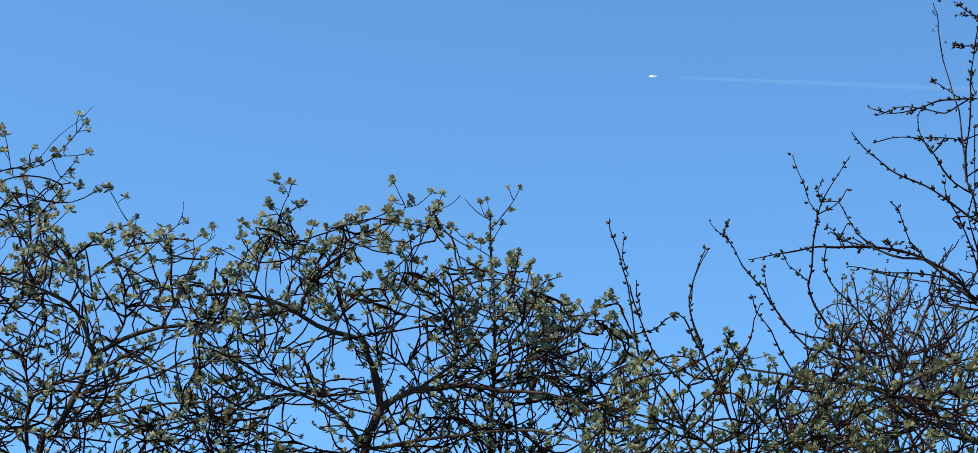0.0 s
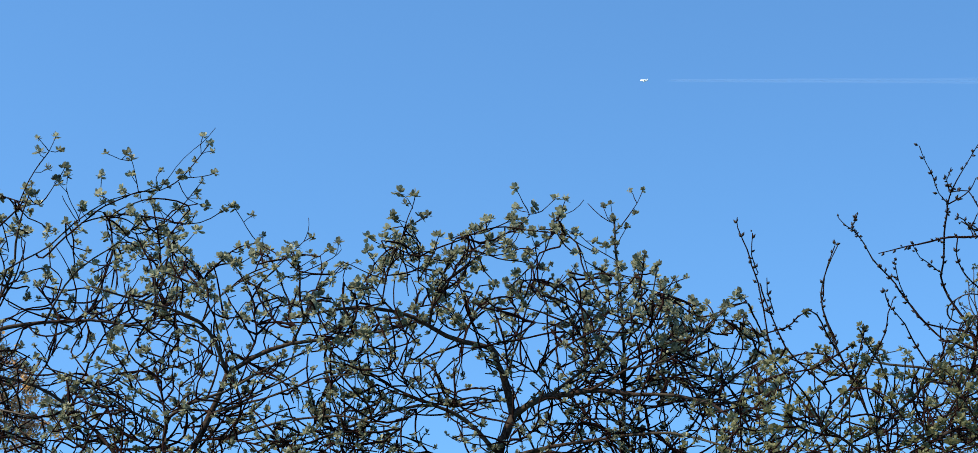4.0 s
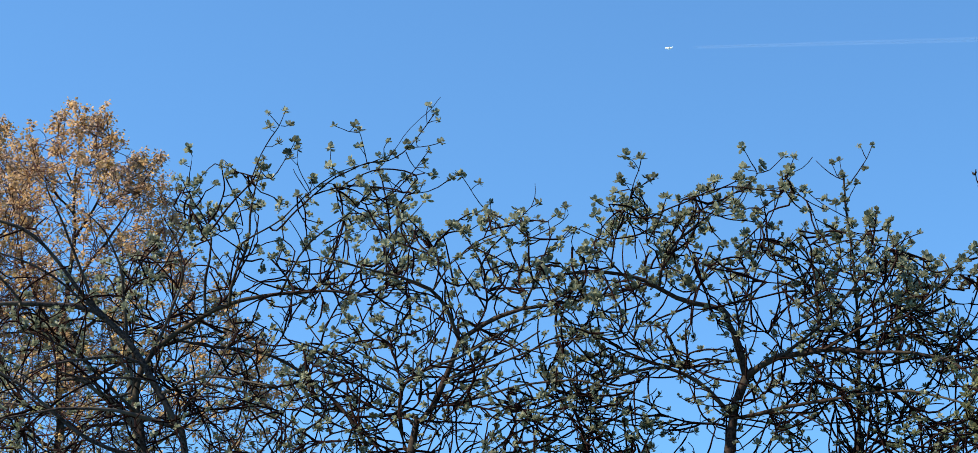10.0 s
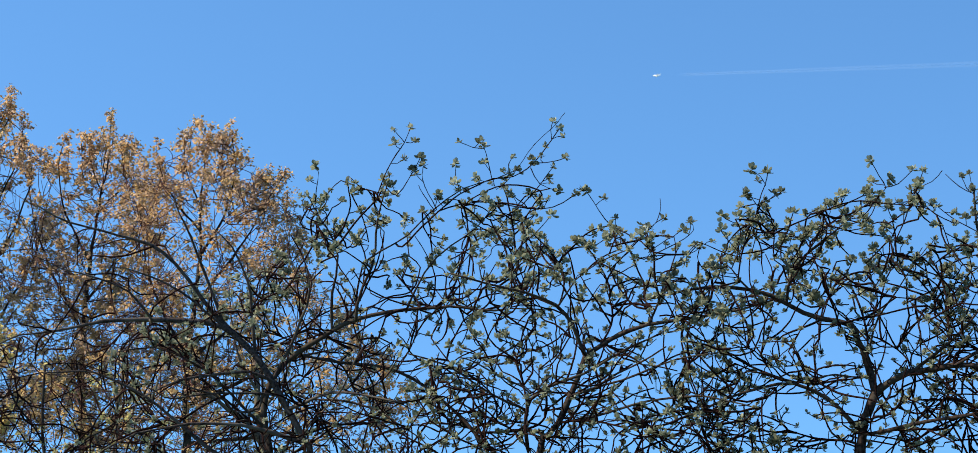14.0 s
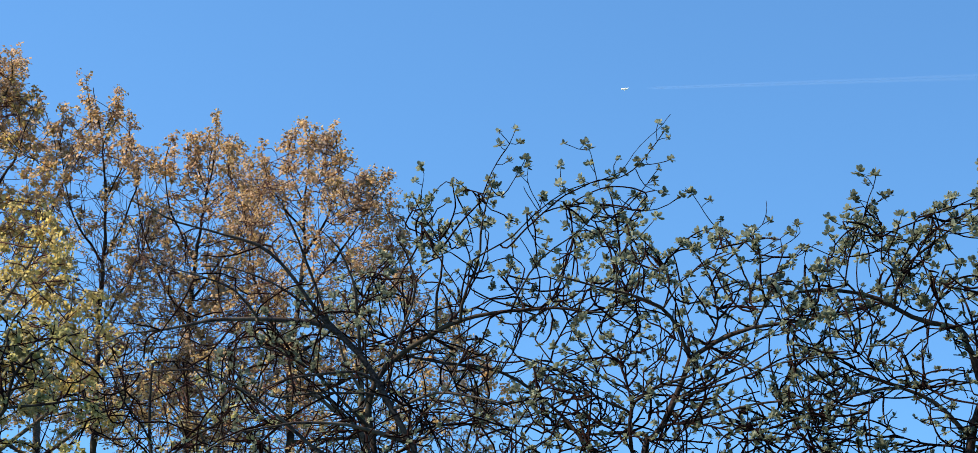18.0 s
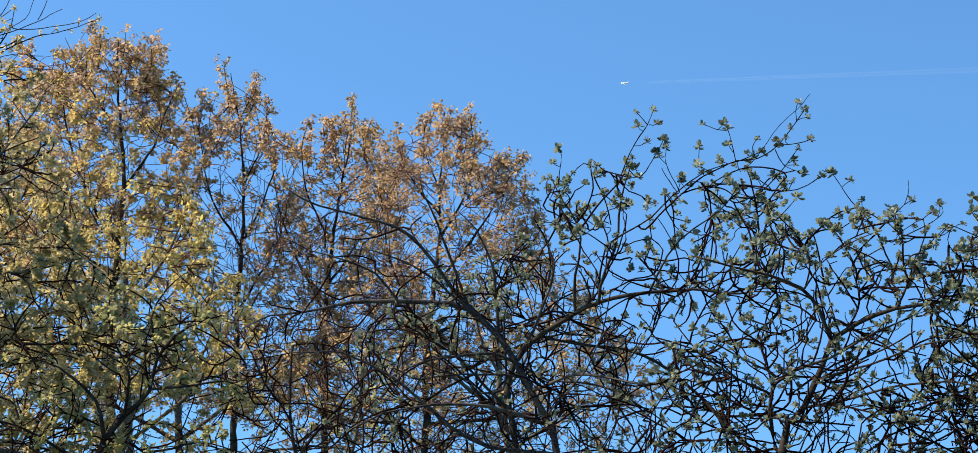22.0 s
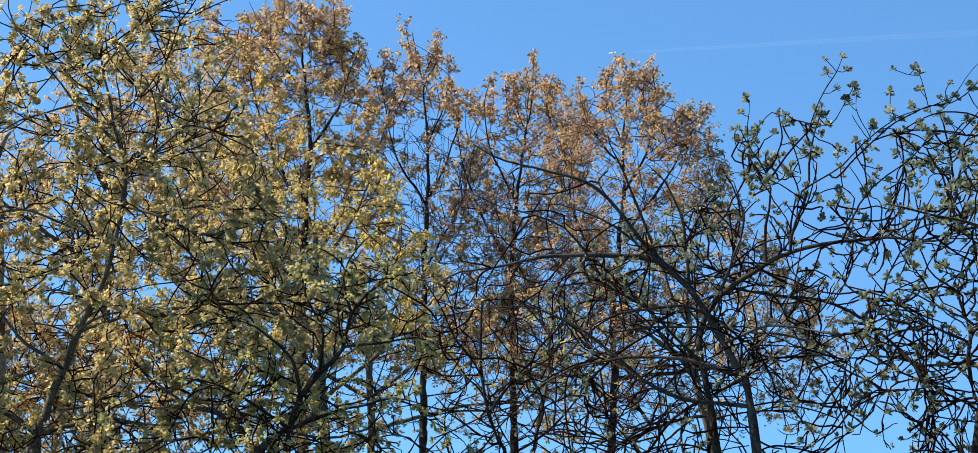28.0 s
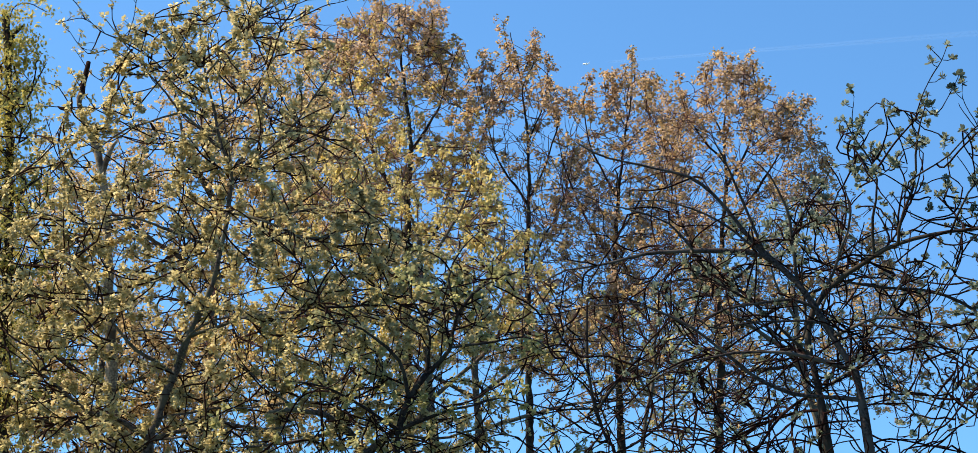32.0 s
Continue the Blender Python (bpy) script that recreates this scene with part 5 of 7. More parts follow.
tree.limb([(-1.02, -0.20, 3.64), (-1.13, -0.28, 3.80), (-1.32, -0.35, 3.87), (-1.54, -0.42, 3.93), (-1.72, -0.50, 3.99)], (0.0098, 0.0029))
tree.limb([(0.00, 0.00, 2.71), (-0.51, -0.10, 2.78), (-1.01, -0.20, 3.15), (-1.34, -0.30, 3.29), (-1.63, -0.40, 3.28)], (0.0157, 0.0039))
tree.limb([(-0.50, 0.00, 3.58), (-0.83, -0.17, 3.82), (-1.09, -0.33, 3.91), (-1.34, -0.50, 3.91)], (0.0098, 0.0029))
tree.limb([(-0.25, 0.00, 3.21), (-0.42, -0.10, 3.20), (-0.59, -0.20, 3.18), (-0.76, -0.30, 3.15), (-0.90, -0.40, 3.15), (-1.00, -0.50, 3.18)], (.0085, .004))
tree.limb([(-0.34, 0.00, 3.12), (-0.48, -0.10, 3.08), (-0.55, -0.20, 3.14), (-0.70, -0.30, 3.18), (-0.79, -0.40, 3.22), (-0.82, -0.50, 3.25)], (.0085, .004))
tree.limb([(-0.09, 0.00, 2.93), (0.06, -0.12, 3.07), (0.17, -0.25, 3.21), (0.24, -0.38, 3.35), (0.30, -0.50, 3.44)], (.0075, .004))
tree.crown([(-2.16, 3.49), (-1.90, 3.81), (-1.77, 4.37), (-1.45, 4.25), (-1.13, 4.18), (-0.94, 4.38), (-0.78, 4.34), (-0.53, 4.18), (-0.22, 4.22), (0.02, 4.06), (0.34, 3.86), (0.66, 3.50), (0.74, 3.03)], (48, 310), deep=0.9, low=2.1, back=0.5, girth=0.95, gaps=-0.4)
tree.leaves(LEAF_BUD, "small", 1.0, (0.10, 0.04), single=60)
tagged(tree.root, "bare dark tree with long crooked limbs", "tree", "row of budding trees")

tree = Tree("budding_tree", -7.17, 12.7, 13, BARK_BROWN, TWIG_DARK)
tree.trunk([(0.33, 0.00, -0.15), (0.20, 0.00, 1.26), (-0.00, 0.00, 2.80), (-0.05, 0.00, 3.02), (-0.06, 0.00, 3.18), (-0.01, 0.00, 3.34), (0.09, 0.00, 3.46)], (0.0272, 0.0184))
tree.limb([(0.09, 0.00, 3.46), (0.29, -0.07, 3.61), (0.53, -0.13, 3.72), (0.84, -0.20, 3.77), (1.20, -0.27, 3.77), (1.51, -0.33, 3.76), (1.75, -0.40, 3.74)], (0.0184, 0.0041))
tree.limb([(-0.05, 0.00, 3.02), (-0.27, -0.10, 3.24), (-0.51, -0.20, 3.41), (-0.74, -0.30, 3.49), (-0.96, -0.40, 3.45)], (0.0102, 0.0034))
tree.limb([(-0.06, 0.00, 3.18), (-0.08, -0.07, 3.41), (-0.09, -0.15, 3.60), (-0.04, -0.22, 3.83), (-0.08, -0.30, 4.06)], (0.0082, 0.0027))
tree.limb([(0.52, -0.20, 3.71), (0.56, -0.28, 3.91), (0.64, -0.35, 4.14), (0.67, -0.42, 4.41), (0.72, -0.50, 4.60)], (0.0122, 0.0034))
tree.limb([(0.37, -0.10, 3.65), (0.36, -0.20, 3.88), (0.40, -0.30, 4.11), (0.27, -0.40, 4.33), (0.19, -0.50, 4.47)], (0.0095, 0.0027))
tree.limb([(0.84, -0.30, 3.75), (0.95, -0.35, 3.98), (1.11, -0.40, 4.14), (1.27, -0.45, 4.25), (1.38, -0.50, 4.40)], (0.0082, 0.0027))
tree.limb([(0.17, 0.00, 3.50), (0.41, -0.03, 3.46), (0.69, -0.07, 3.41), (0.97, -0.10, 3.29), (1.13, -0.13, 3.15), (1.28, -0.17, 2.97), (1.40, -0.20, 2.79)], (0.0068, 0.0136))
tree.limb([(0.59, -0.40, 4.05), (0.83, -0.42, 4.21), (0.99, -0.44, 4.37), (1.19, -0.46, 4.51), (1.39, -0.48, 4.57), (1.55, -0.50, 4.64)], (0.0061, 0.0027))
tree.limb([(-0.01, 0.00, 3.34), (0.21, -0.12, 3.20), (0.52, -0.25, 3.15), (0.83, -0.38, 2.98), (1.05, -0.50, 2.78)], (0.0082, 0.0041))
tree.shoot([(0.64, -0.50, 4.45), (0.70, -0.50, 4.61), (0.76, -0.50, 4.72), (0.81, -0.50, 4.80), (0.85, -0.50, 4.90)], (0.00375, 0.002083))
tree.shoot([(0.81, -0.50, 4.80), (0.77, -0.50, 4.85), (0.74, -0.50, 4.88)], (0.0025, 0.001833))
tree.shoot([(0.82, -0.50, 4.80), (0.85, -0.50, 4.80), (0.88, -0.50, 4.81)], (0.0025, 0.001833))
tree.shoot([(0.76, -0.50, 4.45), (0.83, -0.50, 4.56), (0.89, -0.50, 4.65), (0.91, -0.50, 4.70)], (0.003333, 0.002083))
tree.shoot([(1.01, -0.50, 4.37), (0.96, -0.50, 4.47), (0.93, -0.50, 4.56), (0.93, -0.50, 4.65)], (0.003333, 0.002083))
tree.shoot([(1.00, -0.50, 4.36), (0.95, -0.50, 4.43), (0.91, -0.50, 4.50), (0.90, -0.50, 4.52)], (0.002917, 0.001833), leafy=False)
tree.shoot([(0.80, -0.50, 4.12), (0.92, -0.50, 4.25), (1.03, -0.50, 4.36), (1.16, -0.50, 4.47), (1.28, -0.50, 4.53), (1.38, -0.50, 4.57), (1.50, -0.50, 4.59), (1.60, -0.50, 4.64), (1.68, -0.50, 4.72), (1.76, -0.50, 4.84), (1.81, -0.50, 4.91)], (0.005417, 0.0025))
tree.shoot([(1.76, -0.50, 4.84), (1.76, -0.50, 4.90), (1.77, -0.50, 4.96)], (0.0025, 0.001833))
tree.shoot([(1.40, -0.50, 4.50), (1.48, -0.50, 4.57), (1.54, -0.50, 4.66), (1.61, -0.50, 4.75), (1.71, -0.50, 4.86), (1.80, -0.50, 4.96), (1.85, -0.50, 5.02)], (0.002167, 0.0015), leafy=False)
tree.shoot([(1.37, -0.50, 4.57), (1.35, -0.50, 4.68), (1.32, -0.50, 4.78)], (0.002917, 0.002083))
tree.shoot([(1.32, -0.50, 4.77), (1.25, -0.50, 4.78), (1.16, -0.50, 4.81)], (0.002333, 0.001833))
tree.shoot([(1.48, -0.50, 4.59), (1.48, -0.50, 4.67), (1.51, -0.50, 4.72)], (0.0025, 0.001833))
tree.shoot([(1.66, -0.50, 4.68), (1.77, -0.50, 4.69), (1.85, -0.50, 4.72)], (0.0025, 0.001833))
tree.shoot([(1.38, -0.50, 4.30), (1.52, -0.50, 4.36), (1.62, -0.50, 4.46), (1.72, -0.50, 4.59), (1.77, -0.50, 4.66)], (0.00375, 0.002083))
tree.shoot([(1.62, -0.50, 4.65), (1.68, -0.50, 4.54), (1.80, -0.50, 4.50)], (0.0025, 0.001833))
tree.shoot([(1.17, -0.50, 4.47), (1.14, -0.50, 4.58), (1.14, -0.50, 4.66)], (0.0025, 0.001833))
tree.shoot([(1.02, -0.50, 4.35), (1.16, -0.50, 4.40), (1.32, -0.50, 4.42), (1.46, -0.50, 4.40), (1.60, -0.50, 4.38), (1.76, -0.50, 4.39), (1.88, -0.50, 4.46), (1.96, -0.50, 4.51)], (0.004167, 0.002333))
tree.shoot([(2.25, -0.50, 4.11), (2.19, -0.50, 4.21), (2.10, -0.50, 4.32), (2.03, -0.50, 4.43), (1.98, -0.50, 4.50)], (0.0035, 0.002083))
tree.shoot([(2.10, -0.50, 3.97), (2.24, -0.50, 4.11), (2.35, -0.50, 4.22), (2.43, -0.50, 4.30), (2.48, -0.50, 4.33)], (0.00375, 0.002083))
tree.shoot([(2.43, -0.50, 4.30), (2.46, -0.50, 4.37), (2.46, -0.50, 4.46)], (0.0025, 0.001667), leafy=False)
tree.shoot([(2.34, -0.50, 4.06), (2.49, -0.50, 4.14), (2.61, -0.50, 4.20), (2.67, -0.50, 4.26), (2.66, -0.50, 4.31)], (0.0035, 0.002083))
tree.shoot([(0.19, -0.50, 4.30), (0.17, -0.50, 4.40), (0.19, -0.50, 4.44)], (0.002917, 0.002083))
tree.shoot([(0.29, -0.50, 4.26), (0.25, -0.50, 4.36), (0.26, -0.50, 4.59), (0.24, -0.50, 4.64)], (0.003333, 0.002083))
tree.crown([(-1.00, 3.70), (-0.60, 3.95), (-0.20, 4.08), (0.04, 4.29), (0.10, 4.46), (0.20, 4.63), (0.40, 4.79), (0.69, 4.83), (0.80, 4.64), (0.98, 4.51), (1.19, 4.60), (1.36, 4.69), (1.57, 4.71), (1.69, 4.69), (1.86, 4.48), (1.89, 4.14), (1.84, 3.56)], (78, 1080), deep=0.8, low=2.1, back=0.15, girth=1.0, gaps=-0.6, per=1, spurs=0.16)
tree.leaves(LEAF_BUD, "rosette", 1.65, (1.0, 0.34), single=300, tilt=0.45, small=0.25)
tagged(tree.root, "crooked tree with opening pale green leaf clusters", "tree", "row of budding trees")

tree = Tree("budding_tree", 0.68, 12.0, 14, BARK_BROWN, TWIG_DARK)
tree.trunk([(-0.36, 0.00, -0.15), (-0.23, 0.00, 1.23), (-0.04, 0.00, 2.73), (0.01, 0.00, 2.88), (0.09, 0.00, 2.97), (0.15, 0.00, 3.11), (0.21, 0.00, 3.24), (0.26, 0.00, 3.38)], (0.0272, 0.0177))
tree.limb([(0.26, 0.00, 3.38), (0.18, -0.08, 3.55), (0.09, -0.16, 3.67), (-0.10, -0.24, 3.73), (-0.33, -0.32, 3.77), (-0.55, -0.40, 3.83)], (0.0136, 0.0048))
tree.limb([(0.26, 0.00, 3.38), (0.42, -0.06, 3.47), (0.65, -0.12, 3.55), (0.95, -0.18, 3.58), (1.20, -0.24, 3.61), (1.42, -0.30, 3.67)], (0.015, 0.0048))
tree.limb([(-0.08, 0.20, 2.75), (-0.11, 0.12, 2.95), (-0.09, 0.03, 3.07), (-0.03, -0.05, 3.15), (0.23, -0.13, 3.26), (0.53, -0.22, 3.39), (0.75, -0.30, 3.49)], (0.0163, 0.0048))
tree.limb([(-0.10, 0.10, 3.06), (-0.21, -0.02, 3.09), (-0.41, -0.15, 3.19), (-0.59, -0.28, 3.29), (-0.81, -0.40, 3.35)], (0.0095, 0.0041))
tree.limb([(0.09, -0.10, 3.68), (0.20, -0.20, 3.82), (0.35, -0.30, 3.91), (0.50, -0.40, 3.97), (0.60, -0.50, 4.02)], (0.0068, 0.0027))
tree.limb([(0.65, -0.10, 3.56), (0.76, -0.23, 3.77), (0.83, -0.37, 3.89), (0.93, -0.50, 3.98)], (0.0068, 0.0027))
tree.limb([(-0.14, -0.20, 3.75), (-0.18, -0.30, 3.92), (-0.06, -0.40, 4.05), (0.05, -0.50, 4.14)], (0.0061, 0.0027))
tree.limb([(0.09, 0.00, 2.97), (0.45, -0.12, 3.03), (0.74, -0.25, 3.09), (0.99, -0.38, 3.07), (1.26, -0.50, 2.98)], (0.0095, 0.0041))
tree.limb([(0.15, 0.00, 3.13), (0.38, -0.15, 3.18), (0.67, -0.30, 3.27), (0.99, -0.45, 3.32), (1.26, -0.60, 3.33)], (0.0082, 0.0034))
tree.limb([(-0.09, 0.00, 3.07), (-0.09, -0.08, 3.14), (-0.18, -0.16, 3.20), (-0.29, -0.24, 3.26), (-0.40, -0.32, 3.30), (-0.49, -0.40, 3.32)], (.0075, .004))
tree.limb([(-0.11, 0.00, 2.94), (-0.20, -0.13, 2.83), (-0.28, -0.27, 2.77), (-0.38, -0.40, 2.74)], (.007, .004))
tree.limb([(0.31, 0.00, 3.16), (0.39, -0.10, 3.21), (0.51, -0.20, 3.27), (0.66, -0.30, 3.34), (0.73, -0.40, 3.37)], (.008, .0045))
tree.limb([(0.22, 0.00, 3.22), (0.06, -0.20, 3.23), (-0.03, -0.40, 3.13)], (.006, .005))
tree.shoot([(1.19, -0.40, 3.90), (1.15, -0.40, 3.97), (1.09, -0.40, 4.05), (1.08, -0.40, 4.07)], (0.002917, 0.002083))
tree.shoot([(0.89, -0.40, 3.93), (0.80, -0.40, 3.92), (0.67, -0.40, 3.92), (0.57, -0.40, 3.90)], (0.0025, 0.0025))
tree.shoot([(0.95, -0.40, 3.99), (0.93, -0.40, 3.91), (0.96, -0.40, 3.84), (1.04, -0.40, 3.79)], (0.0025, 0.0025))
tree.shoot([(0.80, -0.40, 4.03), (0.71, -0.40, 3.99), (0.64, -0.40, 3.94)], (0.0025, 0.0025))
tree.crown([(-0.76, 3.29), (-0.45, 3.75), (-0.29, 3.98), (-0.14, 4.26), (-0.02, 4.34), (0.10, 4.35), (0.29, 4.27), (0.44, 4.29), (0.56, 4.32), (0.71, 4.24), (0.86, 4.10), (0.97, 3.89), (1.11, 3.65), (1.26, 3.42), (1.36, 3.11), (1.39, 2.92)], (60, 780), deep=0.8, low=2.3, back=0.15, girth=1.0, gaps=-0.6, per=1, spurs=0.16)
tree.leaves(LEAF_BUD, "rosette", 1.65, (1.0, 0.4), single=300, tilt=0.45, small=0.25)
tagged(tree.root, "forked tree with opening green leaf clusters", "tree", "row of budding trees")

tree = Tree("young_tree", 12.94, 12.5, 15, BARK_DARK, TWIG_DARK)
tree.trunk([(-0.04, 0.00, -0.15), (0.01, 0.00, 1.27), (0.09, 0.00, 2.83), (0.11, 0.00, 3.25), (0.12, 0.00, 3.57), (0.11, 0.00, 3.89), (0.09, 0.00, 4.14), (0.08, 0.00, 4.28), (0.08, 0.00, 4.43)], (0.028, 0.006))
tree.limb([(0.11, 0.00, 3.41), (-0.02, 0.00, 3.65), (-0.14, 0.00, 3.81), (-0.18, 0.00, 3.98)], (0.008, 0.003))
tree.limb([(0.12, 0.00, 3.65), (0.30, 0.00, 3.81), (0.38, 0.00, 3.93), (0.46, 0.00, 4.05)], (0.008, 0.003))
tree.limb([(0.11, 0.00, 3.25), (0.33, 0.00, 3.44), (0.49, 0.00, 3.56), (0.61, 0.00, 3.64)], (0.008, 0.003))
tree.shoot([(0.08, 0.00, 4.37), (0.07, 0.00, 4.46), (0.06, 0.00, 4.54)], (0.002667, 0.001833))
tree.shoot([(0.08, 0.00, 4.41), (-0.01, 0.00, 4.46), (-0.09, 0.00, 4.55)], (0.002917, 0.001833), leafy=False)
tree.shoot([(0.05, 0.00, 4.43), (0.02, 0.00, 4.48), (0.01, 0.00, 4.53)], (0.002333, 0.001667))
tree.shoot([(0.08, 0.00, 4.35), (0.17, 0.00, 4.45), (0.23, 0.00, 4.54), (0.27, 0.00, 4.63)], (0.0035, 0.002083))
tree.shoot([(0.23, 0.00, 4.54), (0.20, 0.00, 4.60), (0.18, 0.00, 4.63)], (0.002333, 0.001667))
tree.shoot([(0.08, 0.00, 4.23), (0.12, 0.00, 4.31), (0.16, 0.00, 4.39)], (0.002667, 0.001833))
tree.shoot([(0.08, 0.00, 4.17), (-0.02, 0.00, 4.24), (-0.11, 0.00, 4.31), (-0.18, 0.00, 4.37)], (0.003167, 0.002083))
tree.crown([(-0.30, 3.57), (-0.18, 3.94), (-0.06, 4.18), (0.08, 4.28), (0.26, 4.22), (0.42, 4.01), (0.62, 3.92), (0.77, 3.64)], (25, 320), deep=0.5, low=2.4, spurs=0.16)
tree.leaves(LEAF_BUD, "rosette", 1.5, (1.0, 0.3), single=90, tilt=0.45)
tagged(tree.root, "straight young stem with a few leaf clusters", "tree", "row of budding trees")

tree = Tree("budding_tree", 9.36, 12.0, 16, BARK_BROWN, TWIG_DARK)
tree.trunk([(-0.25, 0.00, -0.15), (-0.12, 0.00, 1.26), (0.08, 0.00, 2.79), (0.13, 0.00, 2.98), (0.18, 0.00, 3.11)], (0.034, 0.0272))
tree.limb([(0.18, 0.00, 3.11), (0.15, -0.04, 3.30), (0.10, -0.09, 3.42), (0.06, -0.13, 3.52), (-0.11, -0.18, 3.54), (-0.32, -0.22, 3.63), (-0.52, -0.27, 3.71), (-0.75, -0.31, 3.74), (-0.97, -0.36, 3.70), (-1.15, -0.40, 3.66)], (0.0231, 0.0068))
tree.limb([(0.18, 0.00, 3.11), (0.38, -0.08, 3.21), (0.64, -0.17, 3.23), (0.90, -0.25, 3.20), (1.15, -0.33, 3.19), (1.36, -0.42, 3.11), (1.53, -0.50, 2.93)], (0.0231, 0.0054))
tree.limb([(0.10, 0.00, 2.90), (0.02, -0.05, 2.95), (-0.11, -0.10, 3.08), (-0.30, -0.15, 3.15), (-0.48, -0.20, 3.13), (-0.70, -0.25, 3.06), (-0.92, -0.30, 2.97)], (0.0177, 0.0054))
tree.limb([(0.38, -0.10, 3.20), (0.53, -0.16, 3.32), (0.72, -0.22, 3.46), (0.87, -0.28, 3.64), (1.02, -0.34, 3.78), (1.05, -0.40, 3.92)], (0.0109, 0.0034))
tree.limb([(0.13, 0.00, 3.34), (0.23, -0.17, 3.55), (0.38, -0.33, 3.75), (0.52, -0.50, 3.90)], (0.0095, 0.0027))
tree.limb([(-0.32, -0.20, 3.64), (-0.26, -0.30, 3.83), (-0.11, -0.40, 3.96), (0.04, -0.50, 4.05), (0.19, -0.60, 4.15)], (0.0088, 0.0027))
tree.limb([(-0.52, -0.30, 3.71), (-0.63, -0.37, 3.82), (-0.55, -0.43, 3.96), (-0.51, -0.50, 4.09)], (0.0068, 0.0027))
tree.limb([(0.64, -0.20, 3.23), (0.86, -0.28, 3.34), (1.12, -0.36, 3.40), (1.30, -0.44, 3.54), (1.44, -0.52, 3.67), (1.54, -0.60, 3.73)], (0.0095, 0.0027))
tree.limb([(0.08, 0.00, 2.85), (0.34, -0.14, 2.89), (0.63, -0.28, 2.93), (0.99, -0.42, 2.95), (1.27, -0.56, 2.89), (1.50, -0.70, 2.78)], (0.0136, 0.0054))
tree.limb([(0.63, 0.00, 3.26), (0.63, -0.10, 3.36), (0.60, -0.20, 3.46), (0.53, -0.30, 3.53), (0.45, -0.40, 3.60)], (.007, .004))
tree.limb([(0.10, 0.00, 3.19), (-0.01, -0.08, 3.22), (-0.12, -0.16, 3.20), (-0.27, -0.24, 3.16), (-0.41, -0.32, 3.20), (-0.56, -0.40, 3.21)], (.006, .0035))
tree.limb([(0.47, 0.00, 3.24), (0.49, -0.10, 3.12), (0.63, -0.20, 3.05), (0.77, -0.30, 3.05), (0.86, -0.40, 3.00)], (.006, .0035))
tree.shoot([(-0.59, -0.40, 3.75), (-0.56, -0.42, 3.90), (-0.51, -0.44, 4.04), (-0.45, -0.46, 4.19), (-0.41, -0.48, 4.31), (-0.39, -0.50, 4.38)], (0.004583, 0.002333))
tree.shoot([(-0.41, -0.40, 4.33), (-0.44, -0.45, 4.37), (-0.49, -0.50, 4.40)], (0.0025, 0.001833))
tree.shoot([(-0.44, -0.40, 4.22), (-0.37, -0.45, 4.24), (-0.31, -0.50, 4.26)], (0.0025, 0.001833))
tree.shoot([(-0.37, -0.40, 3.87), (-0.37, -0.43, 4.01), (-0.39, -0.47, 4.12), (-0.42, -0.50, 4.21)], (0.00375, 0.0025))
tree.shoot([(-0.38, -0.40, 4.02), (-0.49, -0.43, 4.07), (-0.61, -0.47, 4.09), (-0.67, -0.50, 4.13)], (0.0035, 0.002083))
tree.shoot([(-0.46, -0.40, 4.19), (-0.49, -0.45, 4.24), (-0.52, -0.50, 4.26)], (0.0025, 0.001833))
tree.shoot([(-0.29, -0.40, 3.73), (-0.20, -0.43, 3.87), (-0.12, -0.45, 4.00), (-0.01, -0.47, 4.07), (0.13, -0.50, 4.08)], (0.004583, 0.0025))
tree.shoot([(-0.35, -0.40, 4.04), (-0.23, -0.41, 4.09), (-0.12, -0.42, 4.13), (0.03, -0.43, 4.18), (0.14, -0.44, 4.19), (0.28, -0.46, 4.17), (0.42, -0.47, 4.15), (0.53, -0.48, 4.12), (0.60, -0.49, 4.02), (0.64, -0.50, 3.87)], (0.004167, 0.0025))
tree.shoot([(0.15, -0.40, 4.11), (0.23, -0.43, 4.19), (0.29, -0.45, 4.27), (0.25, -0.47, 4.34), (0.21, -0.50, 4.42)], (0.0035, 0.002083))
tree.shoot([(0.29, -0.40, 4.28), (0.37, -0.45, 4.29), (0.45, -0.50, 4.35)], (0.002917, 0.002083))
tree.shoot([(0.32, -0.40, 3.89), (0.40, -0.43, 4.07), (0.44, -0.45, 4.18), (0.47, -0.47, 4.25), (0.51, -0.50, 4.34)], (0.004, 0.002083))
tree.shoot([(0.47, -0.40, 4.26), (0.56, -0.45, 4.29), (0.62, -0.50, 4.34)], (0.002917, 0.001667), leafy=False)
tree.shoot([(-0.20, -0.40, 3.88), (-0.13, -0.43, 3.97), (-0.09, -0.47, 4.07), (-0.11, -0.50, 4.13)], (0.002917, 0.001833), leafy=False)
tree.shoot([(0.03, -0.40, 4.18), (0.05, -0.45, 4.20), (0.06, -0.50, 4.23)], (0.0025, 0.001833))
tree.shoot([(-0.37, -0.40, 3.89), (-0.29, -0.45, 4.03), (-0.25, -0.50, 4.13)], (0.003333, 0.002083))
tree.shoot([(-0.12, -0.40, 4.01), (-0.04, -0.45, 4.13), (-0.05, -0.50, 4.17)], (0.0025, 0.001667), leafy=False)
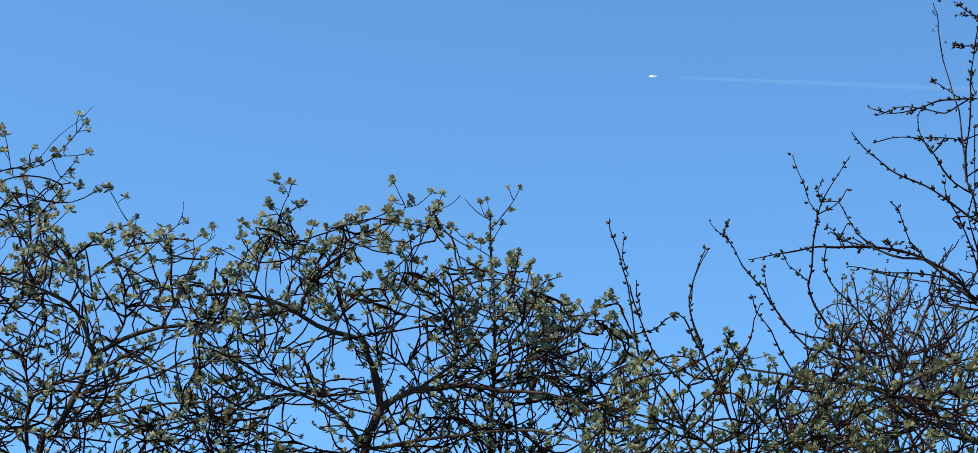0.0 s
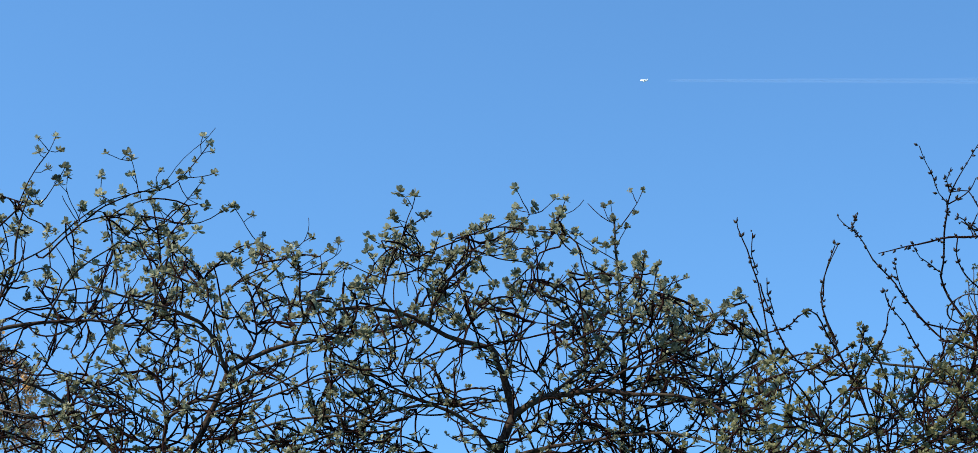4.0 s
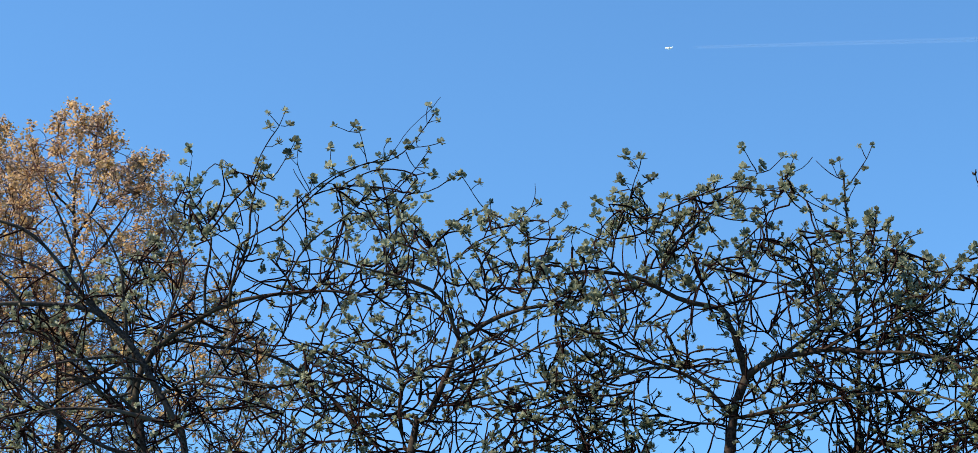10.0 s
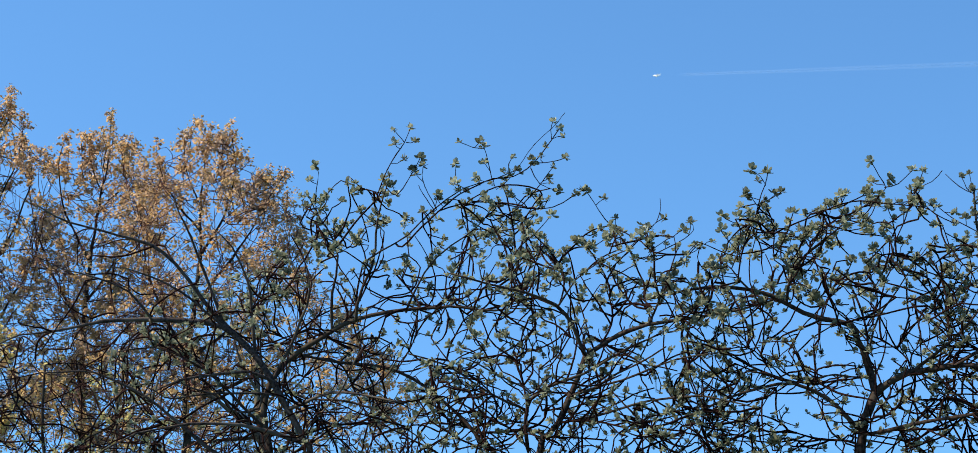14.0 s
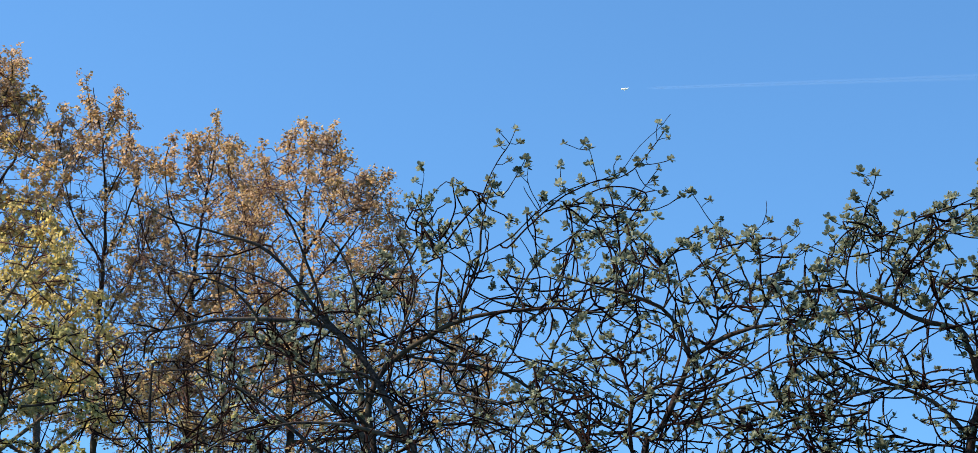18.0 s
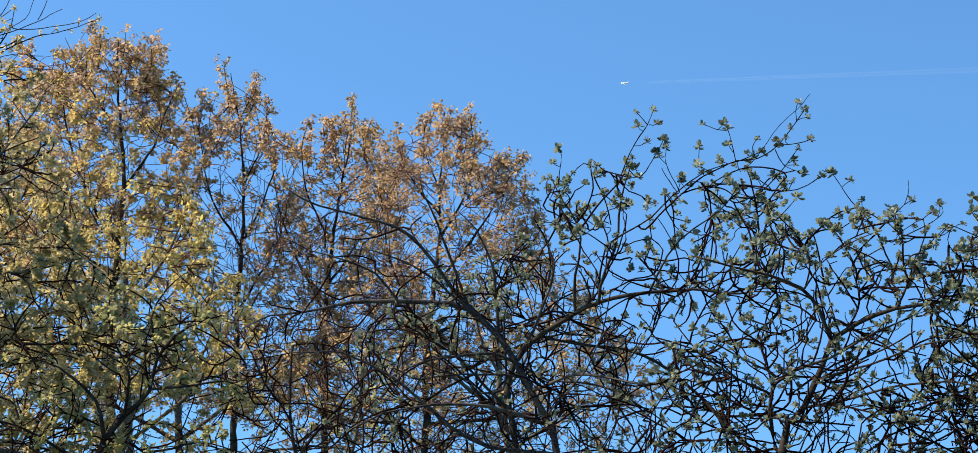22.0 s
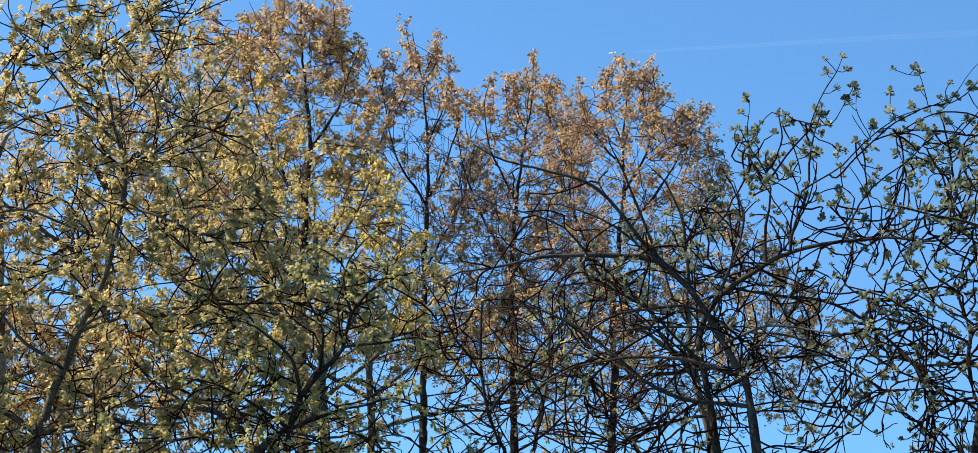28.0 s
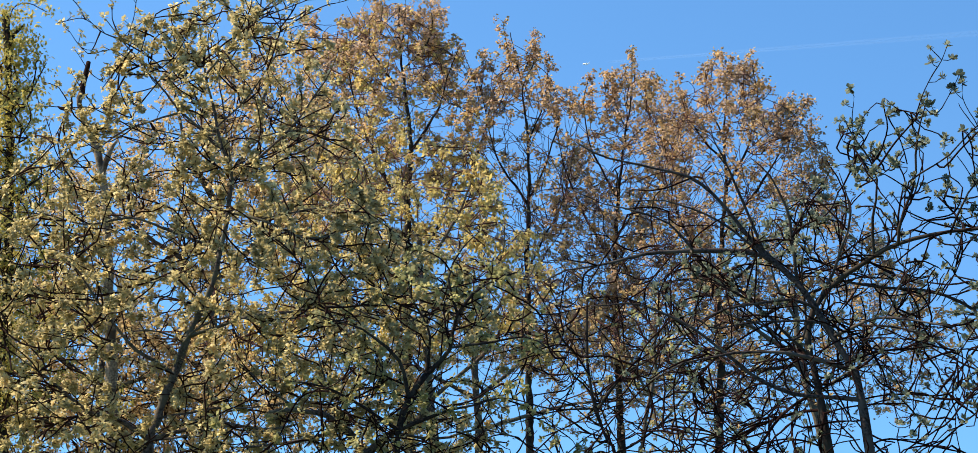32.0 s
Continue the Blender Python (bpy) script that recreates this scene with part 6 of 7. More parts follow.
tree.shoot([(0.91, -0.40, 3.73), (0.95, -0.45, 3.87), (0.97, -0.50, 4.00)], (0.00375, 0.002083))
tree.crown([(-1.10, 3.27), (-0.96, 3.58), (-0.83, 3.93), (-0.72, 4.16), (-0.60, 4.34), (-0.47, 4.42), (-0.31, 4.24), (-0.15, 4.26), (0.04, 4.34), (0.23, 4.40), (0.39, 4.44), (0.51, 4.47), (0.60, 4.24), (0.70, 4.12), (0.89, 4.14), (1.05, 4.18), (1.16, 3.98), (1.41, 3.99), (1.58, 3.89), (1.73, 3.73), (1.80, 3.49), (1.91, 3.18)], (96, 1540), deep=0.8, low=2.3, back=0.15, girth=1.0, gaps=-0.6, per=1, spurs=0.16)
tree.leaves(LEAF_BUD, "rosette", 1.65, (1.0, 0.42), single=300, tilt=0.45, small=0.25)
tagged(tree.root, "spreading tree with opening green leaf clusters", "tree", "row of budding trees")

tree = Tree("shrub", 19.99, 8.3, 17, BARK_DARK, TWIG_DARK)
tree.trunk([(0.41, 0.00, -0.15), (0.30, 0.00, 1.07), (0.13, 0.00, 2.38), (0.11, -0.03, 2.54), (0.01, -0.07, 2.79), (-0.06, -0.10, 2.98), (-0.08, -0.13, 3.10), (-0.05, -0.17, 3.20), (-0.00, -0.20, 3.29)], (0.014, 0.002), leafy=False)
tree.limb([(0.11, 0.00, 2.54), (0.26, -0.10, 2.68), (0.39, -0.20, 2.80), (0.46, -0.30, 2.86), (0.52, -0.40, 2.94)], (0.006, 0.004))
tree.limb([(0.13, 0.00, 2.38), (0.41, -0.10, 2.53), (0.66, -0.20, 2.67), (0.85, -0.30, 2.75), (1.04, -0.40, 2.81)], (0.008, 0.003))
tree.limb([(0.13, 0.00, 2.38), (-0.10, -0.10, 2.58), (-0.32, -0.20, 2.64), (-0.50, -0.30, 2.66), (-0.59, -0.40, 2.63)], (0.006, 0.004))
tree.limb([(0.11, 0.00, 2.54), (0.16, -0.10, 2.73), (0.09, -0.20, 2.87), (0.07, -0.30, 2.92)], (0.005, 0.003))
tree.limb([(0.16, 0.00, 2.44), (0.39, -0.10, 2.55), (0.49, -0.20, 2.74), (0.63, -0.30, 2.83)], (0.006, 0.004))
tree.shoot([(-0.06, -0.20, 2.67), (-0.14, -0.22, 2.77), (-0.23, -0.24, 2.87), (-0.28, -0.26, 3.00), (-0.31, -0.28, 3.10), (-0.32, -0.30, 3.13)], (0.0035, 0.0025), leafy=False)
tree.shoot([(-0.27, -0.20, 2.82), (-0.30, -0.21, 2.93), (-0.31, -0.23, 3.03), (-0.33, -0.24, 3.14), (-0.35, -0.26, 3.21), (-0.37, -0.27, 3.28), (-0.40, -0.29, 3.37), (-0.40, -0.30, 3.41)], (0.00375, 0.001833), leafy=False)
tree.shoot([(-0.33, -0.20, 3.19), (-0.35, -0.25, 3.26), (-0.34, -0.30, 3.34)], (0.002333, 0.001667), leafy=False)
tree.shoot([(-0.27, -0.20, 3.02), (-0.29, -0.25, 3.10), (-0.29, -0.30, 3.15)], (0.0025, 0.001667), leafy=False)
tree.shoot([(0.01, -0.20, 2.77), (-0.06, -0.23, 2.92), (-0.10, -0.27, 2.99), (-0.13, -0.30, 3.01)], (0.0035, 0.002333))
tree.shoot([(-0.02, -0.20, 2.88), (-0.07, -0.22, 3.02), (-0.07, -0.24, 3.08), (-0.06, -0.26, 3.15), (-0.04, -0.28, 3.20), (-0.01, -0.30, 3.27)], (0.003333, 0.001667), leafy=False)
tree.shoot([(-0.30, -0.20, 2.94), (-0.23, -0.23, 2.95), (-0.18, -0.27, 2.98), (-0.14, -0.30, 3.00)], (0.002917, 0.002333))
tree.shoot([(-0.35, -0.20, 2.72), (-0.25, -0.23, 2.76), (-0.13, -0.25, 2.78), (-0.02, -0.28, 2.83), (0.04, -0.30, 2.86)], (0.004, 0.0025))
tree.shoot([(0.03, -0.20, 2.77), (0.07, -0.25, 2.85), (0.09, -0.30, 2.92)], (0.003333, 0.002333))
tree.shoot([(0.06, -0.20, 2.72), (0.12, -0.23, 2.82), (0.17, -0.25, 2.91), (0.19, -0.28, 2.98), (0.21, -0.30, 3.04)], (0.0035, 0.001667), leafy=False)
tree.crown([(-0.54, 2.70), (-0.40, 2.84), (-0.33, 2.90), (-0.28, 2.92), (-0.20, 2.94), (-0.07, 2.96), (0.09, 2.95), (0.24, 2.95), (0.40, 2.87), (0.55, 2.90), (0.73, 2.84), (0.93, 2.90), (1.19, 2.90), (1.38, 2.67)], (58, 760), deep=0.45, low=2.1, girth=0.85, spurs=0, lift=0.5, rise=1.6)
tree.leaves(LEAF_HEDGE, "rosette", 1.15, (0.95, 0.7), single=280, tilt=0.5)
tree.buds(BUD_BROWN, 0.032, .8)
tagged(tree.root, "tall shrub with green leaf clusters and upright shoots", "tree", "row of budding trees")

tree = Tree("budding_tree", 28.99, 9.5, 18, BARK_DARK, TWIG_DARK)
tree.trunk([(0.51, 0.00, -0.15), (0.39, 0.00, 1.14), (0.21, 0.00, 2.54), (0.15, 0.00, 2.77), (0.04, 0.00, 3.01), (-0.10, 0.00, 3.19), (-0.24, 0.00, 3.33)], (0.03, 0.014))
tree.shoot([(-0.24, -0.10, 3.30), (-0.30, -0.12, 3.36), (-0.35, -0.13, 3.42), (-0.41, -0.15, 3.46), (-0.48, -0.17, 3.50), (-0.59, -0.18, 3.53), (-0.70, -0.20, 3.54), (-0.85, -0.22, 3.55), (-0.93, -0.23, 3.55), (-0.99, -0.25, 3.54), (-1.10, -0.27, 3.52), (-1.19, -0.28, 3.51), (-1.28, -0.30, 3.49)], (0.0085, 0.0024), leafy=False)
tree.limb([(-0.24, -0.10, 3.28), (-0.34, -0.13, 3.37), (-0.42, -0.16, 3.44), (-0.50, -0.19, 3.48), (-0.62, -0.21, 3.50), (-0.74, -0.24, 3.53), (-0.85, -0.27, 3.57), (-0.89, -0.30, 3.61)], (0.0075, 0.003))
tree.limb([(-0.03, -0.10, 3.32), (-0.14, -0.12, 3.53), (-0.23, -0.13, 3.68), (-0.26, -0.15, 3.81), (-0.27, -0.17, 3.91), (-0.28, -0.18, 4.05), (-0.29, -0.20, 4.18), (-0.31, -0.22, 4.28), (-0.33, -0.23, 4.37), (-0.35, -0.25, 4.49), (-0.36, -0.27, 4.57), (-0.37, -0.28, 4.66), (-0.38, -0.30, 4.70)], (0.006, 0.002))
tree.shoot([(-0.26, -0.10, 3.84), (-0.26, -0.13, 4.01), (-0.24, -0.17, 4.16), (-0.23, -0.20, 4.27), (-0.22, -0.23, 4.38), (-0.19, -0.27, 4.52), (-0.16, -0.30, 4.63)], (0.0042, 0.002), leafy=False)
tree.shoot([(-0.20, -0.10, 4.29), (-0.23, -0.20, 4.33), (-0.20, -0.30, 4.35)], (0.0025, 0.001833), leafy=False)
tree.shoot([(-0.28, -0.10, 4.07), (-0.32, -0.17, 4.06), (-0.39, -0.23, 4.05), (-0.44, -0.30, 4.04)], (0.0035, 0.002083), leafy=False)
tree.shoot([(-0.42, -0.10, 4.01), (-0.45, -0.15, 4.06), (-0.51, -0.20, 4.07), (-0.60, -0.25, 4.06), (-0.67, -0.30, 4.03)], (0.0035, 0.002083), leafy=False)
tree.shoot([(-0.46, -0.10, 4.08), (-0.47, -0.17, 4.12), (-0.47, -0.23, 4.17), (-0.45, -0.30, 4.18)], (0.0025, 0.001667), leafy=False)
tree.shoot([(-0.20, -0.10, 4.27), (-0.31, -0.13, 4.27), (-0.39, -0.17, 4.25), (-0.45, -0.20, 4.22), (-0.53, -0.23, 4.19), (-0.61, -0.27, 4.18), (-0.69, -0.30, 4.20)], (0.004, 0.002083), leafy=False)
tree.shoot([(-0.24, -0.10, 4.27), (-0.29, -0.13, 4.23), (-0.35, -0.17, 4.19), (-0.42, -0.20, 4.20), (-0.48, -0.23, 4.21), (-0.56, -0.27, 4.20), (-0.66, -0.30, 4.16)], (0.00375, 0.001833), leafy=False)
tree.shoot([(-0.28, -0.10, 4.28), (-0.32, -0.17, 4.30), (-0.36, -0.23, 4.31), (-0.39, -0.30, 4.31)], (0.0025, 0.001833), leafy=False)
tree.shoot([(-0.22, -0.10, 3.67), (-0.33, -0.12, 3.76), (-0.41, -0.15, 3.82), (-0.49, -0.17, 3.86), (-0.58, -0.20, 3.90), (-0.64, -0.22, 3.94), (-0.70, -0.25, 3.99), (-0.75, -0.28, 4.05), (-0.78, -0.30, 4.09)], (0.005167, 0.002083), leafy=False)
tree.shoot([(-0.25, -0.10, 3.80), (-0.32, -0.15, 3.85), (-0.37, -0.20, 3.91), (-0.41, -0.25, 3.97), (-0.43, -0.30, 4.01)], (0.004333, 0.0025), leafy=False)
tree.shoot([(-0.48, -0.10, 3.52), (-0.53, -0.15, 3.58), (-0.56, -0.20, 3.66), (-0.58, -0.25, 3.71), (-0.61, -0.30, 3.74)], (0.0035, 0.002083), leafy=False)
tree.shoot([(-0.88, -0.10, 3.08), (-0.99, -0.13, 3.29), (-1.01, -0.16, 3.36), (-1.01, -0.19, 3.40), (-0.99, -0.21, 3.48), (-0.98, -0.24, 3.57), (-0.96, -0.27, 3.65), (-0.95, -0.30, 3.69)], (0.004833, 0.002917), leafy=False)
tree.shoot([(-0.97, -0.10, 3.74), (-1.00, -0.15, 3.79), (-1.02, -0.20, 3.86), (-1.04, -0.25, 3.92), (-1.06, -0.30, 3.99)], (0.002917, 0.001667), leafy=False)
tree.shoot([(-0.97, -0.10, 3.74), (-0.94, -0.15, 3.80), (-0.91, -0.20, 3.83), (-0.85, -0.25, 3.90), (-0.79, -0.30, 3.97)], (0.003167, 0.001667), leafy=False)
tree.shoot([(-0.95, -0.10, 3.80), (-0.95, -0.20, 3.84), (-0.92, -0.30, 3.87)], (0.0025, 0.001833), leafy=False)
tree.shoot([(-0.97, -0.10, 3.74), (-0.91, -0.17, 3.75), (-0.85, -0.23, 3.77), (-0.81, -0.30, 3.81)], (0.002833, 0.001833), leafy=False)
tree.shoot([(-0.87, -0.10, 3.80), (-0.82, -0.17, 3.70), (-0.77, -0.23, 3.61), (-0.70, -0.30, 3.53)], (0.0025, 0.0025), leafy=False)
tree.shoot([(-0.67, -0.10, 3.07), (-0.81, -0.14, 3.28), (-0.87, -0.18, 3.34), (-0.91, -0.22, 3.39), (-0.93, -0.26, 3.46), (-0.91, -0.30, 3.54)], (0.004333, 0.0025), leafy=False)
tree.shoot([(-1.02, -0.10, 3.08), (-1.19, -0.12, 3.30), (-1.23, -0.15, 3.37), (-1.28, -0.17, 3.43), (-1.32, -0.20, 3.49), (-1.36, -0.22, 3.56), (-1.39, -0.25, 3.62), (-1.43, -0.28, 3.64), (-1.46, -0.30, 3.68)], (0.004833, 0.001833), leafy=False)
tree.shoot([(-1.42, -0.10, 3.66), (-1.40, -0.20, 3.67), (-1.37, -0.30, 3.68)], (0.002333, 0.001667), leafy=False)
tree.shoot([(-1.20, -0.10, 3.33), (-1.21, -0.20, 3.39), (-1.21, -0.30, 3.45)], (0.0025, 0.001667), leafy=False)
tree.shoot([(-1.02, -0.10, 3.42), (-1.06, -0.17, 3.44), (-1.10, -0.23, 3.47), (-1.12, -0.30, 3.52)], (0.002833, 0.001833), leafy=False)
tree.shoot([(-0.29, -0.10, 3.36), (-0.39, -0.14, 3.40), (-0.51, -0.18, 3.42), (-0.59, -0.22, 3.42), (-0.70, -0.26, 3.43), (-0.81, -0.30, 3.44)], (0.004333, 0.001833), leafy=False)
tree.shoot([(-0.29, -0.10, 3.33), (-0.41, -0.17, 3.34), (-0.47, -0.23, 3.29), (-0.51, -0.30, 3.26)], (0.003333, 0.001833), leafy=False)
tree.shoot([(-0.23, -0.10, 3.44), (-0.27, -0.14, 3.59), (-0.31, -0.18, 3.69), (-0.35, -0.22, 3.74), (-0.36, -0.26, 3.81), (-0.35, -0.30, 3.84)], (0.00375, 0.001833), leafy=False)
tree.shoot([(-0.23, -0.10, 3.53), (-0.26, -0.15, 3.69), (-0.23, -0.20, 3.81), (-0.22, -0.25, 3.95), (-0.21, -0.30, 4.09)], (0.0035, 0.002083), leafy=False)
tree.shoot([(-0.19, -0.10, 4.53), (-0.25, -0.20, 4.51), (-0.29, -0.30, 4.48)], (0.003333, 0.002083), leafy=False)
tree.shoot([(-0.17, -0.10, 4.65), (-0.23, -0.20, 4.68), (-0.27, -0.30, 4.69)], (0.003333, 0.002083), leafy=False)
tree.shoot([(-0.18, -0.10, 4.68), (-0.24, -0.20, 4.66), (-0.28, -0.30, 4.63)], (0.0025, 0.001833), leafy=False)
tree.limb([(0.20, -0.10, 2.54), (-0.04, -0.12, 2.57), (-0.26, -0.14, 2.64), (-0.36, -0.15, 2.70), (-0.44, -0.17, 2.75), (-0.52, -0.19, 2.80), (-0.58, -0.21, 2.82), (-0.72, -0.23, 2.87), (-0.89, -0.25, 2.91), (-1.06, -0.26, 2.93), (-1.20, -0.28, 2.95), (-1.34, -0.30, 2.98)], (0.017, 0.005))
tree.limb([(-0.45, -0.10, 2.76), (-0.52, -0.15, 2.94), (-0.60, -0.20, 3.06), (-0.71, -0.25, 3.17), (-0.76, -0.30, 3.25)], (0.008, 0.004))
tree.shoot([(-0.90, -0.10, 2.93), (-0.88, -0.15, 3.10), (-1.00, -0.20, 3.13), (-1.08, -0.25, 3.15), (-1.13, -0.30, 3.20)], (0.005667, 0.0025), leafy=False)
tree.shoot([(-1.08, -0.10, 2.95), (-1.16, -0.15, 3.08), (-1.19, -0.20, 3.16), (-1.25, -0.25, 3.25), (-1.26, -0.30, 3.30)], (0.004167, 0.002083), leafy=False)
tree.shoot([(-0.36, -0.10, 2.71), (-0.33, -0.15, 2.94), (-0.37, -0.20, 3.09), (-0.42, -0.25, 3.22), (-0.44, -0.30, 3.30)], (0.005667, 0.0025), leafy=False)
tree.shoot([(-0.59, -0.20, 3.52), (-0.63, -0.23, 3.56), (-0.65, -0.25, 3.57)], (0.0028, 0.002), leafy=False)
tree.shoot([(-0.67, -0.20, 3.53), (-0.73, -0.23, 3.58), (-0.78, -0.25, 3.61)], (0.0028, 0.002), leafy=False)
tree.shoot([(-0.47, -0.20, 3.49), (-0.50, -0.23, 3.52), (-0.54, -0.25, 3.53)], (0.0028, 0.002), leafy=False)
tree.shoot([(-0.86, -0.20, 3.59), (-0.89, -0.23, 3.63), (-0.92, -0.25, 3.65)], (0.0028, 0.002), leafy=False)
tree.shoot([(-0.86, -0.20, 3.59), (-0.84, -0.23, 3.62), (-0.82, -0.25, 3.65)], (0.0028, 0.002), leafy=False)
tree.shoot([(-0.72, -0.20, 3.54), (-0.76, -0.23, 3.57), (-0.81, -0.25, 3.59)], (0.0028, 0.002), leafy=False)
tree.shoot([(-0.63, -0.20, 3.52), (-0.60, -0.23, 3.55), (-0.56, -0.25, 3.55)], (0.0028, 0.002), leafy=False)
tree.shoot([(-0.77, -0.20, 3.54), (-0.82, -0.23, 3.58), (-0.85, -0.25, 3.60)], (0.0028, 0.002), leafy=False)
tree.crown([(-1.39, 2.87), (-1.15, 3.10), (-0.94, 3.28), (-0.72, 3.45), (-0.49, 3.44), (-0.30, 3.86), (-0.11, 4.22), (0.18, 4.27), (0.44, 3.82), (0.63, 3.22)], (22, 560), deep=0.45, low=2.4, girth=0.9, spurs=0, lift=0.4, rise=1.6, per=1)
tree.leaves(BUD_BROWN, "small", 0.45, (0.8, 0.7))
tree.buds(BUD_BROWN, 0.034, .9)
tagged(tree.root, "bare tree with long arching shoots and fat buds", "tree", "row of budding trees")

# ---- aircraft and its trail ----
mat, n, l = node_material("white aircraft paint")
n["Principled BSDF"].inputs["Base Color"].default_value = (0.95, 0.95, 0.95, 1)
n["Principled BSDF"].inputs["Roughness"].default_value = 0.3
PAINT = mat
mat, n, l = node_material("ice trail")
p, out = n["Principled BSDF"], n["Material Output"]
p.inputs["Base Color"].default_value = (0.72, 0.86, 1.0, 1)
p.inputs["Roughness"].default_value = 1.0
clear, both, co, sep = n.new("ShaderNodeBsdfTransparent"), n.new("ShaderNodeMixShader"), n.new("ShaderNodeTexCoord"), n.new("ShaderNodeSeparateXYZ")
rise, fall, puff, mul, mul2 = n.new("ShaderNodeMapRange"), n.new("ShaderNodeMapRange"), n.new("ShaderNodeTexNoise"), n.new("ShaderNodeMath"), n.new("ShaderNodeMath")
mul.operation = mul2.operation = "MULTIPLY"
l.new(co.outputs["Object"], sep.inputs[0])
l.new(co.outputs["Object"], puff.inputs["Vector"])
puff.inputs["Scale"].default_value = 0.02
for node, a, b, c, d in ((rise, 46, 76, 0.0, 0.0185), (fall, 300, 1000, 1.0, 0.55)):
    l.new(sep.outputs["X"], node.inputs["Value"])
    node.inputs["From Min"].default_value, node.inputs["From Max"].default_value = a, b
    node.inputs["To Min"].default_value, node.inputs["To Max"].default_value = c, d
l.new(rise.outputs[0], mul.inputs[0])
l.new(fall.outputs[0], mul.inputs[1])
l.new(mul.outputs[0], mul2.inputs[0])
uneven = n.new("ShaderNodeMapRange")
uneven.inputs["To Min"].default_value, uneven.inputs["To Max"].default_value = 0.5, 1.4
l.new(puff.outputs["Fac"], uneven.inputs["Value"])
l.new(uneven.outputs[0], mul2.inputs[1])
l.new(mul2.outputs[0], both.inputs[0])
l.new(clear.outputs[0], both.inputs[1])
glint, ice = n.new("ShaderNodeBsdfTranslucent"), n.new("ShaderNodeMixShader")
glint.inputs["Color"].default_value = (0.72, 0.86, 1.0, 1)
ice.inputs[0].default_value = 0.5
l.new(p.outputs[0], ice.inputs[1])
l.new(glint.outputs[0], ice.inputs[2])
l.new(ice.outputs[0], both.inputs[2])
l.new(both.outputs[0], out.inputs["Surface"])
TRAIL = mat


def wing_mesh(name, root, tip, chord, tip_chord, thick):
    """A swept, tapered wing from root to tip, with a rounded section; the chord runs along x."""
    section = [(0, 0), (0.12, 0.5), (0.45, 0.55), (1, 0.02), (0.45, -0.4), (0.12, -0.4)]
    verts = [(o[0] + x * c, o[1], o[2] + z * thick * c / chord) for o, c in ((root, chord), (tip, tip_chord)) for x, z in section]
    tris = []
    for i in range(6):
        j = (i + 1) % 6
        tris += [(i, j, j + 6), (i, j + 6, i + 6)]
    tris += [(6, 7 + i, 8 + i) for i in range(4)] + [(0, 2 + i, 1 + i) for i in range(4)]
    return mesh_of(name, verts, tris, PAINT, True)


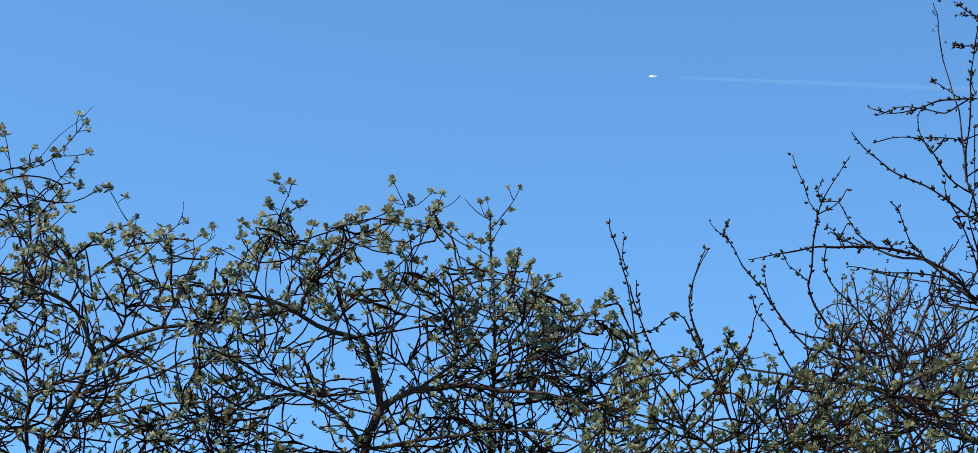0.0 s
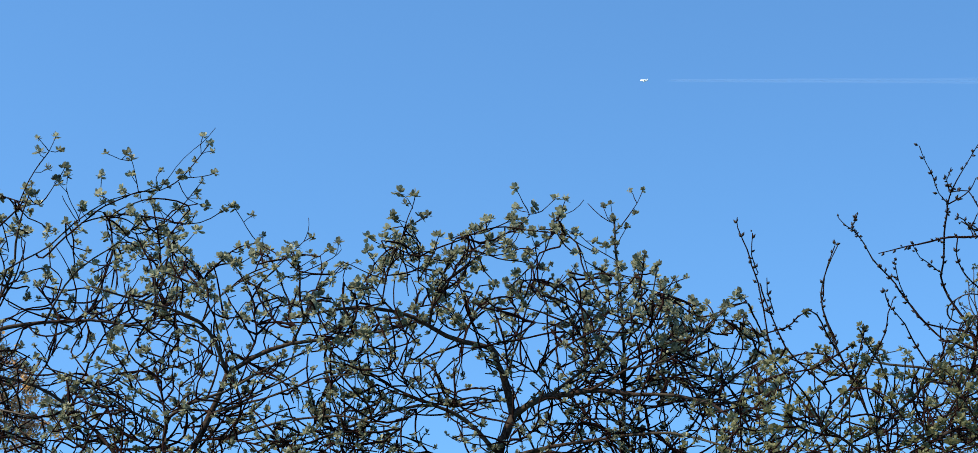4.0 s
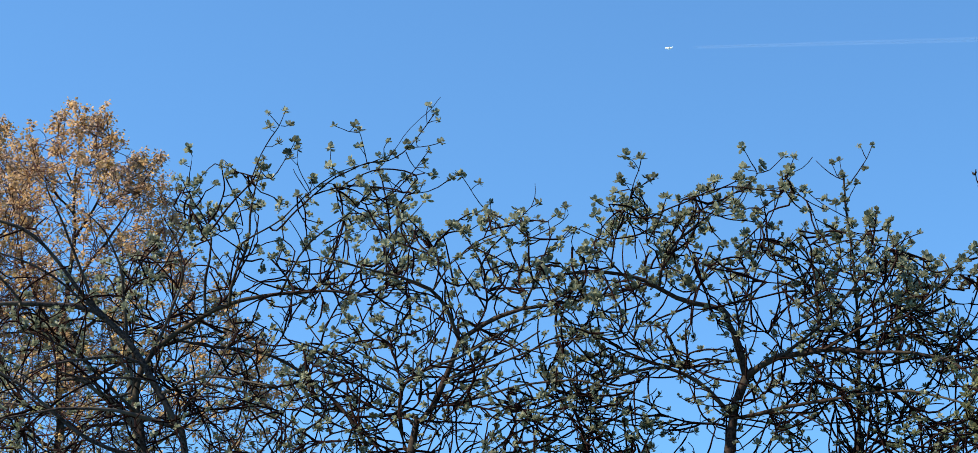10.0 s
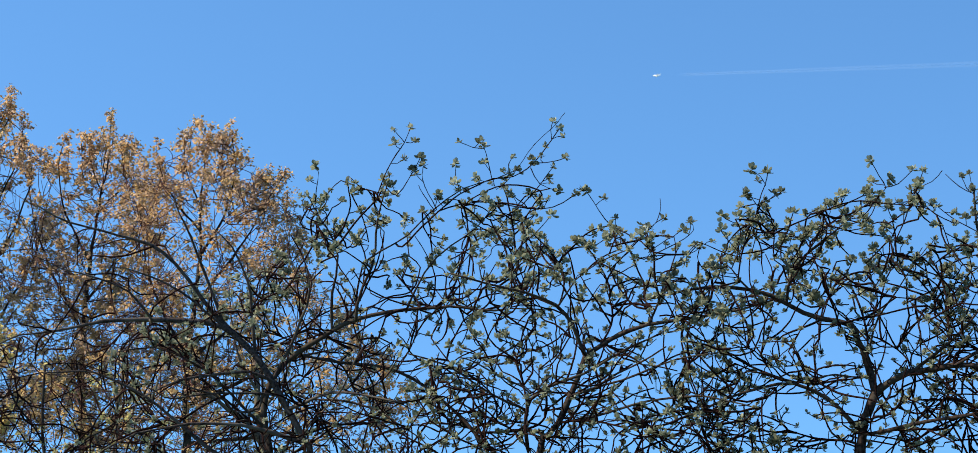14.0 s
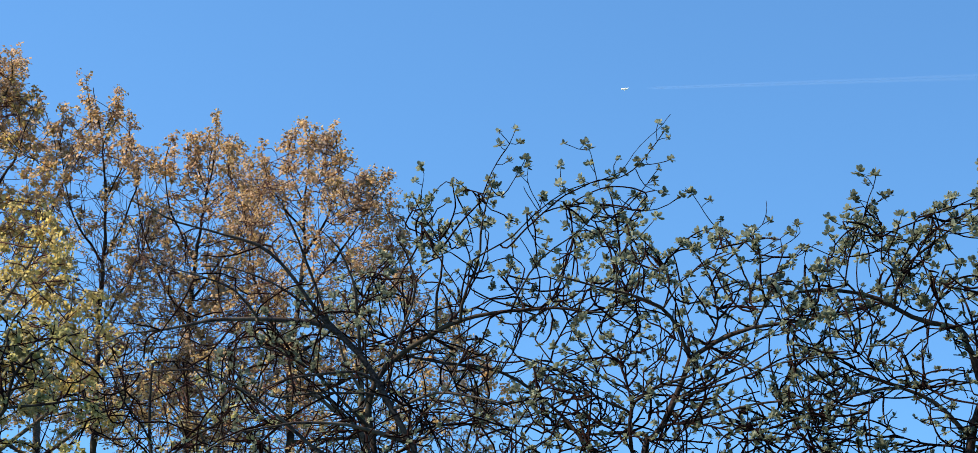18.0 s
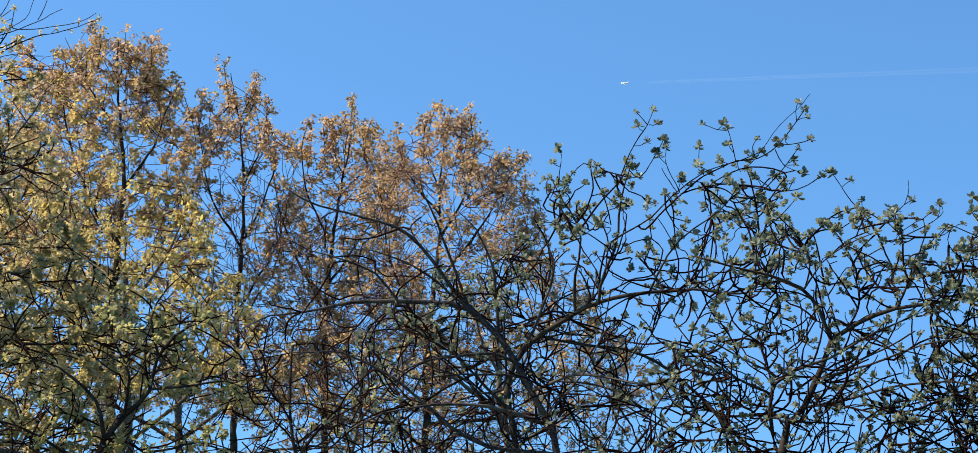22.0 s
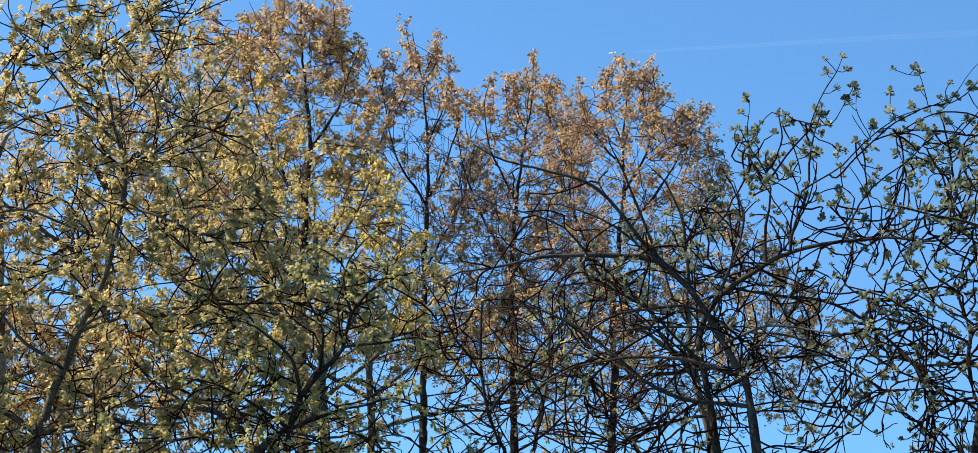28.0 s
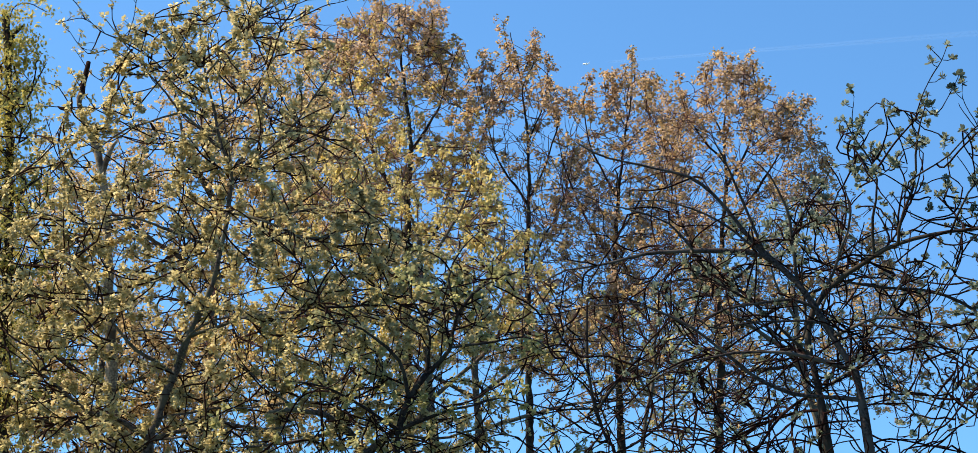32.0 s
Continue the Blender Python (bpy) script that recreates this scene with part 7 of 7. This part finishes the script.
def aircraft():
    """An airliner that flies towards -x."""
    plane = tagged(new("airliner"), "white sunlit airliner high in the clear sky", "airplane")
    x = np.array([-9.0, -8.6, -7.8, -6.5, 0, 4, 6.5, 8.6, 9.2])
    r = np.array([0.05, 0.4, 0.75, 0.95, 0.95, 0.9, 0.65, 0.25, 0.1])
    body = np.stack([x, 0 * x, np.array([-0.15, -0.1, 0, 0, 0, 0, 0.15, 0.4, 0.45])], 1)
    part("fuselage", mesh_of("fuselage", *tubes(body[None], r[None], 12), PAINT, True), plane)
    for s in (-1, 1):
        part("wing", wing_mesh("wing", (-1.6, 0.7 * s, -0.4), (3.2, 8.4 * s, 0.3), 3.4, 1.0, 0.5), plane)
        part("tailplane", wing_mesh("tailplane", (6.8, 0.3 * s, 0.4), (8.6, 3.0 * s, 0.6), 1.7, 0.7, 0.25), plane)
        pod = np.stack([np.linspace(-2.2, 0.2, 5), np.full(5, 2.9 * s), np.full(5, -0.9)], 1)
        part("engine", mesh_of("engine", *tubes(pod[None], np.array([[0.42, 0.55, 0.55, 0.48, 0.3]]), 10), PAINT, True), plane)
    fin = wing_mesh("fin", (6.4, 0.0, 0.5), (8.2, 1.6, 0.5), 2.2, 0.9, 0.25)
    fin.transform(Matrix.Translation((0, 0, 0.5)) @ Matrix.Rotation(radians(90), 4, "X") @ Matrix.Translation((0, 0, -0.5)))
    part("fin", fin, plane)
    for ob in plane.children:
        ob.data.transform(Matrix.Diagonal((0.95, 1.3, 1.9, 1))) if ob.data.users == 1 else None
    return plane


def vapour_trail():
    """Faint nested tubes of ice cloud that widen with age."""
    trail = tagged(new("vapour_trail"), "thin pale vapour trail behind the airliner", "contrail", kind="stuff")
    x = np.linspace(50, 1150, 45)
    grow = 2.2 + 6.2 * (x / 1150) ** 0.8
    rng = np.random.default_rng(5)
    for k in (1.0, 0.7, 0.4):
        path = np.stack([x, rng.normal(0, 0.25, 45), rng.normal(0, 0.25, 45)], 1)
        ob = part("vapour", mesh_of("vapour", *tubes(path[None], (grow * k * rng.uniform(0.9, 1.1, 45))[None], 10), TRAIL, True), trail)
        ob.visible_shadow = False
    return trail


plane, trail = aircraft(), vapour_trail()


def motions():
    rows = [
        (0.0, pose(1242, 3901, 1240, 0, 4.58, -22.82)),
        (3.0, pose(1054, 3969, 1240, 0, 4.05, -20.19)),
        (6.0, pose(865, 4020, 1240, 0, 3.52, -17.62)),
        (9.0, pose(664, 4057, 1240, 0, 2.98, -14.92)),
        (12.0, pose(445, 4127, 1240, 0, 2.18, -12.02)),
        (14.0, pose(311, 4174, 1240, 0, 1.64, -10.29)),
        (17.0, pose(93, 4239, 1240, 0, 0.83, -7.52)),
        (19.0, pose(-57, 4273, 1240, 0, 0.29, -5.65)),
        (21.0, pose(-207, 4319, 1240, 0, -0.06, -3.78)),
        (23.0, pose(-362, 4368, 1240, 0, -0.40, -1.88)),
        (25.0, pose(-513, 4404, 1240, 0, -0.75, -0.06)),
        (28.0, pose(-740, 4443, 1240, 0, -1.26, 2.61)),
        (32.0, pose(-1052, 4505, 1240, 0, -1.95, 6.11)),
    ]
    walk(plane, rows)
    walk(trail, rows)


motions()
